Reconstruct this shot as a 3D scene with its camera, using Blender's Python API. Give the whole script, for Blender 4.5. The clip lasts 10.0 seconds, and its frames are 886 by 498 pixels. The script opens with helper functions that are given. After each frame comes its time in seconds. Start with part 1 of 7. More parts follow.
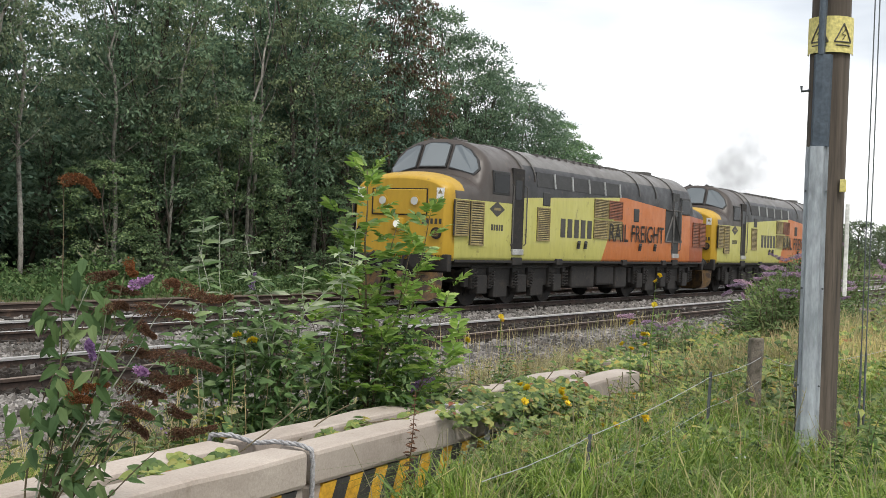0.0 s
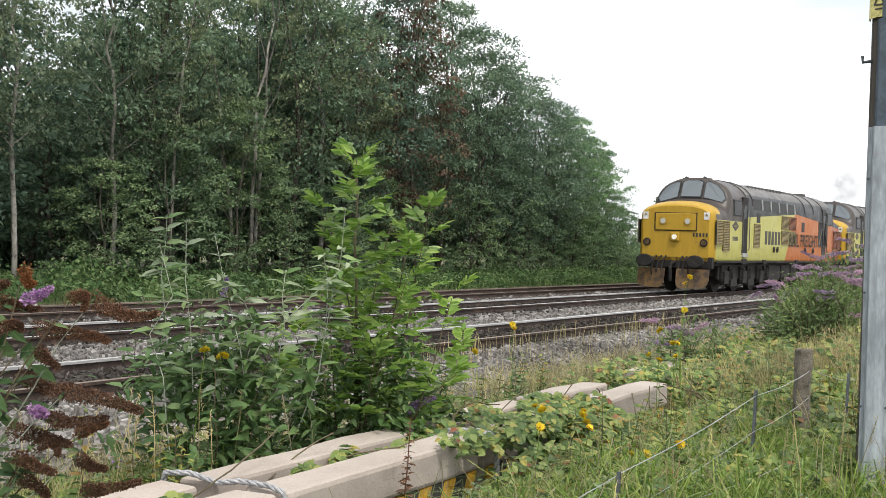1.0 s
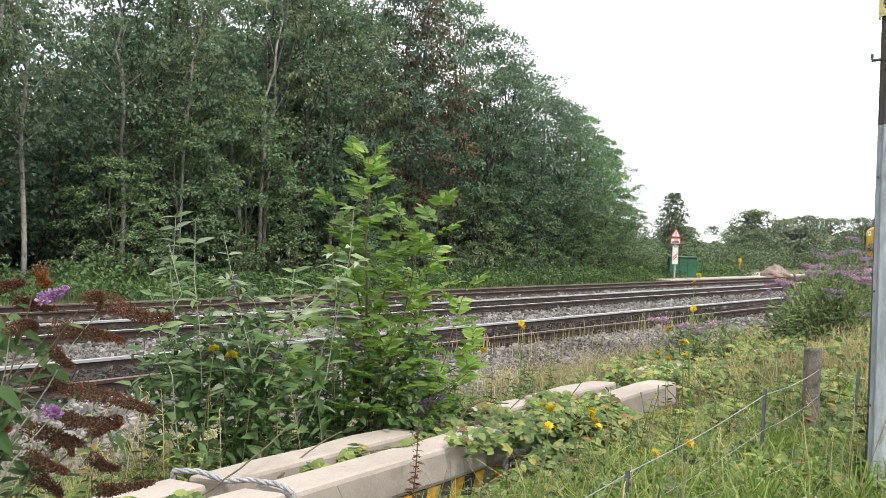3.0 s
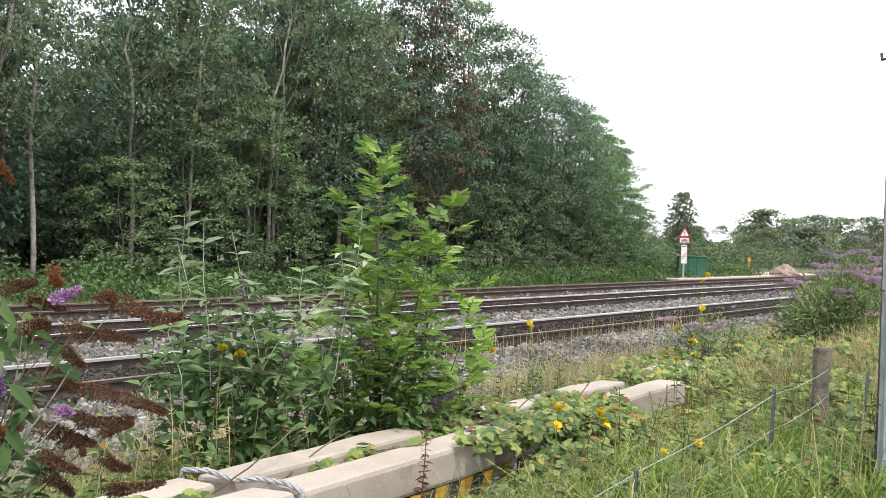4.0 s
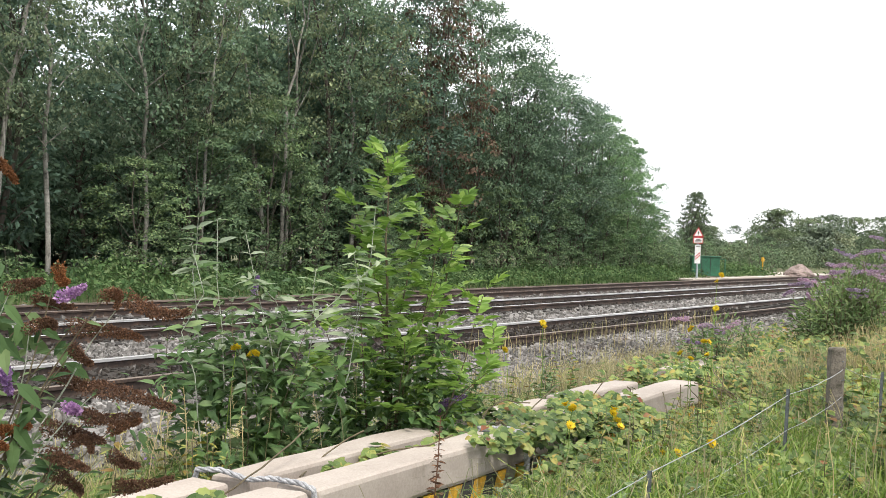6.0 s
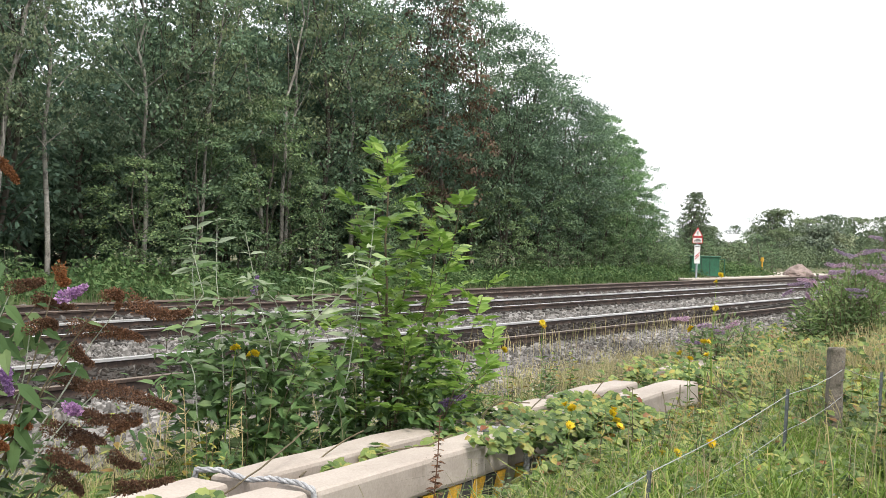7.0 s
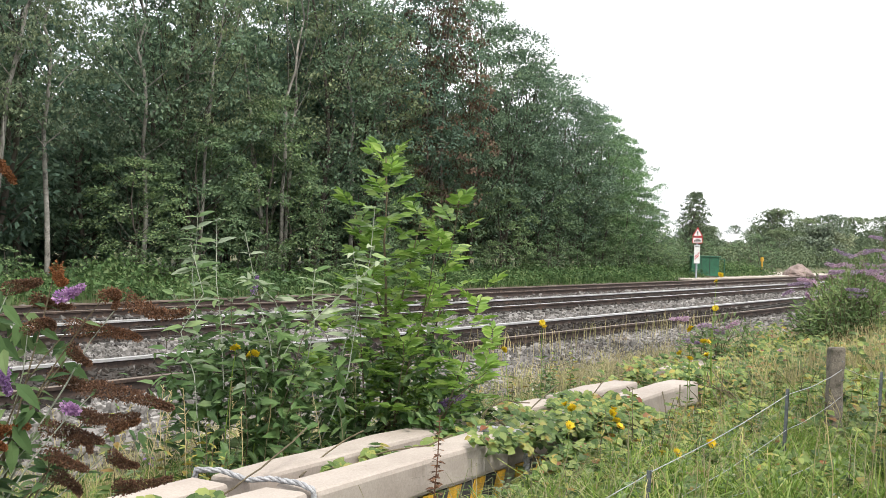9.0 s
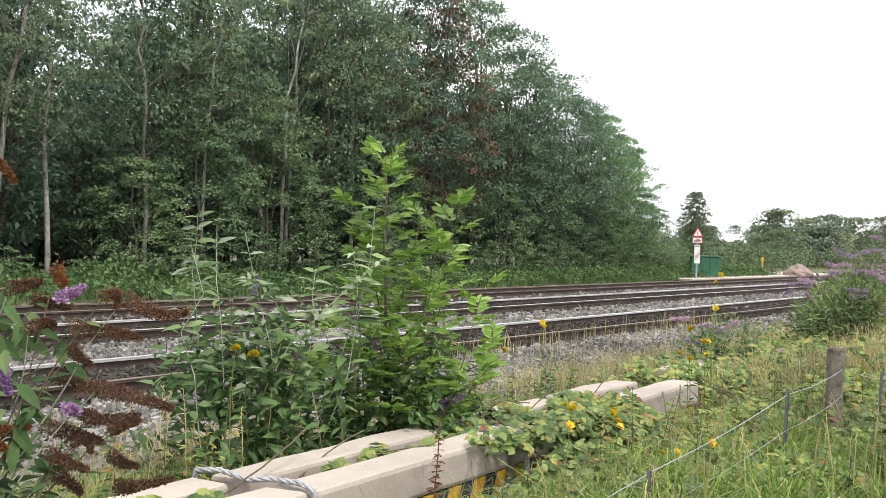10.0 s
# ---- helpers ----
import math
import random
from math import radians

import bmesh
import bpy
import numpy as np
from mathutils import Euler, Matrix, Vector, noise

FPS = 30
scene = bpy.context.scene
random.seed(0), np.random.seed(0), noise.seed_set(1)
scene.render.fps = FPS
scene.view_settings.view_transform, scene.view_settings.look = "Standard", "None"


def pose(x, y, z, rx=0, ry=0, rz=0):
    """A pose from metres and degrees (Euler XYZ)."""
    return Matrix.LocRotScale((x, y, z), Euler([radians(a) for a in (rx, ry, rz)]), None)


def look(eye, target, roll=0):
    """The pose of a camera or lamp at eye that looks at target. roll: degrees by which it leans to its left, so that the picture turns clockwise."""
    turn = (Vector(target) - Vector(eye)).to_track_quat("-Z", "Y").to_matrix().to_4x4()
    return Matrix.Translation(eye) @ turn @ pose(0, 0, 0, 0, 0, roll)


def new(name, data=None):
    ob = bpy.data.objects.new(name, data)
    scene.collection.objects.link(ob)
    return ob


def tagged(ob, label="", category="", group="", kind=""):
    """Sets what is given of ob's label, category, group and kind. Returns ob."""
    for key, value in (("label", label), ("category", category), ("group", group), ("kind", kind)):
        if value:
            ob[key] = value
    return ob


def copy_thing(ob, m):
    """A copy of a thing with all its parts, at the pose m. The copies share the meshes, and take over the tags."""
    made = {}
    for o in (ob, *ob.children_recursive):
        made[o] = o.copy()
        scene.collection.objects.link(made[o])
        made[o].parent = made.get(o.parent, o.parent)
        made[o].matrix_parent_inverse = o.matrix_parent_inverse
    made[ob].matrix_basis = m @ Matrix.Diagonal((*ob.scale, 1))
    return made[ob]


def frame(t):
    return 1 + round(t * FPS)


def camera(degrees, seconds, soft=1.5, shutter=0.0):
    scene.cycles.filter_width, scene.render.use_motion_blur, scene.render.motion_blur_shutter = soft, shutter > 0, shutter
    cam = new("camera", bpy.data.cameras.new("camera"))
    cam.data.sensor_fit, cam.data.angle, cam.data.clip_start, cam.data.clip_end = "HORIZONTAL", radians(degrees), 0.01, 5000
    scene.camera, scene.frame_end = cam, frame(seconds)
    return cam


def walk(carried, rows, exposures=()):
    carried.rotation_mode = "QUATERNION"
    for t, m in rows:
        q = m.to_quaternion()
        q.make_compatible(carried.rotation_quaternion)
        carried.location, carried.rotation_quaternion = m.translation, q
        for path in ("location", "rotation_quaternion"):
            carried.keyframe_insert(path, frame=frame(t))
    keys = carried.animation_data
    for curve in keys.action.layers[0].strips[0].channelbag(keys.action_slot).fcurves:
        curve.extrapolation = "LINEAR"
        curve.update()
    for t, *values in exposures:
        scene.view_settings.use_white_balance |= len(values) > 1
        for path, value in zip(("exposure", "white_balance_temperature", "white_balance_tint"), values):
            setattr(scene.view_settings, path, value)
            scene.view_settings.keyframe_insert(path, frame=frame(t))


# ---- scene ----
# World: x along the railway, y away from the viewer, z = 0 at the rail tops.
EYE = (0.0, 0.0, 1.491)


def aim(eye, yaw, tilt, roll):
    """Camera pose from degrees: yaw from +y towards +x, tilt upwards, roll."""
    a, b = radians(yaw), radians(tilt)
    way = Vector((math.sin(a) * math.cos(b), math.cos(a) * math.cos(b), math.sin(b)))
    return look(eye, Vector(eye) + way * 10, roll)


cam = camera(40.345, 10.0, soft=0.82)
CAMERA_ROWS = [
    (0.0, aim((-1.125, -0.565, 1.492), 59.68, -0.38, 2.14)),
    (0.1, aim((-1.0, -0.50, 1.492), 59.66, -0.39, 2.12)),
    (0.2, aim((-0.62, -0.31, 1.492), 59.48, -0.42, 2.02)),
    (0.3, aim((-0.25, -0.13, 1.491), 59.32, -0.46, 1.94)),
    (0.4, aim((-0.04, -0.02, 1.491), 59.22, -0.48, 1.89)),
    (0.5, aim(EYE, 59.193, -0.484, 1.879)),
    (1.0, aim(EYE, 59.038, -0.435, 1.85)),
    (1.5, aim(EYE, 58.919, -0.449, 1.878)),
    (2.0, aim(EYE, 58.819, -0.482, 1.854)),
    (2.5, aim(EYE, 58.734, -0.491, 1.838)),
    (4.0, aim(EYE, 58.235, -0.547, 1.823)),
    (4.5, aim(EYE, 57.901, -0.551, 1.782)),
    (5.0, aim(EYE, 57.662, -0.558, 1.772)),
    (5.5, aim(EYE, 57.607, -0.569, 1.815)),
    (7.0, aim(EYE, 57.636, -0.567, 1.812)),
    (10.0, aim(EYE, 57.638, -0.565, 1.774)),
]
walk(cam, CAMERA_ROWS, [(0.0, 0.33), (0.5, 0.43), (1.0, 0.56), (2.5, 0.76), (4.5, 0.84), (10.0, 0.84)])

# ---------------------------------------------------------------- light
SUN_EL, SUN_AZ = radians(60), radians(212)      # azimuth from +y towards +x
world = bpy.data.worlds.new("overcast_sky")
scene.world = world
world.use_nodes = True
wn, wl = world.node_tree.nodes, world.node_tree.links
wn.clear()
w_out, w_bg = wn.new("ShaderNodeOutputWorld"), wn.new("ShaderNodeBackground")
w_sky, w_mix = wn.new("ShaderNodeTexSky"), wn.new("ShaderNodeMix")
w_sky.sky_type, w_sky.sun_disc = "NISHITA", False
w_sky.sun_elevation, w_sky.sun_rotation = SUN_EL, SUN_AZ
w_sky.dust_density, w_sky.air_density = 3.0, 1.0
w_co, w_map, w_noise, w_ramp = (wn.new("ShaderNodeTexCoord"), wn.new("ShaderNodeMapping"), wn.new("ShaderNodeTexNoise"), wn.new("ShaderNodeValToRGB"))
w_map.inputs["Scale"].default_value, w_map.inputs["Location"].default_value = (1.0, 1.0, 4.0), (3.1, 1.7, 0.4)
w_noise.inputs["Scale"].default_value, w_noise.inputs["Detail"].default_value = 2.2, 5.0
w_ramp.color_ramp.elements[0].position, w_ramp.color_ramp.elements[0].color = 0.31, (4.7, 5.1, 5.6, 1)
w_ramp.color_ramp.elements[1].position, w_ramp.color_ramp.elements[1].color = 0.64, (11.0, 11.0, 11.0, 1)
w_mix.data_type = "RGBA"
w_mix.inputs[0].default_value = 0.88
wl.new(w_co.outputs["Generated"], w_map.inputs["Vector"])
wl.new(w_map.outputs[0], w_noise.inputs["Vector"])
wl.new(w_noise.outputs["Fac"], w_ramp.inputs[0])
wl.new(w_sky.outputs[0], w_mix.inputs[6])
wl.new(w_ramp.outputs[0], w_mix.inputs[7])
wl.new(w_mix.outputs[2], w_bg.inputs["Color"])
w_bg.inputs["Strength"].default_value = 0.12
wl.new(w_bg.outputs[0], w_out.inputs[0])

sun = new("sun", bpy.data.lights.new("sun", "SUN"))
sun.data.energy, sun.data.angle, sun.data.color = 2.1, radians(16), (1.0, 0.95, 0.87)
s_dir = Vector((math.sin(SUN_AZ) * math.cos(SUN_EL), math.cos(SUN_AZ) * math.cos(SUN_EL), math.sin(SUN_EL)))
sun.matrix_world = look(s_dir * 60, (0, 0, 0))


# ---------------------------------------------------------------- materials
def nodes_of(name):
    m = bpy.data.materials.new(name)
    m.use_nodes = True
    return m, m.node_tree.nodes, m.node_tree.links, m.node_tree.nodes["Principled BSDF"]


def noise_tex(nt, links, vec, scale, detail=4.0, rough=0.6):
    n = nt.new("ShaderNodeTexNoise")
    n.inputs["Scale"].default_value, n.inputs["Detail"].default_value, n.inputs["Roughness"].default_value = scale, detail, rough
    links.new(vec, n.inputs["Vector"])
    return n.outputs["Fac"]


def ramp(nt, links, fac, stops):
    r = nt.new("ShaderNodeValToRGB")
    els = r.color_ramp.elements
    while len(els) < len(stops):
        els.new(0.5)
    for e, (p, c) in zip(els, stops):
        e.position, e.color = p, (*c, 1)
    links.new(fac, r.inputs[0])
    return r.outputs[0]


def mixed(nt, links, fac, a, b, blend="MIX"):
    m = nt.new("ShaderNodeMix")
    m.data_type, m.blend_type = "RGBA", blend
    for sock, v in ((m.inputs[0], fac), (m.inputs[6], a), (m.inputs[7], b)):
        if isinstance(v, (int, float)):
            sock.default_value = v
        elif isinstance(v, tuple):
            sock.default_value = (*v, 1)
        else:
            links.new(v, sock)
    return m.outputs[2]


def surface(name, dark, light, stain=None, coarse=1.5, fine=30.0, rough=0.8, metal=0.0, bump=0.25, stain_at=0.6, stretch=(1, 1, 1), per_object=0.0, grain_by=1.0, per_piece=0.0):
    """A worn surface: two colours at a coarse scale, grain at a fine one, stains, relief."""
    m, nt, links, bsdf = nodes_of(name)
    co = nt.new("ShaderNodeTexCoord")
    mp = nt.new("ShaderNodeMapping")
    mp.inputs["Scale"].default_value = stretch
    links.new(co.outputs["Object"], mp.inputs["Vector"])
    v = mp.outputs[0]
    big, small = noise_tex(nt, links, v, coarse), noise_tex(nt, links, v, fine, 3.0)
    col = ramp(nt, links, big, [(0.32, dark), (0.68, light)])
    grain = ramp(nt, links, small, [(0.25, (0.62, 0.62, 0.62)), (0.75, (1.25, 1.25, 1.25))])
    col = mixed(nt, links, grain_by, col, grain, "MULTIPLY")
    if stain:
        mask = ramp(nt, links, noise_tex(nt, links, v, coarse * 2.7, 6.0, 0.7), [(stain_at - 0.06, (0, 0, 0)), (stain_at + 0.08, (1, 1, 1))])
        col = mixed(nt, links, mask, col, stain)
    if per_piece:
        pc = nt.new("ShaderNodeNewGeometry")
        tone = ramp(nt, links, pc.outputs["Random Per Island"], [(0.0, (1 - per_piece, 1 - per_piece * 1.02, 1 - per_piece * 1.05)), (1.0, (1 + per_piece,) * 3)])
        col = mixed(nt, links, 1.0, col, tone, "MULTIPLY")
    if per_object:
        oi = nt.new("ShaderNodeObjectInfo")
        tone = ramp(nt, links, oi.outputs["Random"], [(0.0, (1 - per_object,) * 3), (1.0, (1 + per_object,) * 3)])
        col = mixed(nt, links, 1.0, col, tone, "MULTIPLY")
    links.new(col, bsdf.inputs["Base Color"])
    bsdf.inputs["Roughness"].default_value, bsdf.inputs["Metallic"].default_value = rough, metal
    b = nt.new("ShaderNodeBump")
    b.inputs["Strength"].default_value, b.inputs["Distance"].default_value = bump, 0.01
    links.new(small, b.inputs["Height"])
    links.new(b.outputs[0], bsdf.inputs["Normal"])
    return m


def leafy(name, stops, rough=0.55, through_light=0.3, gloss=0.35):
    """Leaves: each one its own tone, broad lit and shaded masses put into the colour, some light let through."""
    m, nt, links, bsdf = nodes_of(name)
    g = nt.new("ShaderNodeNewGeometry")
    col = ramp(nt, links, g.outputs["Random Per Island"], stops)
    co = nt.new("ShaderNodeTexCoord")
    # painted light and shade: noise darkens hollows and lightens clumps in the leaf colour
    patchy = ramp(nt, links, noise_tex(nt, links, co.outputs["Object"], 0.75, 3.0), [(0.33, (0.50, 0.54, 0.54)), (0.68, (1.45, 1.40, 1.22))])
    col = mixed(nt, links, 0.85, col, patchy, "MULTIPLY")
    oi = nt.new("ShaderNodeObjectInfo")
    tone = ramp(nt, links, oi.outputs["Random"], [(0.0, (0.80, 0.84, 0.85)), (1.0, (1.24, 1.19, 1.04))])
    col = mixed(nt, links, 1.0, col, tone, "MULTIPLY")
    links.new(col, bsdf.inputs["Base Color"])
    bsdf.inputs["Roughness"].default_value = rough
    bsdf.inputs["Specular IOR Level"].default_value = gloss
    tr, mx, out = nt.new("ShaderNodeBsdfTranslucent"), nt.new("ShaderNodeMixShader"), nt["Material Output"]
    links.new(col, tr.inputs["Color"])
    mx.inputs[0].default_value = through_light
    links.new(bsdf.outputs[0], mx.inputs[1])
    links.new(tr.outputs[0], mx.inputs[2])
    links.new(mx.outputs[0], out.inputs["Surface"])
    return m


M = {}
M["soil"] = surface("rough_grass_soil", (0.045, 0.055, 0.02), (0.13, 0.125, 0.05), (0.10, 0.075, 0.04), coarse=0.6, fine=9.0, rough=0.95, bump=0.8)
M["ballast_bed"] = surface("ballast_bed", (0.11, 0.10, 0.095), (0.24, 0.225, 0.21), (0.10, 0.075, 0.055), coarse=0.5, fine=16.0, rough=0.95, bump=1.0, stain_at=0.58)
M["oily_bed"] = surface("oily_track_bed", (0.020, 0.016, 0.013), (0.046, 0.037, 0.030), (0.075, 0.062, 0.052), coarse=0.9, fine=16.0, rough=0.95, bump=1.0, stain_at=0.68)
M["stone"] = surface("ballast_stone", (0.105, 0.098, 0.090), (0.27, 0.255, 0.24), (0.12, 0.092, 0.075), coarse=0.7, fine=40.0, rough=0.9, bump=0.4, stain_at=0.62, per_piece=0.42)
# rust, with the shadow on the rail sides darkened into its colour
M["rust"] = surface("shaded_rail_rust", (0.030, 0.020, 0.016), (0.066, 0.043, 0.033), (0.11, 0.068, 0.048), coarse=1.2, fine=25.0, rough=0.85, bump=0.3)
M["railhead"] = surface("worn_rail_head", (0.46, 0.45, 0.44), (0.62, 0.61, 0.60), coarse=3.0, fine=60.0, rough=0.42, metal=0.5, bump=0.05, stretch=(0.05, 1, 1))
M["dull_head"] = surface("dull_rail_head", (0.13, 0.095, 0.075), (0.24, 0.19, 0.155), coarse=3.0, fine=60.0, rough=0.6, metal=0.4, bump=0.1, stretch=(0.05, 1, 1))
M["sleeper"] = surface("dark_sleeper", (0.018, 0.015, 0.012), (0.040, 0.033, 0.027), coarse=2.0, fine=30.0, rough=0.9, bump=0.5, per_object=0.2)
M["concrete"] = surface("weathered_concrete", (0.33, 0.28, 0.24), (0.45, 0.395, 0.345), (0.24, 0.20, 0.165), coarse=1.3, fine=60.0, rough=0.9, bump=0.18, stain_at=0.66, per_object=0.08, grain_by=0.4)
M["bark"] = surface("brown_bark", (0.045, 0.037, 0.029), (0.11, 0.093, 0.075), (0.06, 0.075, 0.045), coarse=2.0, fine=20.0, rough=0.95, bump=0.8, stretch=(1, 1, 0.3))
M["birch"] = surface("pale_birch_bark", (0.15, 0.14, 0.12), (0.36, 0.34, 0.30), (0.05, 0.045, 0.04), coarse=2.2, fine=22.0, rough=0.85, bump=0.4, stain_at=0.57, stretch=(1, 1, 0.8))
M["pale_stem"] = surface("pale_downy_stem", (0.27, 0.29, 0.23), (0.44, 0.46, 0.38), coarse=6.0, fine=60.0, rough=0.9)
M["twig"] = surface("twig_bark", (0.07, 0.055, 0.03), (0.15, 0.12, 0.07), coarse=6.0, fine=60.0, rough=0.9)
# haze over the wood is put into this leaf colour as extra blue
M["leaf_wood"] = leafy("woodland_leaf", [(0.0, (0.098, 0.154, 0.118)), (0.5, (0.124, 0.195, 0.145)), (0.86, (0.155, 0.232, 0.170)), (1.0, (0.195, 0.272, 0.195))], through_light=0.42, rough=0.6, gloss=0.22)
M["leaf_bright"] = leafy("light_woodland_leaf", [(0.0, (0.135, 0.235, 0.115)), (0.5, (0.165, 0.285, 0.138)), (1.0, (0.215, 0.34, 0.175))], through_light=0.45, rough=0.6, gloss=0.22)
M["leaf_edge"] = leafy("sunlit_edge_leaf", [(0.0, (0.095, 0.155, 0.088)), (0.55, (0.135, 0.210, 0.118)), (1.0, (0.215, 0.285, 0.17))], through_light=0.4, gloss=0.25)
M["leaf_birch"] = leafy("birch_leaf", [(0.0, (0.128, 0.172, 0.118)), (0.6, (0.166, 0.216, 0.143)), (1.0, (0.225, 0.265, 0.175))], through_light=0.42, gloss=0.25)
M["leaf_brown"] = leafy("withered_leaf", [(0.0, (0.070, 0.047, 0.040)), (0.6, (0.135, 0.084, 0.066)), (1.0, (0.117, 0.117, 0.070))], through_light=0.2, gloss=0.15)
# greyed and blued in the colour to stand in for distance haze
M["leaf_far"] = leafy("distant_leaf", [(0.0, (0.085, 0.118, 0.082)), (0.6, (0.115, 0.155, 0.105)), (1.0, (0.155, 0.195, 0.135))], through_light=0.25, rough=0.8, gloss=0.15)
M["leaf_grey"] = leafy("grey_willow_leaf", [(0.0, (0.14, 0.18, 0.12)), (1.0, (0.27, 0.31, 0.24))], through_light=0.25)
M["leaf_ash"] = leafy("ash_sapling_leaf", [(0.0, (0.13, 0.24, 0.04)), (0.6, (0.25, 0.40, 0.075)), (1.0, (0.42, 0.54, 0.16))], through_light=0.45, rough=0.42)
M["leaf_shrub"] = leafy("shrub_leaf", [(0.0, (0.07, 0.135, 0.045)), (0.6, (0.12, 0.205, 0.08)), (1.0, (0.22, 0.30, 0.15))], through_light=0.3, rough=0.5)
M["leaf_dark"] = leafy("dark_bush_leaf", [(0.0, (0.035, 0.075, 0.03)), (0.6, (0.075, 0.135, 0.055)), (1.0, (0.15, 0.21, 0.10))], through_light=0.3, rough=0.8)
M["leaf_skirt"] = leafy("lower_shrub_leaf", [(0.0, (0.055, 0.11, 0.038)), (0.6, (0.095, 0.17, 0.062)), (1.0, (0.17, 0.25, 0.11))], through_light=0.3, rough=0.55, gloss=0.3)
M["leaf_bud"] = leafy("grey_green_leaf", [(0.0, (0.10, 0.165, 0.08)), (0.6, (0.165, 0.24, 0.13)), (1.0, (0.28, 0.35, 0.22))], through_light=0.45, rough=0.6)
M["leaf_pale"] = leafy("pale_downy_leaf", [(0.0, (0.15, 0.21, 0.12)), (1.0, (0.38, 0.43, 0.33))], through_light=0.3, rough=0.7)
M["leaf_bramble"] = leafy("bramble_leaf", [(0.0, (0.05, 0.10, 0.024)), (0.45, (0.155, 0.225, 0.062)), (0.78, (0.30, 0.335, 0.10)), (0.92, (0.34, 0.28, 0.065)), (1.0, (0.21, 0.075, 0.045))], through_light=0.3, rough=0.5)
M["leaf_bramble_green"] = leafy("green_bramble_leaf", [(0.0, (0.045, 0.088, 0.026)), (0.45, (0.115, 0.18, 0.055)), (0.85, (0.25, 0.295, 0.10)), (0.95, (0.30, 0.25, 0.07)), (1.0, (0.20, 0.07, 0.045))], through_light=0.3, rough=0.5)
M["grass"] = leafy("green_grass", [(0.0, (0.090, 0.165, 0.028)), (0.55, (0.182, 0.28, 0.055)), (0.9, (0.30, 0.375, 0.10)), (1.0, (0.46, 0.40, 0.21))], through_light=0.35, rough=0.55)
M["straw"] = leafy("dry_grass", [(0.0, (0.29, 0.245, 0.14)), (0.6, (0.48, 0.415, 0.27)), (1.0, (0.25, 0.28, 0.11))], through_light=0.3, rough=0.8)
M["weed"] = leafy("lineside_weed", [(0.0, (0.065, 0.125, 0.038)), (0.6, (0.115, 0.19, 0.064)), (1.0, (0.19, 0.25, 0.10))], through_light=0.3, rough=0.7, gloss=0.2)
M["nettle"] = leafy("nettle_leaf", [(0.0, (0.05, 0.10, 0.042)), (0.6, (0.092, 0.155, 0.066)), (1.0, (0.155, 0.21, 0.105))], through_light=0.3, rough=0.75, gloss=0.15)
M["yellow_petal"] = leafy("yellow_petal", [(0.0, (0.62, 0.42, 0.015)), (1.0, (0.80, 0.60, 0.03))], through_light=0.3)
M["leaf_flowering"] = leafy("flowering_bush_leaf", [(0.0, (0.085, 0.145, 0.052)), (0.6, (0.145, 0.22, 0.088)), (1.0, (0.25, 0.31, 0.16))], through_light=0.45, rough=0.6)
M["purple_petal"] = leafy("purple_floret", [(0.0, (0.21, 0.10, 0.33)), (1.0, (0.46, 0.30, 0.58))], through_light=0.3)
M["lilac_petal"] = leafy("lilac_floret", [(0.0, (0.31, 0.19, 0.37)), (1.0, (0.58, 0.45, 0.63))], through_light=0.4)
M["brown_floret"] = leafy("dead_brown_floret", [(0.0, (0.065, 0.036, 0.026)), (0.6, (0.135, 0.070, 0.050)), (1.0, (0.21, 0.115, 0.075))], through_light=0.15, rough=0.9)
M["rust_floret"] = leafy("rusty_floret", [(0.0, (0.12, 0.05, 0.022)), (0.6, (0.24, 0.095, 0.04)), (1.0, (0.34, 0.15, 0.07))], through_light=0.15, rough=0.9)
M["white_petal"] = leafy("white_floret", [(0.0, (0.6, 0.6, 0.55)), (1.0, (0.8, 0.8, 0.76))])


# ---------------------------------------------------------------- building tools
def from_arrays(name, verts, faces, material, parent=None, label="", smooth=False):
    me = bpy.data.meshes.new(name)
    me.from_pydata([tuple(v) for v in verts], [], [tuple(int(i) for i in f) for f in faces])
    if smooth:
        me.shade_smooth()
    for m in (material if isinstance(material, (list, tuple)) else [material]):
        me.materials.append(m)
    ob = new(name, me)
    ob.parent = parent
    if label:
        tagged(ob, label)
    return ob


def part(name, bm, material, parent=None, label="", smooth=False):
    me = bpy.data.meshes.new(name)
    bmesh.ops.recalc_face_normals(bm, faces=bm.faces)
    bm.to_mesh(me)
    bm.free()
    if smooth:
        me.shade_smooth()
    me.materials.append(material)
    ob = new(name, me)
    ob.parent = parent
    if label:
        tagged(ob, label)
    return ob


def box(bm, x0, x1, y0, y1, z0, z1, bevel=0.0, turn=None):
    r = bmesh.ops.create_cube(bm, size=1.0)
    vs = r["verts"]
    for v in vs:
        v.co = Vector(((x0 + x1) / 2 + v.co.x * (x1 - x0), (y0 + y1) / 2 + v.co.y * (y1 - y0), (z0 + z1) / 2 + v.co.z * (z1 - z0)))
    if turn is not None:
        bmesh.ops.transform(bm, matrix=turn, verts=vs)
    if bevel:
        es = list({e for v in vs for e in v.link_edges})
        bmesh.ops.bevel(bm, geom=es, offset=bevel, segments=2, affect="EDGES", profile=0.5)
    return bm


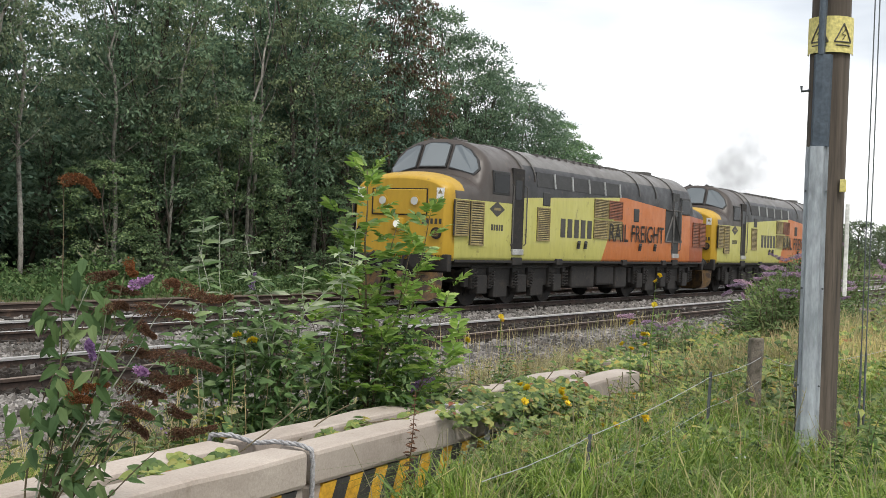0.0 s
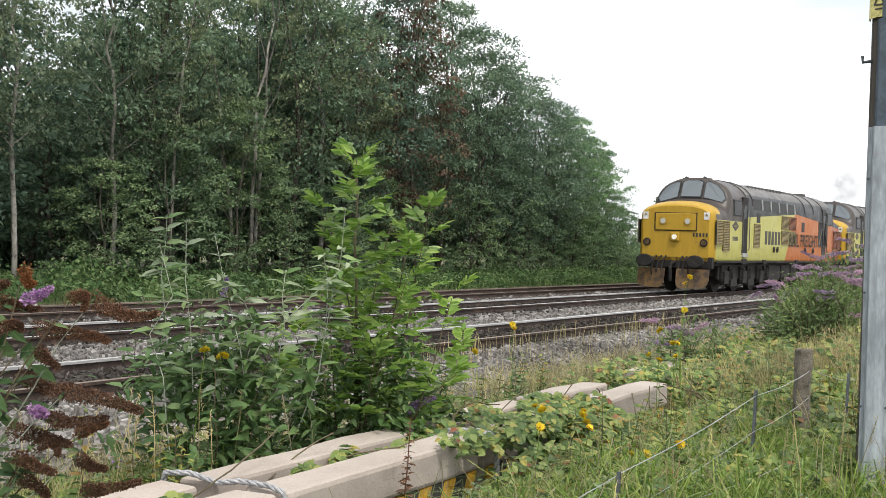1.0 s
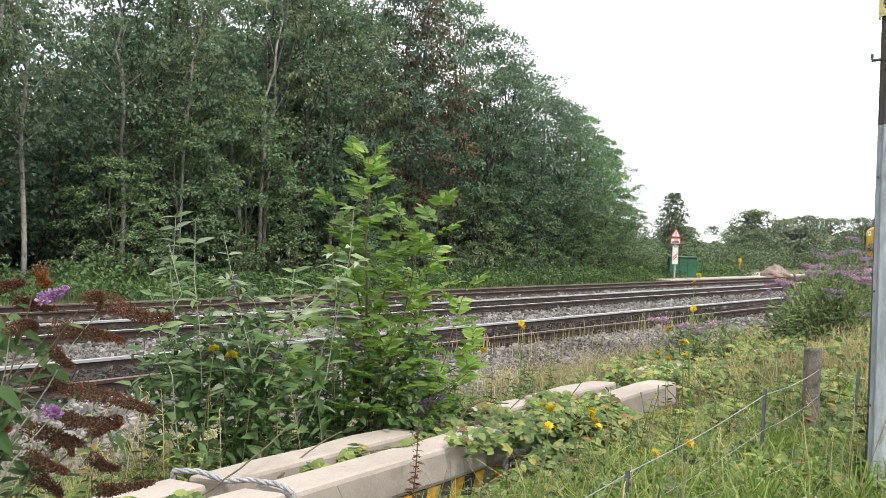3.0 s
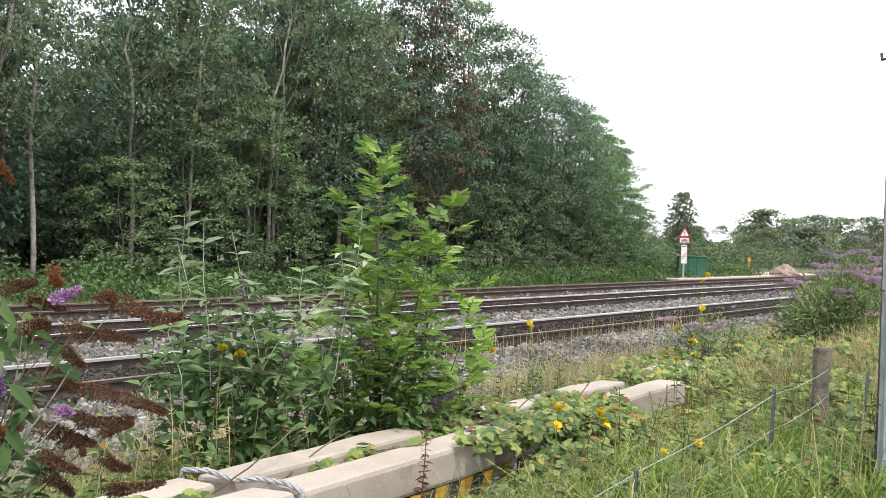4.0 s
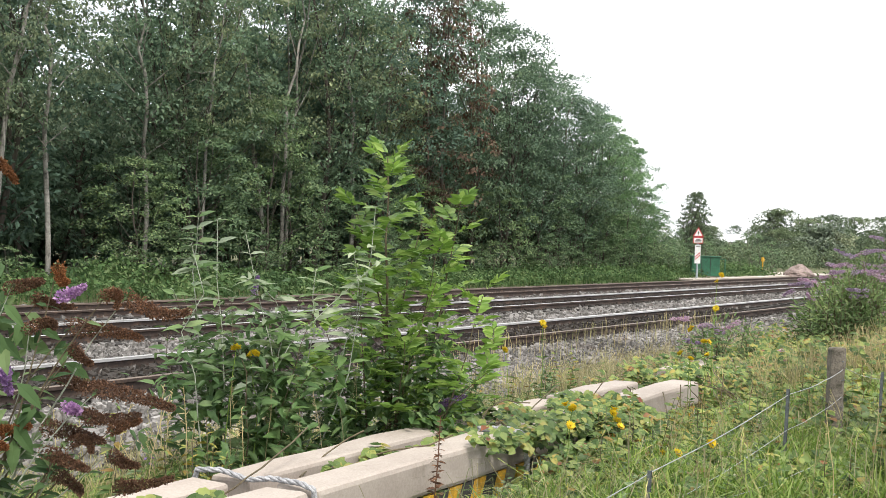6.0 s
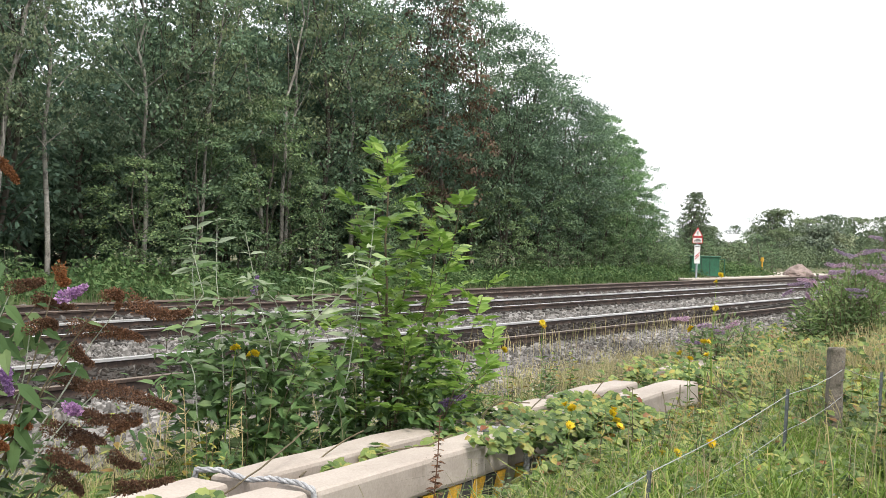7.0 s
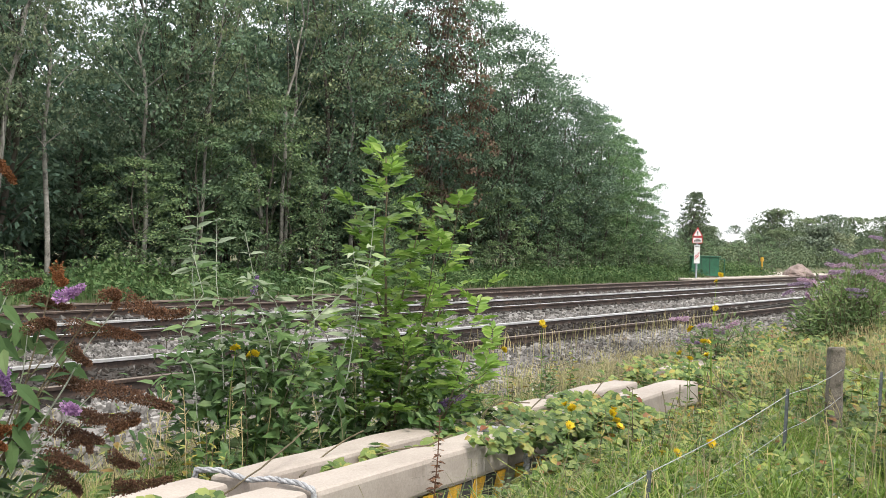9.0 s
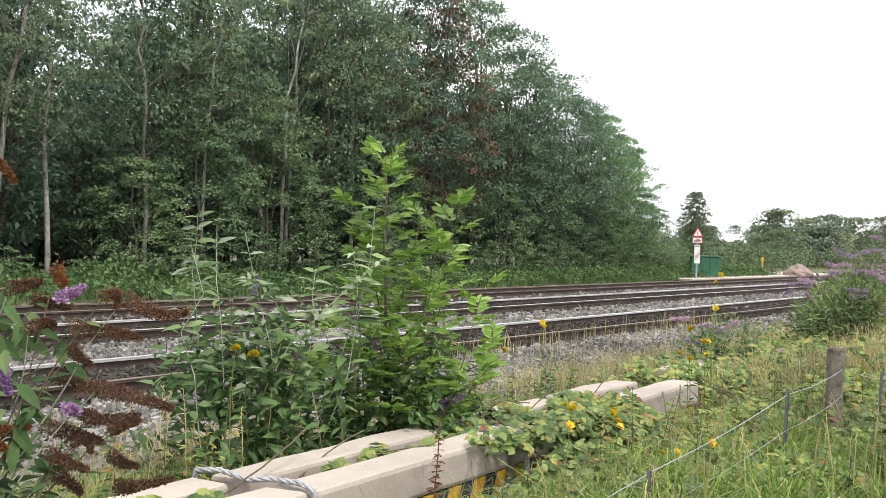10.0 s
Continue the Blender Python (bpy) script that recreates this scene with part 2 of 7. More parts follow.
def tube(bm, pts, radii, sides=8, cap=True):
    """A round tapering rod through the points."""
    pts = [Vector(p) for p in pts]
    if isinstance(radii, (int, float)):
        radii = [radii] * len(pts)
    rings = []
    for i, p in enumerate(pts):
        d = (pts[min(i + 1, len(pts) - 1)] - pts[max(i - 1, 0)]).normalized()
        a = d.cross(Vector((0.31, 0.17, 0.93)))
        if a.length < 1e-3:
            a = d.cross(Vector((1, 0, 0)))
        a.normalize()
        b = d.cross(a)
        rings.append([bm.verts.new(p + (a * math.cos(k * 2 * math.pi / sides) + b * math.sin(k * 2 * math.pi / sides)) * radii[i]) for k in range(sides)])
    for r0, r1 in zip(rings, rings[1:]):
        for k in range(sides):
            bm.faces.new((r0[k], r0[(k + 1) % sides], r1[(k + 1) % sides], r1[k]))
    if cap:
        bm.faces.new(rings[0][::-1])
        bm.faces.new(rings[-1])
    return bm


def empty(name, x=0.0, y=0.0, z=0.0, rz=0.0):
    ob = new(name)
    ob.empty_display_size = 0.2
    ob.matrix_basis = pose(x, y, z, 0, 0, rz)
    return ob


def unit(v):
    return v / np.maximum(np.linalg.norm(v, axis=-1, keepdims=True), 1e-9)


def leaf_arrays(pos, axis, up, length, width, fold=0.25, droop=0.0):
    """Leaves as two folded halves: pos, axis, up are (n, 3); length and width (n,)."""
    n = len(pos)
    axis = unit(axis)
    side = unit(np.cross(axis, up))
    nor = np.cross(side, axis)
    L, Wd = length[:, None], width[:, None]
    base = pos
    tip = pos + axis * L - nor * (L * droop)
    mid = pos + axis * L * 0.45
    left = mid + side * Wd * 0.5 + nor * Wd * fold
    right = mid - side * Wd * 0.5 + nor * Wd * fold
    verts = np.stack([base, left, tip, right], 1).reshape(-1, 3)
    k = np.arange(n)[:, None] * 4
    faces = np.concatenate([k + [0, 2, 1], k + [0, 3, 2]], 0)
    return verts, faces


def fine_leaves(pos, axis, up, length, width, fold=0.25, droop=0.0):
    """Pointed leaves with a midrib and curved edges, for plants seen from near."""
    n = len(pos)
    axis = unit(axis)
    side = unit(np.cross(axis, up))
    nor = np.cross(side, axis)
    L, Wd = length[:, None], width[:, None]

    def at(t, s, h):
        return pos + axis * L * t + side * Wd * s + nor * (Wd * h - L * droop * t * t)

    pts = [at(0, 0, 0), at(0.34, 0, 0), at(0.70, 0, 0), at(1, 0, 0), at(0.30, 0.5, fold), at(0.68, 0.36, fold * 0.8), at(0.30, -0.5, fold), at(0.68, -0.36, fold * 0.8)]
    verts = np.stack(pts, 1).reshape(-1, 3)
    k = np.arange(n)[:, None] * 8
    tris = [[0, 1, 4], [1, 2, 5], [1, 5, 4], [2, 3, 5], [0, 6, 1], [1, 6, 7], [1, 7, 2], [2, 7, 3]]
    return verts, np.concatenate([k + t for t in tris], 0)


def blade_arrays(pos, lean, height, width):
    """Grass blades, two bent pieces each."""
    n = len(pos)
    ang = np.random.uniform(0, 2 * np.pi, n)
    side = np.stack([np.cos(ang), np.sin(ang), np.zeros(n)], 1) * width[:, None] * 0.5
    up = np.array([0, 0, 1]) * height[:, None]
    low = pos + lean * 0.12 + up * 0.42
    mid = pos + lean * 0.45 + up * 0.78
    tip = pos + lean * 1.15 + up * (0.92 - 0.25 * np.minimum(1, np.linalg.norm(lean[:, :2], axis=1, keepdims=True) / height[:, None]))
    verts = np.stack([pos - side * 0.7, pos + side * 0.7, low + side, low - side, mid + side * 0.75, mid - side * 0.75, tip], 1).reshape(-1, 3)
    k = np.arange(n)[:, None] * 7
    return verts, [*map(tuple, (k + [0, 1, 2, 3])), *map(tuple, (k + [3, 2, 4, 5])), *map(tuple, (k + [5, 4, 6]))]


def randn_dirs(n):
    return unit(np.random.normal(size=(n, 3)))


def smoothstep(a, b, x):
    t = np.clip((x - a) / (b - a), 0, 1)
    return t * t * (3 - 2 * t)


def ground_z(x, y):
    """Height of the ground: near bank, dip behind the barrier, ballast bed, wood floor."""
    x, y = np.asarray(x, float), np.asarray(y, float)
    z = -0.12 + 0 * x
    z = z - 0.25 * smoothstep(2.6, 3.9, y)
    z = z + 0.22 * smoothstep(7.2, 8.3, y)
    z = z - 0.05 * np.exp(-((y - 11.6) / 0.7) ** 2) - 0.05 * np.exp(-((y - 15.7) / 0.6) ** 2)
    z = z + 0.12 * smoothstep(19.0, 23.0, y)
    z = z + 0.18 * smoothstep(9.0, 14.0, x) * (1 - smoothstep(3.0, 6.0, y))
    return z


def sprinkle(n, x0, x1, y0, y1):
    x, y = np.random.uniform(x0, x1, n), np.random.uniform(y0, y1, n)
    return np.stack([x, y, ground_z(x, y)], 1)


# ---------------------------------------------------------------- ground and track
def ground():
    xs = np.concatenate([[-900, -300, -100, -40], np.arange(-20, 80, 0.8), [90, 120, 200, 400, 900, 2500]])
    ys = np.concatenate([[-900, -200, -60, -20], np.sort(np.concatenate([np.arange(-8, 26, 0.4), [8.64, 10.46, 12.86, 14.70, 16.5, 18.3]])), [28, 34, 45, 70, 120, 250, 600, 1500]])
    X, Y = np.meshgrid(xs, ys, indexing="ij")
    Z = ground_z(X, Y) + np.random.normal(0, 0.012, X.shape)
    bed = (Y > 7.4) & (Y < 19.2)
    verts = np.stack([X, Y, Z], -1).reshape(-1, 3)
    ny = len(ys)
    faces, mats = [], []
    for i in range(len(xs) - 1):
        for j in range(ny - 1):
            faces.append((i * ny + j, (i + 1) * ny + j, (i + 1) * ny + j + 1, i * ny + j + 1))
            mid = (ys[j] + ys[j + 1]) / 2
            oily = any(-1.08 < mid - yc < 0.75 for yc in (9.715, 13.93, 17.5))
            mats.append(2 if oily else 1 if bed[i, j] and bed[i, j + 1] else 0)
    ob = from_arrays("ground", verts, faces, [M["soil"], M["ballast_bed"], M["oily_bed"]], smooth=True)
    ob.data.polygons.foreach_set("material_index", mats)
    return tagged(ob, "rough grassy lineside ground with a grey ballast bed", "ground", kind="structure")


ground()

RAIL = [(-0.070, -0.16), (-0.070, -0.150), (-0.012, -0.130), (-0.010, -0.050), (-0.035, -0.035), (-0.035, -0.004), (-0.028, 0.0), (0.028, 0.0), (0.035, -0.004), (0.035, -0.035), (0.010, -0.050), (0.012, -0.130), (0.070, -0.150), (0.070, -0.16)]


def rail(name, y, head, label, worn):
    """One running rail with foot, web and a worn head."""
    verts, faces, mats = [], [], []
    xs = [-40.0, 10.0, 60.0, 140.0, 600.0]
    k = len(RAIL)
    for x in xs:
        verts += [(x, y + a, b) for a, b in RAIL]
    for i in range(len(xs) - 1):
        for j in range(k):
            faces.append((i * k + j, i * k + (j + 1) % k, (i + 1) * k + (j + 1) % k, (i + 1) * k + j))
            mats.append(1 if j in worn else 0)
    ob = from_arrays(name, verts, faces, [M["rust"], head])
    ob.data.polygons.foreach_set("material_index", mats)
    return tagged(ob, label, "rail", "running rails", "structure")


TRACKS = (9.715, 13.93, 17.5)
for yc in TRACKS:
    for side, head in ((-0.753, M["dull_head"] if yc != 13.93 else M["railhead"]), (0.753, M["railhead"] if yc < 15 else M["dull_head"])):
        rail("rail", yc + side, head, "rusty steel running rail with a worn bright head", (4, 5, 6, 7) if side > 0 else (5, 6, 7, 8))


def ballast():
    """Loose stones over the bed, joined."""
    ico = bmesh.new()
    bmesh.ops.create_icosphere(ico, subdivisions=1, radius=1.0)
    bv = np.array([v.co for v in ico.verts])
    bf = np.array([[v.index for v in f.verts] for f in ico.faces])
    ico.free()
    cube_v = np.array([(-1, -1, -1), (1, -1, -1), (1, 1, -1), (-1, 1, -1), (-1, -1, 1), (1, -1, 1), (1, 1, 1), (-1, 1, 1)], float) * 0.7
    cube_f = np.array([(0, 1, 5, 4), (1, 2, 6, 5), (2, 3, 7, 6), (3, 0, 4, 7), (4, 5, 6, 7)])

    def scatter(name, pts, size, bv, bf, mat="stone", label="loose grey crushed stone ballast between the rails"):
        n = len(pts)
        s = np.random.uniform(0.6, 1.3, (n, 1, 3)) * size[:, None, None]
        ang = np.random.uniform(0, 6.28, n)
        tip = np.random.normal(0, 0.35, (n, 2))
        v = bv[None] * s + np.random.normal(0, 0.16, (n, len(bv), 3)) * size[:, None, None]
        c, sn = np.cos(ang)[:, None], np.sin(ang)[:, None]
        x, y, z = v[..., 0], v[..., 1], v[..., 2]
        v = np.stack([x * c - y * sn, x * sn + y * c, z + x * tip[:, :1] + y * tip[:, 1:]], -1)
        v += pts[:, None, :]
        f = bf[None] + (np.arange(n) * len(bv))[:, None, None]
        ob = from_arrays(name, v.reshape(-1, 3), f.reshape(-1, bf.shape[1]), M[mat])
        tagged(ob, label, "ballast", kind="stuff")

    near = np.concatenate([sprinkle(9500, 4, 22, 6.8, 8.7), sprinkle(7500, 5, 22, 10.4, 12.9)])
    scatter("ballast_stones", near + [0, 0, 0.010], np.random.uniform(0.019, 0.038, len(near)), cube_v, cube_f)
    inner = np.concatenate([sprinkle(5000, 5, 30, 8.6, 10.5), sprinkle(3500, 8, 40, 12.9, 14.7)])
    scatter("oily_stones", inner + [0, 0, 0.02], np.random.uniform(0.022, 0.045, len(inner)), cube_v, cube_f, "oily_bed", "dark oil-stained ballast between the sleepers")
    far = np.concatenate([sprinkle(4200, 18, 46, 7.2, 8.7), sprinkle(4800, 18, 56, 10.4, 12.9), sprinkle(2400, 10, 56, 14.7, 16.8), sprinkle(1400, 8, 56, 18.3, 19.6)])
    scatter("ballast_stones", far + [0, 0, 0.005], np.random.uniform(0.03, 0.055, len(far)), cube_v, cube_f)


ballast()


def sleepers():
    """Timber sleepers almost level with the ballast; one mesh shared."""
    bm = bmesh.new()
    box(bm, -0.125, 0.125, -1.3, 1.3, -0.26, -0.13, 0.01)
    for yy in (-0.753, 0.753):
        box(bm, -0.09, 0.09, yy - 0.17, yy + 0.17, -0.14, -0.115, 0.008)
    first = None
    for yc in TRACKS:
        n = 60 if yc < 17 else 30
        for i in range(n):
            x = 6 + i * 0.72
            if first is None:
                first = part("sleeper", bm, M["sleeper"])
                tagged(first, "dark oil-stained railway sleeper bedded in ballast", "sleeper", "track sleepers")
                first.matrix_basis = pose(x, yc, 0)
            else:
                copy_thing(first, pose(x, yc, 0, 0, 0, random.uniform(-0.6, 0.6)))


sleepers()


# ---------------------------------------------------------------- locomotive
def livery():
    """Body paint by place on the body: yellow nose, lime and orange sides, black band, roof greyed for the sky's
    reflection.
    """
    m, nt, links, bsdf = nodes_of("locomotive_paint")
    co = nt.new("ShaderNodeTexCoord")
    sep = nt.new("ShaderNodeSeparateXYZ")
    links.new(co.outputs["Object"], sep.inputs[0])
    X, Z = sep.outputs[0], sep.outputs[2]

    def calc(op, a, b):
        n = nt.new("ShaderNodeMath")
        n.operation = op
        for s, v in zip(n.inputs, (a, b)):
            if isinstance(v, (int, float)):
                s.default_value = v
            else:
                links.new(v, s)
        return n.outputs[0]

    yellow, lime, orange, deep = (0.42, 0.262, 0.026), (0.45, 0.43, 0.12), (0.45, 0.14, 0.036), (0.30, 0.075, 0.025)
    black, brown, roof = (0.012, 0.012, 0.014), (0.060, 0.050, 0.045), (0.105, 0.098, 0.092)
    slant = calc("SUBTRACT", X, calc("MULTIPLY", calc("SUBTRACT", Z, 1.02), 0.69))
    col = mixed(nt, links, calc("GREATER_THAN", slant, 8.36), lime, orange)
    col = mixed(nt, links, calc("GREATER_THAN", X, 15.85), col, deep)
    # the black band climbs to the middle and sinks again
    edge = calc("MINIMUM", calc("ADD", 2.44, calc("MULTIPLY", X, 0.05)), calc("SUBTRACT", 3.49, calc("MULTIPLY", X, 0.055)))
    col = mixed(nt, links, calc("GREATER_THAN", Z, edge), col, black)
    cab = calc("MULTIPLY", calc("LESS_THAN", X, 3.4), calc("GREATER_THAN", Z, 2.44))
    col = mixed(nt, links, cab, col, brown)
    # the sky's sheen on the roof top is painted in as lighter grey
    col = mixed(nt, links, calc("GREATER_THAN", Z, 3.42), col, roof)
    cab2 = calc("MULTIPLY", calc("LESS_THAN", X, 3.6), calc("GREATER_THAN", Z, 3.2))
    col = mixed(nt, links, cab2, col, brown)
    nose = calc("MULTIPLY", calc("LESS_THAN", X, 0.24), calc("LESS_THAN", Z, 3.5))
    nose_top = calc("MULTIPLY", calc("LESS_THAN", X, 0.62), calc("GREATER_THAN", Z, 2.62))
    col = mixed(nt, links, calc("MAXIMUM", nose, nose_top), col, yellow)
    v = co.outputs["Object"]
    mp = nt.new("ShaderNodeMapping")
    mp.inputs["Scale"].default_value = (2.2, 2.2, 0.5)
    links.new(v, mp.inputs["Vector"])
    streak = ramp(nt, links, noise_tex(nt, links, mp.outputs[0], 3.0, 6.0, 0.65), [(0.35, (0.72, 0.70, 0.66)), (0.6, (1.03, 1.03, 1.03))])
    col = mixed(nt, links, 0.4, col, streak, "MULTIPLY")
    low = ramp(nt, links, noise_tex(nt, links, v, 5.0, 6.0, 0.7), [(0.60, (0, 0, 0)), (0.72, (0.7, 0.7, 0.7))])
    col = mixed(nt, links, low, col, (0.10, 0.07, 0.045))
    links.new(col, bsdf.inputs["Base Color"])
    gloss = ramp(nt, links, noise_tex(nt, links, v, 2.0, 5.0, 0.7), [(0.3, (0.30, 0.30, 0.30)), (0.7, (0.55, 0.55, 0.55))])
    links.new(gloss, bsdf.inputs["Roughness"])
    bsdf.inputs["Specular IOR Level"].default_value = 0.32
    return m


M["livery"] = livery()
M["under"] = surface("grimy_underframe", (0.007, 0.006, 0.006), (0.018, 0.016, 0.014), (0.036, 0.026, 0.019), coarse=2.5, fine=30.0, rough=0.85, bump=0.4)
M["rubber"] = surface("black_trim", (0.012, 0.012, 0.012), (0.03, 0.03, 0.03), coarse=3, fine=40, rough=0.6)
M["plough"] = surface("rusty_yellow_plough", (0.075, 0.044, 0.02), (0.15, 0.085, 0.022), (0.035, 0.024, 0.018), coarse=2.0, fine=20.0, rough=0.8, stain_at=0.52)
M["louvre"] = surface("dirty_louvre", (0.17, 0.13, 0.055), (0.30, 0.24, 0.10), (0.07, 0.05, 0.03), coarse=3.0, fine=30.0, rough=0.7)
M["louvre_red"] = surface("dull_red_louvre", (0.15, 0.05, 0.025), (0.26, 0.09, 0.04), (0.05, 0.03, 0.02), coarse=3.0, fine=30.0, rough=0.7)
M["grime"] = surface("roof_equipment", (0.055, 0.053, 0.05), (0.13, 0.122, 0.116), coarse=2.0, fine=25.0, rough=0.75)
M["letter"] = surface("dark_lettering_paint", (0.025, 0.023, 0.018), (0.04, 0.036, 0.03), coarse=4.0, fine=40.0, rough=0.5)
M["alu"] = surface("bare_metal", (0.35, 0.35, 0.34), (0.55, 0.55, 0.54), coarse=4.0, fine=50.0, rough=0.45, metal=0.8)
M["white"] = surface("white_paint", (0.62, 0.62, 0.60), (0.80, 0.80, 0.78), coarse=4.0, fine=40.0, rough=0.6)
m_, nt_, ln_, b_ = nodes_of("cab_glass")
b_.inputs["Base Color"].default_value, b_.inputs["Roughness"].default_value = (0.16, 0.18, 0.19, 1), 0.06
b_.inputs["Specular IOR Level"].default_value = 0.9
b_.inputs["Metallic"].default_value = 0.55
M["glass"] = m_
m_, nt_, ln_, b_ = nodes_of("lit_lamp_lens")
b_.inputs["Base Color"].default_value, b_.inputs["Roughness"].default_value = (0.85, 0.83, 0.75, 1), 0.15
b_.inputs["Emission Color"].default_value, b_.inputs["Emission Strength"].default_value = (1, 0.95, 0.82, 1), 0.05
M["lamp"] = m_
m_, nt_, ln_, b_ = nodes_of("dark_cab_glass")
b_.inputs["Base Color"].default_value, b_.inputs["Roughness"].default_value = (0.010, 0.011, 0.012, 1), 0.25
b_.inputs["Specular IOR Level"].default_value = 0.15
M["dark_glass"] = m_
m_, nt_, ln_, b_ = nodes_of("grey_lamp_lens")
b_.inputs["Base Color"].default_value, b_.inputs["Roughness"].default_value = (0.42, 0.42, 0.38, 1), 0.15
M["lens"] = m_

HALF = 1.35
LEN = 17.6


def hull_section(x):
    """Half outline (y >= 0) of the body at x, from the sill up to the crown."""
    x = min(x, LEN - x)                       # both ends alike
    round_in = 0.16 * (1 - min(1.0, x / 0.30)) ** 2     # rounded front corners
    nose_top = 2.86 + 0.20 * min(1.0, x / 0.5) ** 0.5
    t = min(1.0, max(0.0, (x - 1.30) / 0.42))
    crown = nose_top + (3.90 - nose_top) * t
    w = HALF - 0.05 * (1 - min(1, x / 1.5)) - round_in
    shoulder = 2.52 + (3.02 - 2.52) * t
    pts = [(w - 0.03, 1.06), (w, 1.16), (w, 1.7), (w, 2.2), (w, shoulder - 0.25), (w - 0.01, shoulder)]
    n = 9
    for i in range(1, n + 1):
        a = i / n * math.pi / 2
        pts.append(((w - 0.01) * math.cos(a) ** 0.92, shoulder + (crown - shoulder) * math.sin(a) ** (0.95 if t > 0.5 else 0.8)))
    return pts


def loco_hull(parent):
    xs = [0, 0.03, 0.08, 0.15, 0.24, 0.3, 0.4, 0.62, 0.9, 1.2, 1.3, 1.4, 1.5, 1.6, 1.72, 1.9, 2.4, 3.0, 3.4]
    mid = list(np.linspace(4.2, LEN - 4.2, 13))
    xs = xs + mid + [LEN - x for x in reversed(xs)]
    bm = bmesh.new()
    rings = []
    for x in xs:
        h = hull_section(x)
        ring = [bm.verts.new((x, -a, b)) for a, b in h] + [bm.verts.new((x, a, b)) for a, b in reversed(h[:-1])]
        rings.append(ring)
    for r0, r1 in zip(rings, rings[1:]):
        for k in range(len(r0) - 1):
            bm.faces.new((r0[k], r0[k + 1], r1[k + 1], r1[k]))
        bm.faces.new((r0[-1], r0[0], r1[0], r1[-1]))
    bm.faces.new(rings[0])
    bm.faces.new(rings[-1])
    ob = part("body", bm, M["livery"], parent, "lime and orange painted body with a yellow nose", True)
    for p in ob.data.polygons:
        if abs(p.normal.x) > 0.99:
            p.use_smooth = False
    return ob


def plate(parent, name, material, x0, x1, z0, z1, side=-1, proud=0.012, thick=0.03, bevel=0.0, label=""):
    """A flat fitting on a body side (side -1 is the viewer's)."""
    bm = bmesh.new()
    y0, y1 = sorted((side * (HALF - thick), side * (HALF + proud)))
    box(bm, x0, x1, y0, y1, z0, z1, bevel)
    return part(name, bm, material, parent, label)


def louvre_panel(parent, x0, x1, z0, z1, side, material, n=14):
    fr = plate(parent, "grille", M["rubber"], x0, x1, z0, z1, side, 0.006, label="slatted air intake grille")
    bm = bmesh.new()
    for i in range(n):
        z = z0 + (i + 0.5) * (z1 - z0) / n
        d = (z1 - z0) / n
        yy = side * (HALF + 0.012)
        box(bm, x0 + 0.03, x1 - 0.03, yy - 0.012, yy + 0.012, z - d * 0.3, z + d * 0.3, 0, Matrix.Translation((0, yy, z)) @ Matrix.Rotation(side * 0.5, 4, "X") @ Matrix.Translation((0, -yy, -z)))
    for xx in (x0, x1 - 0.03):
        box(bm, xx, xx + 0.03, side * (HALF + 0.02) - 0.01, side * (HALF + 0.02) + 0.01, z0, z1)
    for zz in (z0, z1 - 0.03):
        box(bm, x0, x1, side * (HALF + 0.02) - 0.01, side * (HALF + 0.02) + 0.01, zz, zz + 0.03)
    part("louvres", bm, material, fr)
    return fr


def screen_pane(parent, pts, name="windscreen"):
    """A front pane with a rubber surround; pts (y, z) on the raked cab front."""
    def onto(y, z, out):
        return Vector((1.30 + (z - 3.06) / (3.90 - 3.06) * 0.42 - out + 0.20 * (abs(y) / 1.3) ** 2, y, z))
    bm = bmesh.new()
    c = Vector((sum(p[0] for p in pts) / len(pts), sum(p[1] for p in pts) / len(pts)))
    rim = [(c[0] + (y - c[0]) * 1.10, c[1] + (z - c[1]) * 1.10) for y, z in pts]
    a = [bm.verts.new(onto(y, z, 0.05)) for y, z in rim]
    b = [bm.verts.new(onto(y, z, -0.14)) for y, z in rim]
    bm.faces.new(a)
    for i in range(len(a)):
        bm.faces.new((a[i], a[(i + 1) % len(a)], b[(i + 1) % len(a)], b[i]))
    fr = part("window_frame", bm, M["rubber"], parent)
    bm = bmesh.new()
    a = [bm.verts.new(onto(y, z, 0.062)) for y, z in pts]
    b = [bm.verts.new(onto(y, z, 0.02)) for y, z in pts]
    bm.faces.new(a)
    for i in range(len(a)):
        bm.faces.new((a[i], a[(i + 1) % len(a)], b[(i + 1) % len(a)], b[i]))
    part(name, bm, M["glass"], fr, "grey reflecting cab window")


def disc(bm, x, y, z, r, depth, sides=20):
    tube(bm, [(x, y, z), (x - depth, y, z)], r, sides)


def text_mesh(body, size, extrude=0.004):
    cu = bpy.data.curves.new("lettering", "FONT")
    cu.body, cu.size, cu.extrude = body, size, extrude
    cu.offset = 0.008
    tmp = bpy.data.objects.new("lettering", cu)
    scene.collection.objects.link(tmp)
    dg = bpy.context.evaluated_depsgraph_get()
    me = bpy.data.meshes.new_from_object(tmp.evaluated_get(dg))
    bpy.data.objects.remove(tmp)
    return me


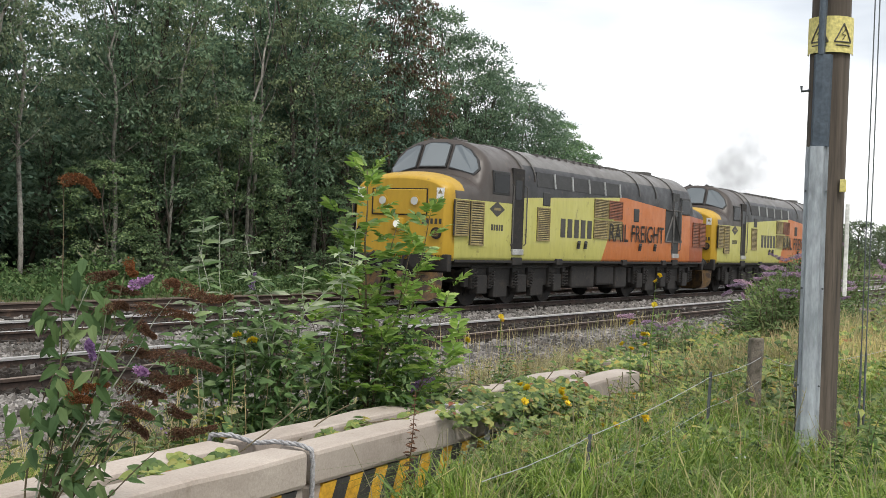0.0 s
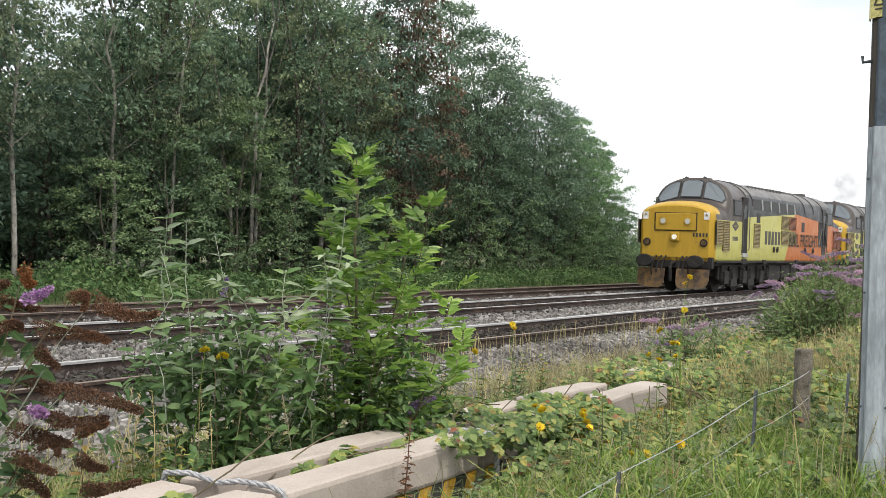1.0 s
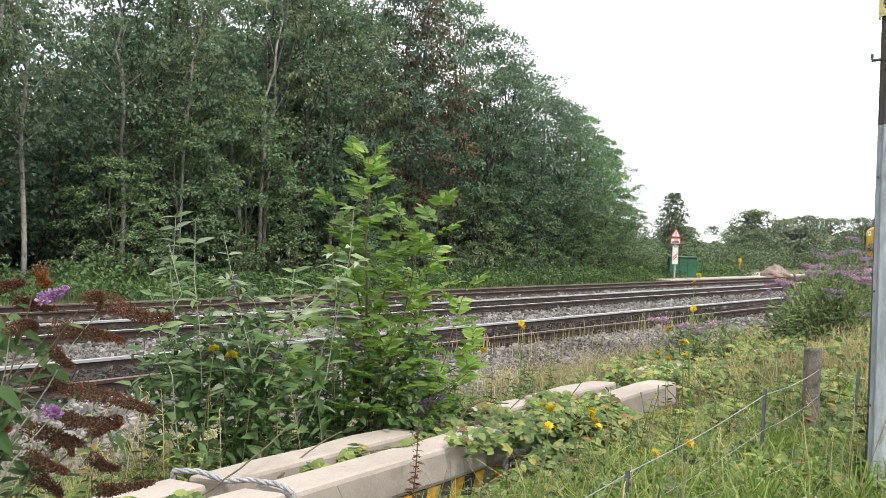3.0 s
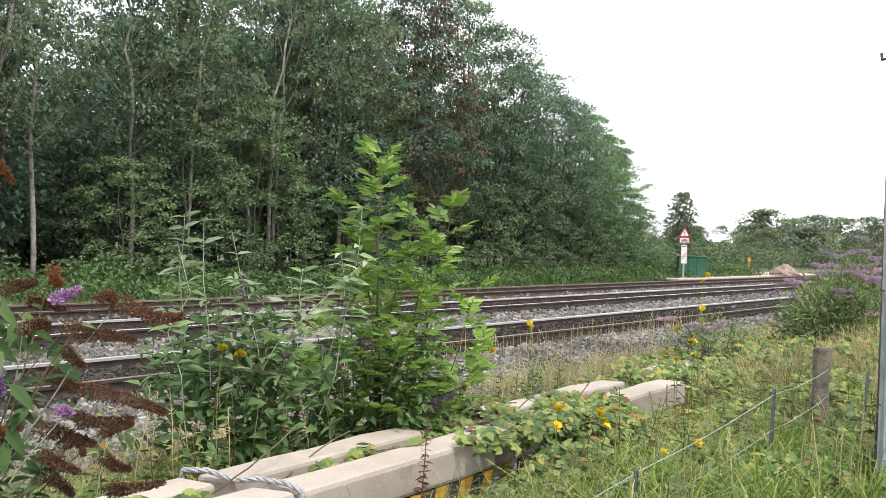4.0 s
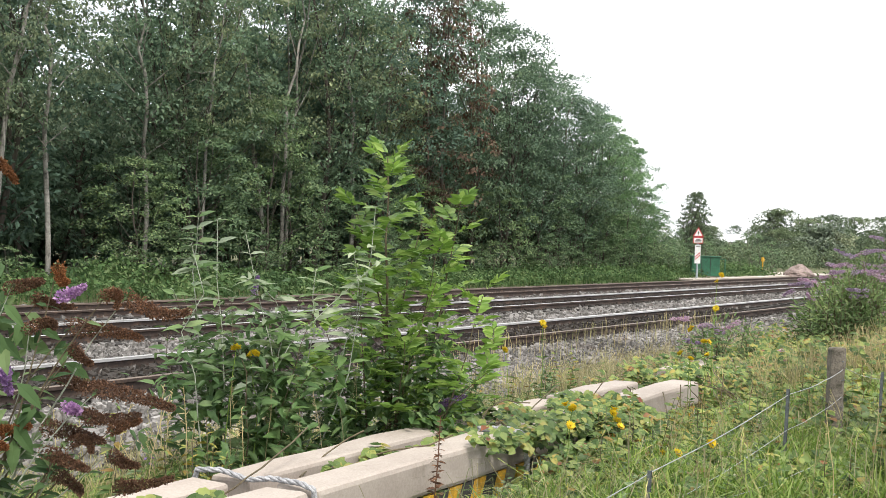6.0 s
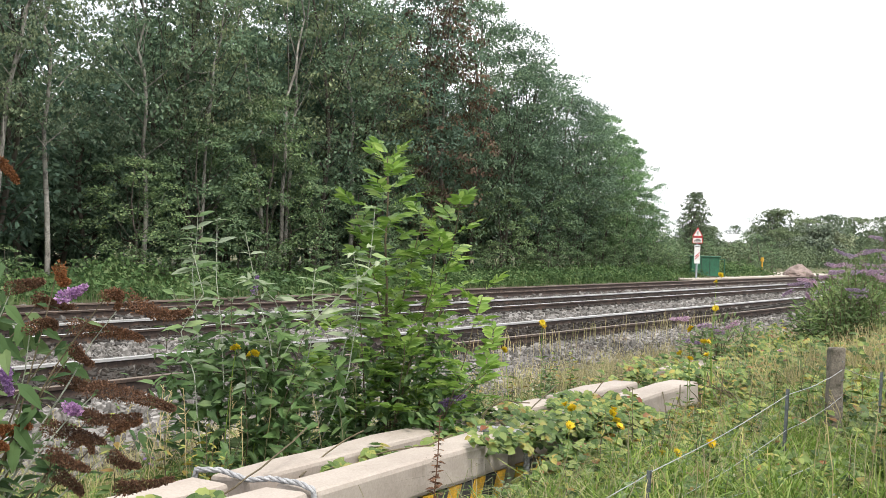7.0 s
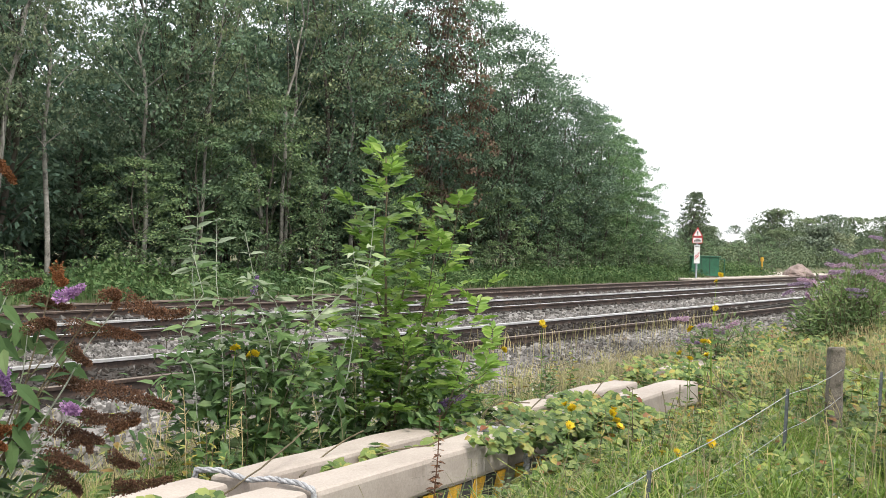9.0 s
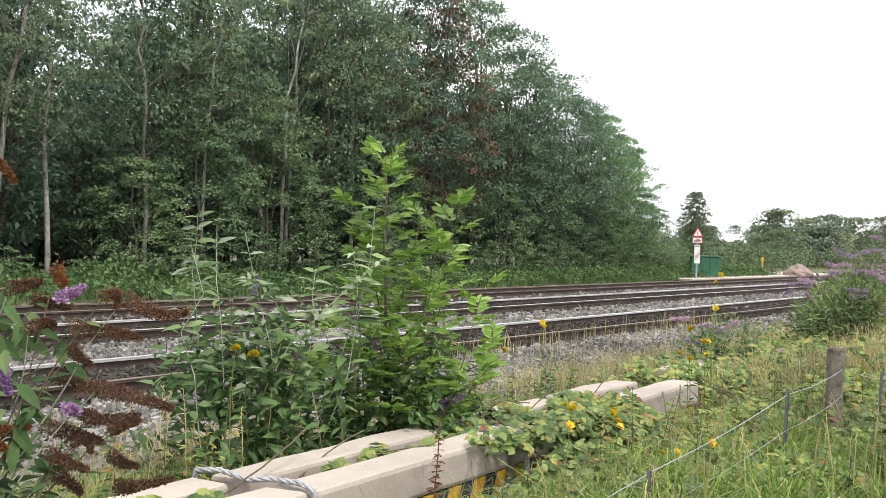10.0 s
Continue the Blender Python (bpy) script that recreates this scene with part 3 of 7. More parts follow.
def lettering(parent, body, x0, x1, z0, z1, side=-1):
    me = text_mesh(body, 1.0)
    co = np.array([v.co for v in me.vertices])
    lo, hi = co.min(0), co.max(0)
    for v in me.vertices:
        u = (v.co.x - lo[0]) / (hi[0] - lo[0])
        w = (v.co.y - lo[1]) / (hi[1] - lo[1])
        v.co = Vector((x0 + u * (x1 - x0), side * (HALF + 0.034) - v.co.z * 0, z0 + w * (z1 - z0)))
    me.materials.append(M["letter"])
    ob = new("lettering", me)
    ob.parent = parent
    return ob


WHEEL_X = (1.75, 3.80, 5.86, LEN - 5.86, LEN - 3.80, LEN - 1.75)


def bogie(parent, xc):
    bm = bmesh.new()
    for s in (-1, 1):
        box(bm, xc - 2.75, xc + 2.75, s * 1.08 - 0.06, s * 1.08 + 0.06, 0.46, 0.90, 0.02)
        for dx in (-2.05, 0, 2.05):
            box(bm, xc + dx - 0.24, xc + dx + 0.24, s * 1.12 - 0.11, s * 1.12 + 0.11, 0.30, 0.74, 0.03)
            for dd in (-0.42, 0.42):
                box(bm, xc + dx + dd - 0.10, xc + dx + dd + 0.10, s * 1.14 - 0.08, s * 1.14 + 0.08, 0.42, 0.92, 0.02)
        for dx in (-1.0, 1.0):
            box(bm, xc + dx - 0.35, xc + dx + 0.35, s * 1.10 - 0.05, s * 1.10 + 0.09, 0.20, 0.62, 0.02)
        box(bm, xc - 2.5, xc + 2.5, s * 1.16 - 0.02, s * 1.16 + 0.02, 0.90, 0.96)
    for dx in (-2.6, 2.6, -1.0, 1.0):
        box(bm, xc + dx - 0.12, xc + dx + 0.12, -1.1, 1.1, 0.55, 0.85)
    b = part("bogie", bm, M["under"], parent, "grimy black three-axle bogie")
    for s in (-1, 1):
        for dx in (-2.05, 0, 2.05):
            for dd in (-0.42, 0.42):
                bm = bmesh.new()
                pts = [(xc + dx + dd + 0.075 * math.cos(i * 0.9), s * 1.24 + 0.075 * math.sin(i * 0.9), 0.44 + i * 0.011) for i in range(36)]
                tube(bm, pts, 0.017, 5)
                part("spring", bm, M["under"], b)


def wheelset(parent, x):
    bm = bmesh.new()
    for s in (-0.76, 0.76):
        tube(bm, [(0, s - 0.065, 0), (0, s + 0.065, 0)], 0.54, 28)
        tube(bm, [(0, s - 0.10 * np.sign(s), 0), (0, s - 0.06 * np.sign(s), 0)], 0.565, 28)
        for k in range(6):
            a = k * math.pi / 3
            tube(bm, [(0.3 * math.cos(a), s - 0.08, 0.3 * math.sin(a)), (0.3 * math.cos(a), s + 0.08, 0.3 * math.sin(a))], 0.06, 6)
    tube(bm, [(0, -0.9, 0), (0, 0.9, 0)], 0.1, 12)
    w = part("wheelset", bm, M["under"], parent, "dark steel wheels on an axle")
    w.matrix_basis = pose(x, 0, 0.545)
    return w


def locomotive():
    root = empty("locomotive")
    tagged(root, "lime, orange and yellow diesel locomotive on the railway line", "locomotive", "coupled locomotives")
    loco_hull(root)
    # noses, cab windows, lamps at the front; the same at the far end but plainer
    screen_pane(root, [(-0.34, 3.24), (-0.34, 3.74), (-0.2, 3.80), (0.2, 3.80), (0.34, 3.74), (0.34, 3.24)])
    for s in (-1, 1):
        screen_pane(root, [(s * 0.47, 3.22), (s * 0.47, 3.73), (s * 0.60, 3.74), (s * 0.86, 3.62), (s * 1.07, 3.40), (s * 1.17, 3.18), (s * 1.08, 3.06)])
    for sd in (-1, 1):
        for x0, rear in ((0.14, False), (LEN - 1.5, True)):
            mat_l = M["louvre_red"] if rear else M["louvre"]
            louvre_panel(root, x0, x0 + 0.62, 1.62, 2.42, sd, mat_l, 16)
            louvre_panel(root, x0 + 0.70, x0 + 1.32, 1.42 if not rear else 1.62, 2.42, sd, mat_l, 18)
        for x0, x1 in ((1.86, 2.72), (LEN - 2.72, LEN - 1.86)):
            f = plate(root, "cab_side_window", M["rubber"], x0, x1, 2.62, 3.18, sd, 0.014, 0.08, 0.02, "black-framed cab side window")
            plate(f, "pane", M["dark_glass"], x0 + 0.06, x1 - 0.06, 2.67, 3.12, sd, 0.022, 0.02)
        for x0 in (2.88, LEN - 3.50):
            d = plate(root, "cab_door", M["rubber"] if x0 > 9 else M["under"], x0, x0 + 0.62, 1.30, 3.30, sd, 0.008, 0.06, 0.01, "recessed dark cab door")
            plate(d, "pane", M["dark_glass"], x0 + 0.14, x0 + 0.48, 2.55, 3.02, sd, 0.014, 0.02)
            plate(d, "step", M["alu"], x0 + 0.02, x0 + 0.60, 1.22, 1.36, sd, 0.05, 0.05, 0.01)
            bm = bmesh.new()
            for xx in (x0 - 0.05, x0 + 0.67):
                tube(bm, [(xx, sd * (HALF + 0.01), 1.45), (xx, sd * (HALF + 0.06), 1.50), (xx, sd * (HALF + 0.06), 2.85), (xx, sd * (HALF + 0.01), 2.90)], 0.016, 6)
            part("handrail", bm, M["grime"], d)
            plate(root, "foot_step", M["under"], x0 + 0.05, x0 + 0.55, 0.98, 1.16, sd, 0.04, 0.15, 0.01)
        # engine-room side: intake, 2 x 2 louvres, rear radiator opening
        louvre_panel(root, 4.25, 4.98, 1.58, 2.42, sd, M["louvre"], 18)
        for i in range(2):
            for j in range(2):
                louvre_panel(root, 7.80 + i * 1.04, 8.80 + i * 1.04, 1.72 + j * 0.57, 2.24 + j * 0.57, sd, M["louvre_red"] if i and j else M["louvre"], 12)
        plate(root, "small_window", M["rubber"], 4.55, 5.0, 2.46, 2.82, sd, 0.014, 0.04, 0.03)
        plate(root, "small_window", M["rubber"], 10.75, 11.2, 2.26, 2.66, sd, 0.014, 0.04, 0.03)
        rg = plate(root, "radiator_grille", M["rubber"], 13.46, 15.0, 1.72, 2.74, sd, 0.008, 0.05, 0.0, "black radiator opening with diagonal braces")
        bm = bmesh.new()
        yy = sd * (HALF + 0.02)
        for x0, z0, x1, z1 in ((13.5, 1.75, 14.2, 2.7), (14.2, 2.7, 14.95, 1.75), (14.2, 1.75, 14.2, 2.72)):
            tube(bm, [(x0, yy, z0), (x1, yy, z1)], 0.03, 6)
        for zz in (1.73, 2.73):
            tube(bm, [(13.46, yy, zz), (15.0, yy, zz)], 0.02, 6)
        part("brace", bm, M["grime"], rg)
        # cantrail windows between pale posts
        for i in range(5):
            x0 = 4.2 + i * 1.1
            bm = bmesh.new()
            r = [(x0, sd * (HALF + 0.008), 2.93), (x0 + 0.98, sd * (HALF + 0.008), 2.93), (x0 + 0.98, sd * (HALF - 0.035), 3.29), (x0, sd * (HALF - 0.035), 3.29)]
            vs = [bm.verts.new(p) for p in r] + [bm.verts.new((p[0], p[1] - sd * 0.06, p[2] - 0.02)) for p in r]
            bm.faces.new(vs[:4])
            for k in range(4):
                bm.faces.new((vs[k], vs[(k + 1) % 4], vs[4 + (k + 1) % 4], vs[4 + k]))
            part("cantrail_window", bm, M["rubber"], root)
            bm = bmesh.new()
            tube(bm, [(x0 + 1.04, sd * (HALF + 0.012), 2.92), (x0 + 1.04, sd * (HALF - 0.03), 3.30)], 0.03, 6)
            part("window_post", bm, M["alu"], root)
        # fittings low on the side
        for x in (6.75, 7.2, 11.25, 12.5):
            bm = bmesh.new()
            tube(bm, [(x, sd * (HALF + 0.03), 1.42), (x, sd * (HALF + 0.05), 1.55), (x + 0.06, sd * (HALF + 0.03), 1.60)], 0.05, 8)
            part("filler_cap", bm, M["rubber"], root)
        for x in (5.4, 9.9, 13.2):
            plate(root, "jacking_bracket", M["under"], x, x + 0.35, 0.98, 1.14, sd, 0.06, 0.1, 0.02)
        bm = bmesh.new()
        box(bm, 0.2, LEN - 0.2, sd * HALF - 0.015, sd * HALF + 0.015, 1.03, 1.09, 0.006)
        part("sill", bm, M["under"], root)
        # brand lettering as plain upright blocks, then the readable words
        for i in range(5):
            bm = bmesh.new()
            x0 = 5.66 + i * 0.43
            yy = sd * (HALF + 0.004)
            z0, z1 = 1.70, 2.19
            box(bm, x0, x0 + 0.29, yy - 0.004, yy + 0.004, z0, z1, 0.002)
            part("lettering_block", bm, M["letter"], root)
        if sd < 0:
            lettering(root, "RAIL", 8.86, 10.32, 1.66, 2.17)
            lettering(root, "FREIGHT", 10.55, 13.28, 1.66, 2.17)
        bm = bmesh.new()
        for i in range(5):
            x0 = 1.85 + i * 0.125
            box(bm, x0, x0 + 0.075, sd * (HALF + 0.004) - 0.004, sd * (HALF + 0.004) + 0.004, 1.78, 1.92)
        part("number_bars", bm, M["letter"], root)
        bm = bmesh.new()
        yy = sd * (HALF + 0.006)
        dv = [bm.verts.new(p) for p in ((1.74, yy, 2.28), (2.12, yy, 2.10), (2.50, yy, 2.28), (2.12, yy, 2.46))]
        dw = [bm.verts.new((v.co.x, yy - sd * 0.01, v.co.z)) for v in dv]
        bm.faces.new(dv)
        for k in range(4):
            bm.faces.new((dv[k], dv[(k + 1) % 4], dw[(k + 1) % 4], dw[k]))
        em = part("emblem", bm, M["letter"], root, "black diamond emblem")
        plate(em, "emblem_bar", M["louvre"], 1.95, 2.29, 2.25, 2.31, sd, 0.012, 0.0)
    # yellow nose front
    bm = bmesh.new()
    box(bm, -0.035, 0.05, -0.70, 0.70, 2.06, 2.62, 0.02)
    pan = part("headcode_panel", bm, M["livery"], root, "raised yellow panel with rounded edges")
    bm = bmesh.new()
    for z in (2.05, 2.63):
        box(bm, -0.02, 0.0, -0.72, 0.72, z - 0.012, z + 0.012)
    for y in (-0.72, 0.72):
        box(bm, -0.02, 0.0, y - 0.012, y + 0.012, 2.05, 2.63)
    part("panel_seam", bm, M["under"], pan)
    for y in (-0.42, 0.42):
        bm = bmesh.new()
        disc(bm, -0.03, y, 2.36, 0.12, 0.03)
        rim = part("marker_light", bm, M["livery"], root)
        bm = bmesh.new()
        disc(bm, -0.055, y, 2.36, 0.09, 0.02)
        part("lens", bm, M["lens"], rim)
    bm = bmesh.new()
    box(bm, -0.10, 0.02, -0.155, 0.155, 1.70, 1.98, 0.03)
    hl = part("headlight", bm, M["livery"], root, "square yellow headlight housing with a bright lens")
    bm = bmesh.new()
    disc(bm, -0.09, 0, 1.84, 0.085, 0.03)
    part("lens", bm, M["lamp"], hl)
    for y in (-0.98, 0.98):
        bm = bmesh.new()
        disc(bm, 0.02, y, 1.66, 0.13, 0.06)
        tl = part("tail_light", bm, M["under"], root)
        bm = bmesh.new()
        disc(bm, -0.04, y, 1.66, 0.085, 0.015)
        part("lens", bm, M["plough"], tl)
        bm = bmesh.new()
        box(bm, -0.012, 0.03, y * 1.07 - 0.09, y * 1.07 + 0.09, 2.42, 2.66)
        wl_ = part("warning_label", bm, M["white"], root)
        bm = bmesh.new()
        vs = [bm.verts.new(p) for p in ((-0.014, y * 1.07 - 0.06, 2.53), (-0.014, y * 1.07 + 0.06, 2.53), (-0.014, y * 1.07, 2.63))]
        bm.faces.new(vs)
        part("triangle", bm, M["louvre"], wl_)
    bm = bmesh.new()
    for i in range(5):
        box(bm, -0.012, 0.02, -0.66 - i * 0.11, -0.60 - i * 0.11, 1.86, 1.98)
    part("number_bars", bm, M["letter"], root)
    # roof: cab horns, panels, fan covers, exhaust
    bm = bmesh.new()
    for y in (-0.32, 0.32):
        tube(bm, [(2.05, y, 3.88), (1.80, y, 3.89)], [0.04, 0.06], 10)
    box(bm, 1.85, 2.15, -0.5, 0.5, 3.80, 3.90, 0.03)
    part("horn", bm, M["grime"], root)
    for x0, x1, w in ((5.2, 7.2, 0.75), (7.4, 9.4, 0.8), (9.6, 10.9, 0.7)):
        bm = bmesh.new()
        box(bm, x0, x1, -w, w, 3.66, 3.80, 0.04)
        hatch = part("roof_hatch", bm, M["grime"], root, "dark ribbed roof hatch")
        for k in range(5):
            xx = x0 + 0.1 + k * (x1 - x0 - 0.2) / 4
            bm = bmesh.new()
            box(bm, xx - 0.025, xx + 0.025, -w - 0.06, w + 0.06, 3.64, 3.83, 0.01)
            part("rib", bm, M["grime"], hatch)
    bm = bmesh.new()
    tube(bm, [(13.9, 0, 3.76), (13.9, 0, 3.93)], 0.62, 24)
    part("fan_cowl", bm, M["grime"], root)
    for xx in (3.42, 4.1, 11.2, 12.6, LEN - 3.4):
        h = hull_section(xx)
        pts = [(xx, -a - 0.01, b + 0.012) for a, b in h[5:]] + [(xx, a + 0.01, b + 0.012) for a, b in reversed(h[5:-1])]
        bm = bmesh.new()
        tube(bm, pts, 0.02, 5)
        part("roof_rib", bm, M["grime"], root)
    # underframe
    bm = bmesh.new()
    box(bm, 0.1, LEN - 0.1, -1.15, 1.15, 0.92, 1.07)
    part("underframe", bm, M["under"], root)
    for x0, x1, z0 in ((6.75, 8.3, 0.36), (8.45, 9.7, 0.42), (9.8, 10.7, 0.32)):
        bm = bmesh.new()
        box(bm, x0, x1, -1.22, 1.22, z0, 0.95, 0.05)
        part("fuel_tank", bm, M["under"], root, "grimy black underslung tank")
    bogie(root, 3.80)
    bogie(root, LEN - 3.80)
    # ends: buffers, plough, coupling and hoses
    for xe, d in ((0.0, -1), (LEN, 1)):
        bm = bmesh.new()
        box(bm, min(xe, xe - d * 0.2), max(xe, xe - d * 0.2), -1.28, 1.28, 0.82, 1.20, 0.02)
        part("buffer_beam", bm, M["under"], root)
        for y in (-0.865, 0.865):
            bm = bmesh.new()
            tube(bm, [(xe, y, 1.05), (xe + d * 0.42, y, 1.05)], 0.13, 16)
            tube(bm, [(xe + d * 0.40, y, 1.05), (xe + d * 0.50, y, 1.05), (xe + d * 0.52, y, 1.05)], [0.28, 0.30, 0.26], 24)
            for v in bm.verts:
                v.co.z = 1.05 + (v.co.z - 1.05) * (0.68 if abs(v.co.x - xe) > 0.36 else 1.0)
            part("buffer", bm, M["under"], root, "round black buffer")
        for sd in (-1, 1):
            bm = bmesh.new()
            outline = [(0.20, 0.80), (1.22, 0.80), (1.23, 0.42), (1.17, 0.26), (1.0, 0.17), (0.36, 0.16), (0.24, 0.24), (0.20, 0.42)]
            vs = []
            for deep in (0.0, 0.04):
                vs.append([bm.verts.new((xe + d * (0.30 + deep + 0.22 * (0.80 - z) - 0.24 * (a - 0.2) ** 2), sd * a, z)) for a, z in outline])
            bm.faces.new(vs[0])
            bm.faces.new(vs[1])
            for k in range(8):
                bm.faces.new((vs[0][k], vs[0][(k + 1) % 8], vs[1][(k + 1) % 8], vs[1][k]))
            part("snowplough", bm, M["plough"], root, "rust-stained yellow snowplough blade")
        for y, r in ((-0.62, 0.03), (-0.42, 0.025), (-0.28, 0.03), (0.3, 0.03), (0.46, 0.025), (0.64, 0.03)):
            bm = bmesh.new()
            tube(bm, [(xe, y, 1.20), (xe + d * 0.22, y, 1.12), (xe + d * 0.30, y + 0.05, 0.75), (xe + d * 0.22, y + 0.02, 0.42)], r, 8)
            part("hose", bm, M["under"], root)
        bm = bmesh.new()
        tube(bm, [(xe, 0, 1.0), (xe + d * 0.30, 0, 0.98), (xe + d * 0.40, 0, 0.80), (xe + d * 0.34, 0, 0.40)], 0.055, 8)
        part("coupling", bm, M["under"], root)
    wheels = [wheelset(root, x) for x in WHEEL_X]
    return root


LOCO = locomotive()
LOCO_2 = copy_thing(LOCO, pose(18.75, 13.93, 0))
SPEED, START = 16.43, 21.67


def exhaust_smoke():
    """Thin dark exhaust over the second locomotive, in a few ragged sheets."""
    m, nt, links, bsdf = nodes_of("thin_exhaust_smoke")
    tr, mx, out = nt.new("ShaderNodeBsdfTransparent"), nt.new("ShaderNodeMixShader"), nt["Material Output"]
    bsdf.inputs["Base Color"].default_value, bsdf.inputs["Roughness"].default_value = (0.07, 0.07, 0.075, 1), 1.0
    co, grad, mul = nt.new("ShaderNodeTexCoord"), nt.new("ShaderNodeTexGradient"), nt.new("ShaderNodeMath")
    grad.gradient_type, mul.operation = "SPHERICAL", "MULTIPLY"
    links.new(co.outputs["Object"], grad.inputs["Vector"])
    soft = ramp(nt, links, grad.outputs["Fac"], [(0.0, (0, 0, 0)), (0.9, (0.5, 0.5, 0.5))])
    wisps = ramp(nt, links, noise_tex(nt, links, co.outputs["Object"], 1.6, 4.0), [(0.30, (0.1, 0.1, 0.1)), (0.70, (1, 1, 1))])
    links.new(soft, mul.inputs[0])
    links.new(wisps, mul.inputs[1])
    links.new(mul.outputs[0], mx.inputs[0])
    links.new(tr.outputs[0], mx.inputs[1])
    links.new(bsdf.outputs[0], mx.inputs[2])
    links.new(mx.outputs[0], out.inputs["Surface"])
    root = empty("exhaust_smoke", 0, 0, 0)
    tagged(root, "thin grey diesel exhaust drifting above the locomotives", "smoke")
    for dx, dy, dz, r in ((0.0, 0.0, 0.0, 1.5), (0.6, 0.4, 0.5, 1.8), (-0.7, -0.3, -0.3, 1.2)):
        bm = bmesh.new()
        rings = [[bm.verts.new((math.cos(a) * q, 0.25 * (1 - q * q), math.sin(a) * q)) for a in np.linspace(0, 6.2832, 25)[:-1]] for q in (0.33, 0.66, 0.99)]
        mid = bm.verts.new((0, 0.25, 0))
        for k in range(24):
            bm.faces.new((mid, rings[0][k], rings[0][(k + 1) % 24]))
            for r0, r1 in zip(rings, rings[1:]):
                bm.faces.new((r0[k], r1[k], r1[(k + 1) % 24], r0[(k + 1) % 24]))
        p = part("puff", bm, m, root, smooth=True)
        p.matrix_basis = pose(dx, dy, dz) @ Matrix.Diagonal((r, 0.6 * r, r, 1))
    root.matrix_basis = pose(START + 25.6, 13.93, 4.9, 0, 0, -60)
    return root


SMOKE = exhaust_smoke()


# ---------------------------------------------------------------- barrier
M["hazard_yellow"] = surface("hazard_yellow_paint", (0.50, 0.27, 0.02), (0.66, 0.38, 0.03), (0.20, 0.13, 0.05), coarse=3.0, fine=35.0, rough=0.7, stain_at=0.62)
M["hazard_black"] = surface("hazard_black_paint", (0.02, 0.02, 0.02), (0.05, 0.048, 0.045), (0.16, 0.14, 0.12), coarse=3.0, fine=35.0, rough=0.75, stain_at=0.66)
M["rope"] = surface("weathered_grey_rope", (0.22, 0.22, 0.23), (0.42, 0.42, 0.43), coarse=8.0, fine=80.0, rough=0.9, bump=0.6)
M["galv"] = surface("galvanised_steel", (0.30, 0.33, 0.36), (0.46, 0.50, 0.54), (0.22, 0.25, 0.27), coarse=2.5, fine=30.0, rough=0.55, metal=0.35, bump=0.1, stretch=(1, 1, 0.25))
M["pole_wood"] = surface("weathered_pole_wood", (0.045, 0.036, 0.029), (0.115, 0.092, 0.073), (0.028, 0.024, 0.02), coarse=3.0, fine=26.0, rough=0.9, bump=0.7, stretch=(1, 1, 0.06))
M["blue_grey"] = surface("blue_grey_sheath", (0.05, 0.07, 0.095), (0.085, 0.11, 0.14), coarse=3.0, fine=30.0, rough=0.6)
M["sign_yellow"] = surface("faded_sign_yellow", (0.55, 0.48, 0.15), (0.72, 0.64, 0.24), (0.40, 0.33, 0.12), coarse=5.0, fine=40.0, rough=0.6, stain_at=0.66)
M["sign_ink"] = surface("sign_ink", (0.06, 0.055, 0.045), (0.11, 0.10, 0.08), coarse=5.0, fine=40.0, rough=0.7)
M["old_concrete"] = surface("lichened_concrete", (0.10, 0.086, 0.068), (0.20, 0.173, 0.14), (0.06, 0.055, 0.04), coarse=6.0, fine=60.0, rough=0.95, bump=0.8, stain_at=0.58)
M["wire"] = surface("galvanised_wire", (0.30, 0.32, 0.33), (0.46, 0.48, 0.49), coarse=8.0, fine=60.0, rough=0.5, metal=0.5)
M["dark_iron"] = surface("weathered_iron", (0.06, 0.07, 0.075), (0.13, 0.145, 0.15), coarse=6.0, fine=60.0, rough=0.8)
M["cabinet_green"] = surface("green_enamel", (0.012, 0.085, 0.042), (0.022, 0.13, 0.065), (0.03, 0.07, 0.04), coarse=2.0, fine=25.0, rough=0.5)
M["sign_red"] = surface("sign_red", (0.45, 0.02, 0.03), (0.55, 0.03, 0.04), coarse=5.0, fine=40.0, rough=0.5)
M["cladding"] = surface("pale_roof_cladding", (0.70, 0.72, 0.74), (0.82, 0.83, 0.84), coarse=0.4, fine=5.0, rough=0.6)


def worn_block(bm, seed, amount=0.012):
    """Chip and dent an outline a little."""
    bmesh.ops.subdivide_edges(bm, edges=[e for e in bm.edges if e.calc_length() > 0.25], cuts=3, use_grid_fill=True)
    for v in bm.verts:
        n = noise.noise_vector(v.co * 3.1 + Vector((seed, 0, 0))) * amount
        v.co += Vector((n.x * 0.4, n.y, n.z))


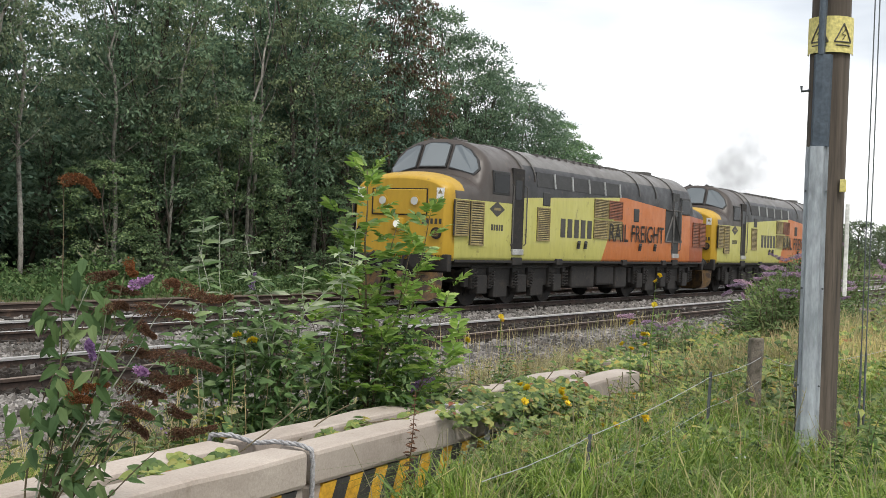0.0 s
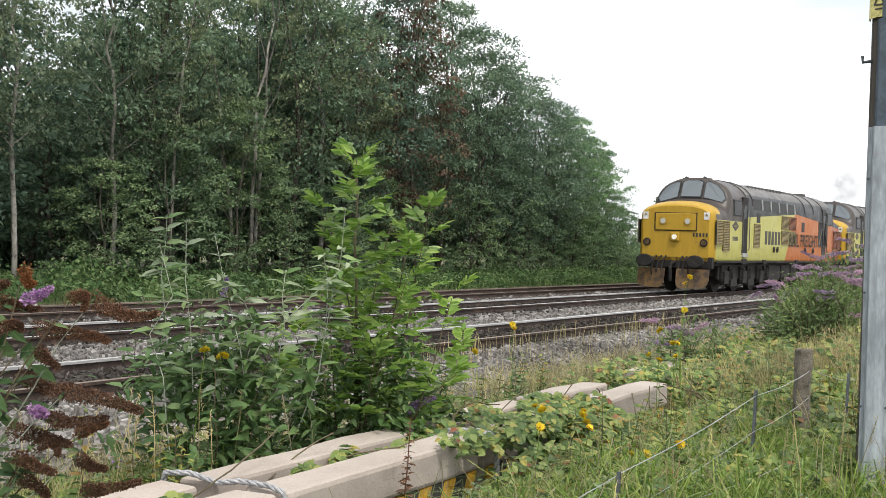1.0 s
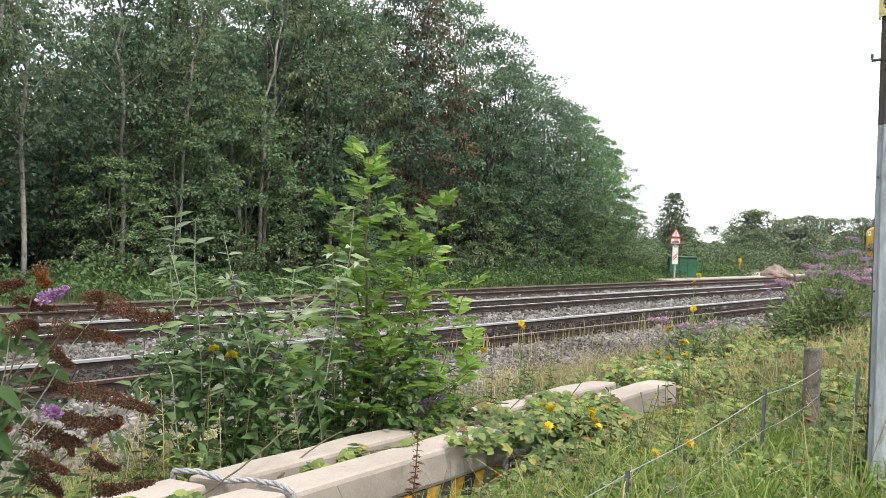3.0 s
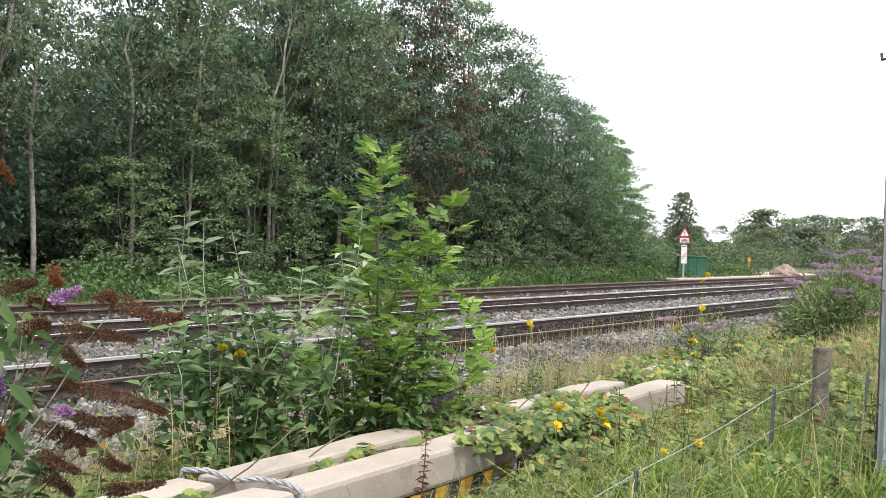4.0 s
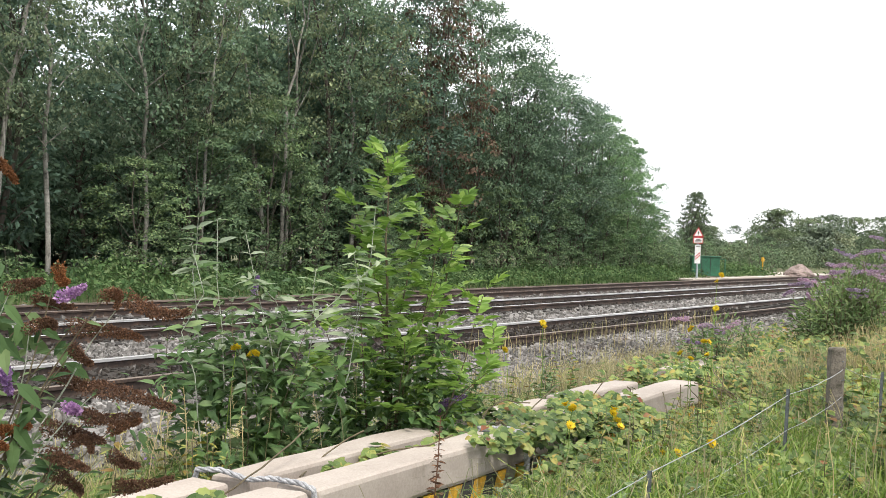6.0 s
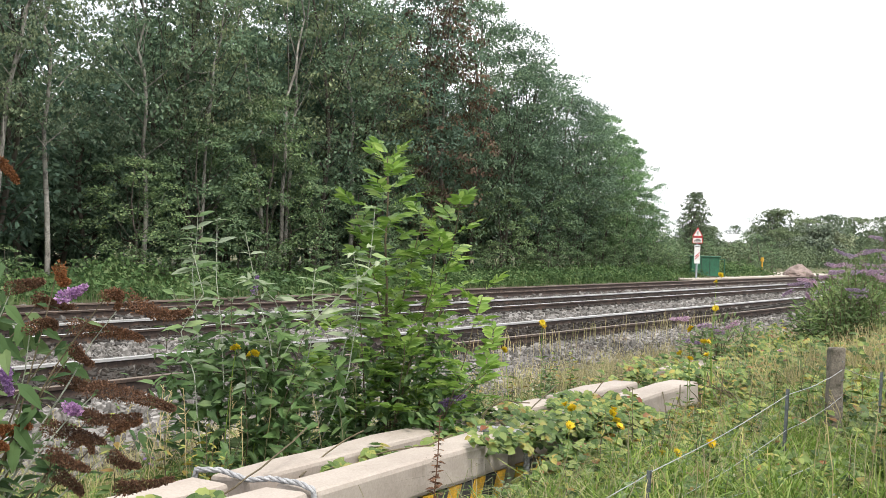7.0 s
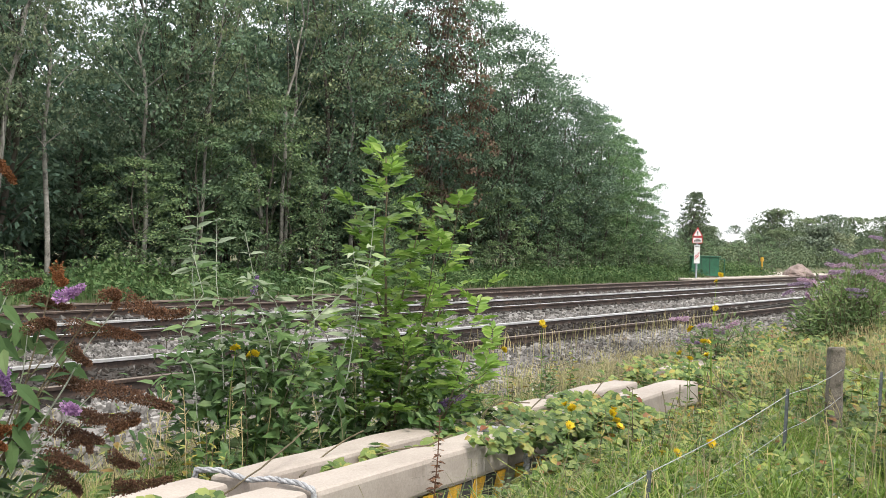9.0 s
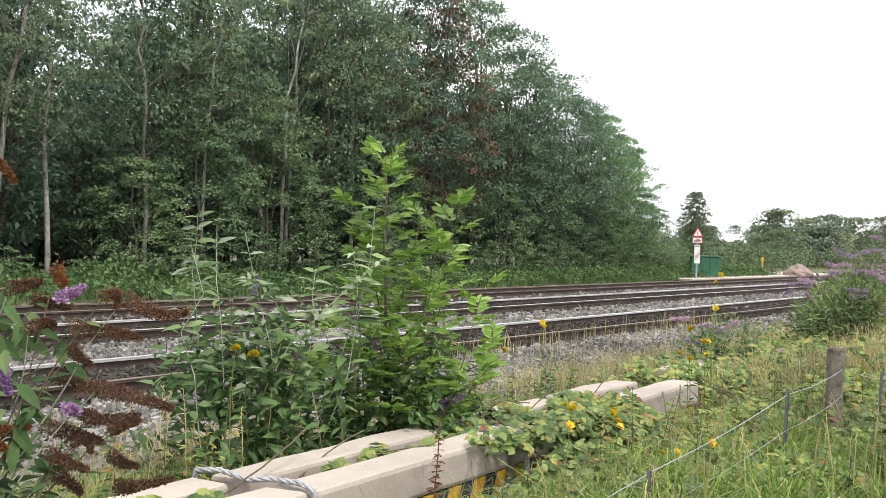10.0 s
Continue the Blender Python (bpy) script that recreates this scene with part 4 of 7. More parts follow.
def barrier_unit(x0, x1, yc, twist, seed, split=None):
    """Concrete barrier: two top rails with a channel between, hazard stripes on the front."""
    root = empty("concrete_barrier", (x0 + x1) / 2, yc, -0.42, twist)
    tagged(root, "pale weathered concrete barrier with yellow and black hazard stripes", "barrier", "row of concrete barriers")
    h = (x1 - x0) / 2
    top = 0.62
    bm = bmesh.new()
    box(bm, -h, h, -0.34, 0.36, 0.0, 0.40, 0.02)
    worn_block(bm, seed)
    part("base", bm, M["concrete"], root)
    bm = bmesh.new()
    box(bm, -h, h, -0.37, -0.09, 0.40, top, 0.03)
    worn_block(bm, seed + 3)
    part("front_rail", bm, M["concrete"], root, "pale concrete top rail with chipped edges")
    cuts = [(-h + 0.02, h - 0.05)] if split is None else split
    for a, b in cuts:
        bm = bmesh.new()
        box(bm, a, b, 0.10, 0.36, 0.40, top - 0.01, 0.025)
        worn_block(bm, seed + 7)
        part("back_rail", bm, M["concrete"], root)
    # slanting stripes on the front face
    x, k = -h + 0.02, 0
    wd, sl = 0.16, 0.18
    while x < h - wd - 0.02:
        bm = bmesh.new()
        lo, hi = 0.03, 0.395
        pts = [(x - sl * 0.5, lo), (x + wd - sl * 0.5, lo), (x + wd + sl * 0.5, hi), (x + sl * 0.5, hi)]
        pts = [(min(max(px, -h + 0.01), h - 0.01), pz) for px, pz in pts]
        a = [bm.verts.new((px, -0.356, pz)) for px, pz in pts]
        b = [bm.verts.new((px, -0.33, pz)) for px, pz in pts]
        bm.faces.new(a)
        for i in range(4):
            bm.faces.new((a[i], a[(i + 1) % 4], b[(i + 1) % 4], b[i]))
        part("stripe", bm, M["hazard_yellow"] if k % 2 == 0 else M["hazard_black"], root)
        x += wd
        k += 1
    return root


barrier_unit(2.60, 4.72, 4.06, 2.6, 1.0)
barrier_unit(4.78, 6.95, 4.16, 3.0, 2.0)
barrier_unit(7.02, 8.94, 4.27, 2.4, 3.0)
barrier_unit(9.00, 10.95, 4.36, 2.2, 4.0, [(-0.9, 0.62)])
buried_unit = barrier_unit(12.5, 14.6, 4.78, 2.0, 5.0)
buried_unit.matrix_basis = Matrix.Translation((0, 0, -0.07)) @ buried_unit.matrix_basis


def rope(points, r=0.0145):
    """A laid rope: three strands twisted round the line."""
    pts = [Vector(p) for p in points]
    fine = []
    for a, b in zip(pts, pts[1:]):
        n = max(2, int((b - a).length / 0.012))
        fine += [a.lerp(b, i / n) for i in range(n)]
    fine.append(pts[-1])
    root = empty("rope", *points[0])
    tagged(root, "thick grey laid rope tied over the concrete barrier", "rope", "ropes on the barriers")
    o = Vector(points[0])
    for s in range(3):
        bm = bmesh.new()
        line = []
        for i, p in enumerate(fine):
            d = (fine[min(i + 1, len(fine) - 1)] - fine[max(i - 1, 0)]).normalized()
            a = d.orthogonal().normalized()
            b = d.cross(a)
            w = i * 0.42 + s * 2.094
            line.append(p - o + (a * math.cos(w) + b * math.sin(w)) * r * 0.55)
        tube(bm, line, r * 0.62, 6)
        part("strand", bm, M["rope"], root, smooth=True)


rope([(4.72, 4.52, 0.12), (4.72, 4.50, 0.215), (4.76, 4.36, 0.225), (4.79, 4.20, 0.19), (4.80, 4.05, 0.215), (4.78, 3.85, 0.222), (4.77, 3.75, 0.205), (4.77, 3.735, 0.12), (4.77, 3.735, -0.30)])
rope([(6.98, 4.10, 0.21), (7.02, 3.90, 0.225), (7.03, 3.79, 0.205), (7.03, 3.75, 0.10), (7.03, 3.75, -0.36)], 0.021)


# ---------------------------------------------------------------- fence line
def fence_post():
    bm = bmesh.new()
    box(bm, -0.062, 0.062, -0.055, 0.055, -0.3, 0.74, 0.018)
    bmesh.ops.subdivide_edges(bm, edges=[e for e in bm.edges if e.calc_length() > 0.3], cuts=8, use_grid_fill=True)
    for v in bm.verts:
        n = noise.noise_vector(v.co * 9.0) * 0.010
        v.co += n
    ob = part("fence_post", bm, M["old_concrete"], None, smooth=False)
    ob.matrix_basis = pose(9.17, 2.32, 0.02, 1.0, 2.0, 30)
    for z in (0.30, 0.50, 0.64):
        bm = bmesh.new()
        tube(bm, [(-0.07, -0.03, z), (0.0, -0.066, z), (0.04, -0.064, z)], 0.006, 5)
        part("staple", bm, M["dark_iron"], ob)
    tagged(ob, "short lichened concrete fence post in long grass", "fence post")


fence_post()


def iron_stake(x, y, z0, z1):
    bm = bmesh.new()
    box(bm, -0.011, 0.011, -0.003, 0.003, z0, z1, 0.0)
    box(bm, -0.011, -0.007, -0.003, 0.020, z0, z1, 0.0)
    ob = part("iron_stake", bm, M["dark_iron"])
    ob.matrix_basis = pose(x, y, 0, 1.5, -1.0, 20)
    tagged(ob, "thin weathered iron fence stake", "fence stake", "iron fence stakes")


iron_stake(7.89, 2.30, -0.3, 0.57)
iron_stake(9.68, 2.10, -0.2, 0.56)
iron_stake(5.75, 2.36, -0.3, 0.34)


def wire(points, r=0.0026):
    bm = bmesh.new()
    pts = []
    P = [Vector(p) for p in points]
    for a, b in zip(P, P[1:]):
        for i in range(8):
            q = a.lerp(b, i / 8)
            q.z -= 0.02 * math.sin(math.pi * i / 8) + random.uniform(-0.003, 0.003)
            pts.append(q)
    pts.append(P[-1])
    tube(bm, pts, r, 5)
    ob = part("fence_wire", bm, M["wire"])
    tagged(ob, "slack galvanised fence wire strung between the posts", "wire", "fence wires")


wire([(9.17, 2.26, 0.60), (7.89, 2.29, 0.53), (5.78, 2.37, 0.32), (4.4, 2.38, 0.25)])
wire([(9.17, 2.26, 0.40), (7.89, 2.29, 0.30), (5.78, 2.37, 0.10), (4.4, 2.38, 0.02)], 0.0018)
wire([(9.17, 2.26, 0.62), (9.68, 2.10, 0.50), (12.0, 1.7, 0.55)], 0.002)
wire([(7.4, 2.0, 0.16), (6.3, 2.25, 0.10), (5.0, 2.3, 0.02)], 0.002)


# ---------------------------------------------------------------- utility pole
def utility_pole():
    x, y = 7.87, 1.49
    root = empty("utility_pole", x, y, -0.15, -79)
    tagged(root, "weathered wooden utility pole with a galvanised cable cover", "utility pole")
    lean = 0.0
    bm = bmesh.new()
    n = 16
    pts = [(lean * i / n, 0, -0.4 + 7.9 * i / n) for i in range(n + 1)]
    tube(bm, pts, [0.146 - 0.02 * i / n for i in range(n + 1)], 28)
    for v in bm.verts:
        a = math.atan2(v.co.y, v.co.x)
        crack = 0.006 * noise.noise(Vector((math.cos(a) * 4, math.sin(a) * 4, v.co.z * 0.4)))
        d = Vector((v.co.x, v.co.y, 0))
        v.co += d.normalized() * crack if d.length > 0 else Vector()
    part("post", bm, M["pole_wood"], root, "grey-brown cracked wooden post", True)
    # folded steel cable cover on the side towards the viewer (local -y)
    def channel(name, z0, z1, w, d, mat, ox, flange, label):
        bm = bmesh.new()
        prof = [(-w / 2 - flange, 0), (-w / 2, 0), (-w / 2 + 0.012, -d), (0, -d * 1.12), (w / 2 - 0.012, -d), (w / 2, 0), (w / 2 + flange, 0)]
        rings = []
        for z in np.linspace(z0, z1, 12):
            bow = 0.003 * math.sin(z * 2.3)
            outer = [bm.verts.new((ox + a + bow, -0.135 + b - 0.012, z)) for a, b in prof]
            inner = [bm.verts.new((ox + a + bow, -0.135 + b + 0.004, z)) for a, b in prof]
            rings.append(outer + inner[::-1])
        for r0, r1 in zip(rings, rings[1:]):
            for i in range(len(r0)):
                bm.faces.new((r0[i], r0[(i + 1) % len(r0)], r1[(i + 1) % len(r0)], r1[i]))
        bm.faces.new(rings[0])
        bm.faces.new(rings[-1])
        return part(name, bm, mat, root, label)
    channel("cable_cover", 0.1, 2.42, 0.115, 0.055, M["galv"], -0.055, 0.022, "folded galvanised steel cable cover")
    channel("cable_sheath", 2.42, 3.08, 0.12, 0.042, M["blue_grey"], -0.040, 0.004, "dark blue-grey plastic cable sheath")
    channel("cable", 3.08, 7.0, 0.055, 0.05, M["blue_grey"], -0.055, 0.0, "dark cable running up the post")
    for z in (0.7, 1.4, 2.1):
        for xx in (-0.127, 0.017):
            bm = bmesh.new()
            tube(bm, [(xx, -0.140, z), (xx, -0.158, z)], 0.008, 6)
            part("bolt", bm, M["dark_iron"], root)
    # wrapped warning sign
    bm = bmesh.new()
    z0, z1, r = 3.10, 3.36, 0.152
    rings = []
    for i in range(19):
        a = radians(-195 + i * 11.5)
        rings.append([bm.verts.new((rr * math.cos(a), rr * math.sin(a), z)) for rr, z in ((r, z0), (r + 0.006, z0), (r + 0.006, z1), (r, z1))])
    for r0, r1 in zip(rings, rings[1:]):
        for k in range(4):
            bm.faces.new((r0[k], r0[(k + 1) % 4], r1[(k + 1) % 4], r1[k]))
    sg = part("warning_sign", bm, M["sign_yellow"], root, "faded yellow electrical hazard sign wrapped round the post")

    def on_sign(u, z, out=0.010):
        a = radians(-90) + u / r
        return ((r + out) * math.cos(a), (r + out) * math.sin(a), z)

    for uc in (-0.075, 0.095):
        bm = bmesh.new()
        tri = [(uc - 0.065, z0 + 0.075), (uc + 0.065, z0 + 0.075), (uc, z0 + 0.205)]
        for (u0, a0), (u1, a1) in zip(tri, tri[1:] + tri[:1]):
            tube(bm, [on_sign(u0 + (u1 - u0) * i / 4, a0 + (a1 - a0) * i / 4) for i in range(5)], 0.0055, 5)
        tube(bm, [on_sign(uc + 0.012, z0 + 0.165), on_sign(uc - 0.014, z0 + 0.130), on_sign(uc + 0.014, z0 + 0.125), on_sign(uc - 0.008, z0 + 0.092)], 0.005, 5)
        part("hazard_triangle", bm, M["sign_ink"], sg)
        bm = bmesh.new()
        tube(bm, [on_sign(uc - 0.055 + 0.0275 * i, z0 + 0.05) for i in range(5)], 0.005, 5)
        part("caption_bar", bm, M["sign_ink"], sg)
    # small tag, pale strip and step on the right side
    bm = bmesh.new()
    box(bm, 0.105, 0.15, -0.125, -0.095, 2.10, 2.19, 0.004)
    part("tag", bm, M["sign_yellow"], root)
    bm = bmesh.new()
    box(bm, 0.150, 0.180, -0.05, -0.02, 1.35, 2.02, 0.006)
    part("pale_strip", bm, M["white"], root)
    bm = bmesh.new()
    tube(bm, [(-0.13, -0.04, 2.84), (-0.185, -0.06, 2.83), (-0.188, -0.06, 2.87)], 0.010, 6)
    part("step_iron", bm, M["dark_iron"], root)


utility_pole()


def stay_wires():
    """A stay of two steel wires anchored in the grass behind the pole."""
    for dx in (0.0, 0.035):
        bm = bmesh.new()
        tube(bm, [(8.60, 1.33 - dx, 0.30), (8.60, 1.33 - dx, 4.0), (8.58, 1.34 - dx, 8.0)], 0.005, 6)
        w = part("stay_wire", bm, M["dark_iron"])
        tagged(w, "thin dark steel stay wire beside the utility pole", "stay wire", "pole stay wires")
        bm = bmesh.new()
        tube(bm, [(8.60, 1.33 - dx, -0.2), (8.60, 1.33 - dx, 0.75)], 0.009, 6)
        part("guard", bm, M["dark_iron"], w)


stay_wires()


def grass_pipe():
    bm = bmesh.new()
    tube(bm, [(8.62, 1.92, 0.03), (8.82, 1.70, 0.02)], 0.02, 8)
    ob = part("pipe_end", bm, M["galv"])
    tagged(ob, "short pale metal pipe lying in the grass", "pipe")


grass_pipe()


# ---------------------------------------------------------------- signs and cabinet across the line
def whistle_sign():
    root = empty("trackside_sign", 52.1, 19.45, -0.06, -60)
    tagged(root, "white trackside sign with a red warning triangle on a post", "sign")
    bm = bmesh.new()
    tube(bm, [(0, 0, 0), (0, 0, 2.2)], 0.05, 12)
    part("post", bm, M["galv"], root)
    bm = bmesh.new()
    box(bm, -0.14, 0.14, -0.075, -0.055, 0.78, 1.68, 0.01)
    pn = part("striped_panel", bm, M["white"], root, "white panel with red diagonal bars")
    for z in (1.08, 1.20):
        bm = bmesh.new()
        tube(bm, [(-0.11, -0.079, z - 0.10), (0.11, -0.079, z + 0.12)], 0.02, 4)
        part("bar", bm, M["sign_red"], pn)
    bm = bmesh.new()
    for z in (1.62,):
        box(bm, -0.10, 0.10, -0.080, -0.077, z - 0.02, z + 0.02)
    part("caption_bar", bm, M["sign_ink"], pn)
    bm = bmesh.new()
    box(bm, -0.24, 0.24, -0.08, -0.055, 1.76, 2.06, 0.01)
    lo = part("caption_plate", bm, M["white"], root, "white plate edged in red under the triangle")
    bm = bmesh.new()
    for a, b, c, d in ((-0.24, 0.24, 1.76, 1.79), (-0.24, 0.24, 2.03, 2.06), (-0.24, -0.21, 1.76, 2.06), (0.21, 0.24, 1.76, 2.06)):
        box(bm, a, b, -0.088, -0.081, c, d)
    part("border", bm, M["sign_red"], lo)
    bm = bmesh.new()
    for z, w in ((1.96, 0.10), (1.89, 0.16), (1.83, 0.17)):
        box(bm, -w, w, -0.086, -0.081, z - 0.018, z + 0.018)
    part("caption_bar", bm, M["sign_ink"], lo)

    def tri(name, s, y, mat, par):
        bm = bmesh.new()
        cz = 2.08
        p = [(-0.27 * s, cz + 0.01), (0.27 * s, cz + 0.01), (0, cz + 0.47 * s)]
        off = 0.155 * (1 - s)
        a = [bm.verts.new((u, y, z + off)) for u, z in p]
        b = [bm.verts.new((u, y + 0.02, z + off)) for u, z in p]
        bm.faces.new(a)
        bm.faces.new(b)
        for i in range(3):
            bm.faces.new((a[i], a[(i + 1) % 3], b[(i + 1) % 3], b[i]))
        return part(name, bm, mat, par)

    red = tri("warning_triangle", 1.0, -0.08, M["sign_red"], root)
    tri("triangle_face", 0.72, -0.086, M["white"], red)
    bm = bmesh.new()
    box(bm, -0.022, 0.022, -0.094, -0.088, 2.22, 2.36)
    box(bm, -0.022, 0.022, -0.094, -0.088, 2.15, 2.19)
    part("exclamation_mark", bm, M["sign_ink"], red)
    root.matrix_basis = root.matrix_basis @ Matrix.Diagonal((0.93, 0.93, 0.925, 1))


whistle_sign()


def cabinet():
    root = empty("trackside_cabinet", 54.68, 19.92, -0.04, -60)
    tagged(root, "dark green metal trackside cabinet with a hinged door", "cabinet")
    bm = bmesh.new()
    box(bm, -0.75, 0.55, -0.3, 0.3, 0.08, 0.98, 0.03)
    part("body", bm, M["cabinet_green"], root)
    bm = bmesh.new()
    box(bm, -0.80, 0.60, -0.34, 0.34, 0.98, 1.04, 0.02)
    part("lid", bm, M["cabinet_green"], root)
    bm = bmesh.new()
    box(bm, -0.7, 0.5, -0.25, 0.25, 0.0, 0.08)
    part("plinth", bm, M["concrete"], root)
    bm = bmesh.new()
    tube(bm, [(0.58, -0.2, 0.2), (0.80, -0.2, 0.2), (0.80, -0.2, 0.9), (0.58, -0.2, 0.9)], 0.03, 6)
    part("guard_rail", bm, M["cabinet_green"], root)
    for xx in (-0.3, 0.1):
        bm = bmesh.new()
        box(bm, xx - 0.012, xx + 0.012, -0.312, -0.298, 0.14, 0.94)
        part("door_seam", bm, M["rubber"], root)


cabinet()


def concrete_apron():
    bm = bmesh.new()
    box(bm, 51.0, 75.0, 19.2, 22.5, -0.10, -0.015, 0.02)
    ob = part("pavement", bm, M["concrete"])
    tagged(ob, "pale concrete slab beside the sidings", "pavement", kind="structure")


concrete_apron()


def warehouse():
    root = empty("warehouse", 292, 99.3, 0, -71)
    tagged(root, "far pale-roofed industrial building behind the trees", "building")
    bm = bmesh.new()
    box(bm, -3.2, 3.2, -5, 5, 0, 2.4)
    part("wall", bm, M["concrete"], root)
    bm = bmesh.new()
    a = [bm.verts.new(p) for p in ((-3.5, -5.3, 2.4), (3.5, -5.3, 2.4), (3.3, 0, 4.5), (-3.3, 0, 4.5), (3.5, 5.3, 2.4), (-3.5, 5.3, 2.4))]
    bm.faces.new((a[0], a[1], a[2], a[3]))
    bm.faces.new((a[3], a[2], a[4], a[5]))
    bm.faces.new((a[0], a[3], a[5]))
    bm.faces.new((a[1], a[4], a[2]))
    bm.faces.new((a[0], a[5], a[4], a[1]))
    part("roof", bm, M["cladding"], root, "pale metal roof")


warehouse()


def rubble_mound():
    bm = bmesh.new()
    bmesh.ops.create_icosphere(bm, subdivisions=4, radius=1.0)
    for v in bm.verts:
        n = noise.noise(v.co * 2.2) * 0.16 + noise.noise(v.co * 7.0) * 0.05
        v.co = Vector((v.co.x * 1.7, v.co.y * 1.1, max(v.co.z, -0.1) * 0.78 * (1 - 0.42 * math.hypot(v.co.x, v.co.y)) + 0.06 * noise.noise(v.co * 11.0))) * (1 + n * 0.8)
    ob = part("rubble_mound", bm, M["rubble"])
    ob.matrix_basis = pose(66.6, 19.0, -0.02, 0, 0, 20) @ Matrix.Diagonal((0.7, 0.75, 0.85, 1))
    tagged(ob, "low pinkish-brown heap of crushed stone by the sidings", "rubble heap")


M["rubble"] = surface("pinkish_crushed_stone", (0.17, 0.125, 0.11), (0.30, 0.23, 0.205), (0.11, 0.09, 0.075), coarse=2.0, fine=14.0, rough=0.95, bump=1.0)
rubble_mound()


def yellow_post():
    bm = bmesh.new()
    tube(bm, [(0, 0, 0), (0, 0, 0.7)], 0.04, 8)
    tube(bm, [(0, 0, 0.7), (0, 0, 0.92)], [0.10, 0.08], 8)
    ob = part("marker_post", bm, M["hazard_yellow"])
    ob.matrix_basis = pose(66.5, 21.0, 0)
    tagged(ob, "small yellow marker post by the sidings", "post")


yellow_post()


# ---------------------------------------------------------------- trees
def bent_line(p0, p1, bend, n=6):
    p0, p1 = np.array(p0, float), np.array(p1, float)
    t = np.linspace(0, 1, n)[:, None]
    side = np.random.normal(0, bend, 3)
    return p0 + (p1 - p0) * t + np.sin(t * np.pi) * side + np.random.normal(0, bend * 0.15, (n, 3)) * t


def crown_leaves(centres, radii, per, size, flat=0.55, hang=0.0):
    """Leaves in loose clumps round the twig ends."""
    n = len(centres) * per
    c = np.repeat(centres, per, 0)
    r = np.repeat(radii, per)
    d = randn_dirs(n) * np.random.uniform(0.1, 1.0, (n, 1)) ** 0.6
    d[:, 2] *= flat
    pos = c + d * r[:, None]
    axis = unit(d + randn_dirs(n) * 0.8 + np.array([0, 0, -0.35 - hang]))
    up = unit(unit(d) * 0.75 + np.array([0, 0, 0.75]) + randn_dirs(n) * 0.45)
    L = np.random.uniform(0.7, 1.35, n) * size
    return leaf_arrays(pos, axis, up, L, L * np.random.uniform(0.5, 0.75, n), 0.15)


def tree(name, height, spread, crown_from, limbs, clumps, per, leaf, leaf_mat, bark, label, stems=1, clump_r=0.55, hang=0.0, r0=0.13, lean=0.3):
    """Tapered stem or stems, limbs, and a loose crown of small leaves with gaps."""
    root = empty(name)
    tagged(root, label, "tree", "trees of the wood")
    bm = bmesh.new()
    centres, radii = [], []
    for s in range(stems):
        base = np.array([random.uniform(-0.4, 0.4) * (stems > 1), random.uniform(-0.3, 0.3) * (stems > 1), -0.25])
        top = np.array([random.uniform(-lean, lean) * height * 0.35, random.uniform(-0.3, 0.3), height * random.uniform(0.86, 0.95)])
        line = bent_line(base, top, 0.22, 9)
        rr = r0 / (stems ** 0.4)
        tube(bm, line, [rr * (1 - 0.85 * i / 8) + 0.008 for i in range(9)], 7)
        for k in range(limbs):
            f = crown_from + (1 - crown_from) * (k + random.random()) / limbs * 0.95
            i = min(7, int(f * 8))
            p = line[i] + (line[i + 1] - line[i]) * (f * 8 - i)
            a = k * 2.4 + random.uniform(-0.5, 0.5)
            reach = spread * (1.0 - 0.48 * max(0, (f - 0.5) / 0.5)) * random.uniform(0.65, 1.1)
            q = p + np.array([math.cos(a) * reach, math.sin(a) * reach, reach * random.uniform(0.3, 1.05) - hang])
            lim = bent_line(p, q, 0.18, 5)
            tube(bm, lim, [rr * 0.27 * (1 - f * 0.5) * (1 - 0.8 * j / 4) + 0.006 for j in range(5)], 4)
            m = max(2, clumps // (limbs * stems))
            for j in range(m):
                t = random.uniform(0.3, 1.08)
                c = p + (q - p) * t + np.random.normal(0, 0.34 * reach / 1.6 + 0.14, 3) - np.array([0, 0, hang * random.random()])
                centres.append(c)
                radii.append(clump_r * random.uniform(0.6, 1.25))
        for j in range(7):
            centres.append(top + np.random.normal(0, 0.5, 3) * [1, 1, 0.5])
            radii.append(clump_r * 0.8)
    part("trunk", bm, bark, root, smooth=True)
    v, f = crown_leaves(np.array(centres), np.array(radii), per, leaf, hang=hang)
    from_arrays("crown", v, f, leaf_mat, root)
    return root


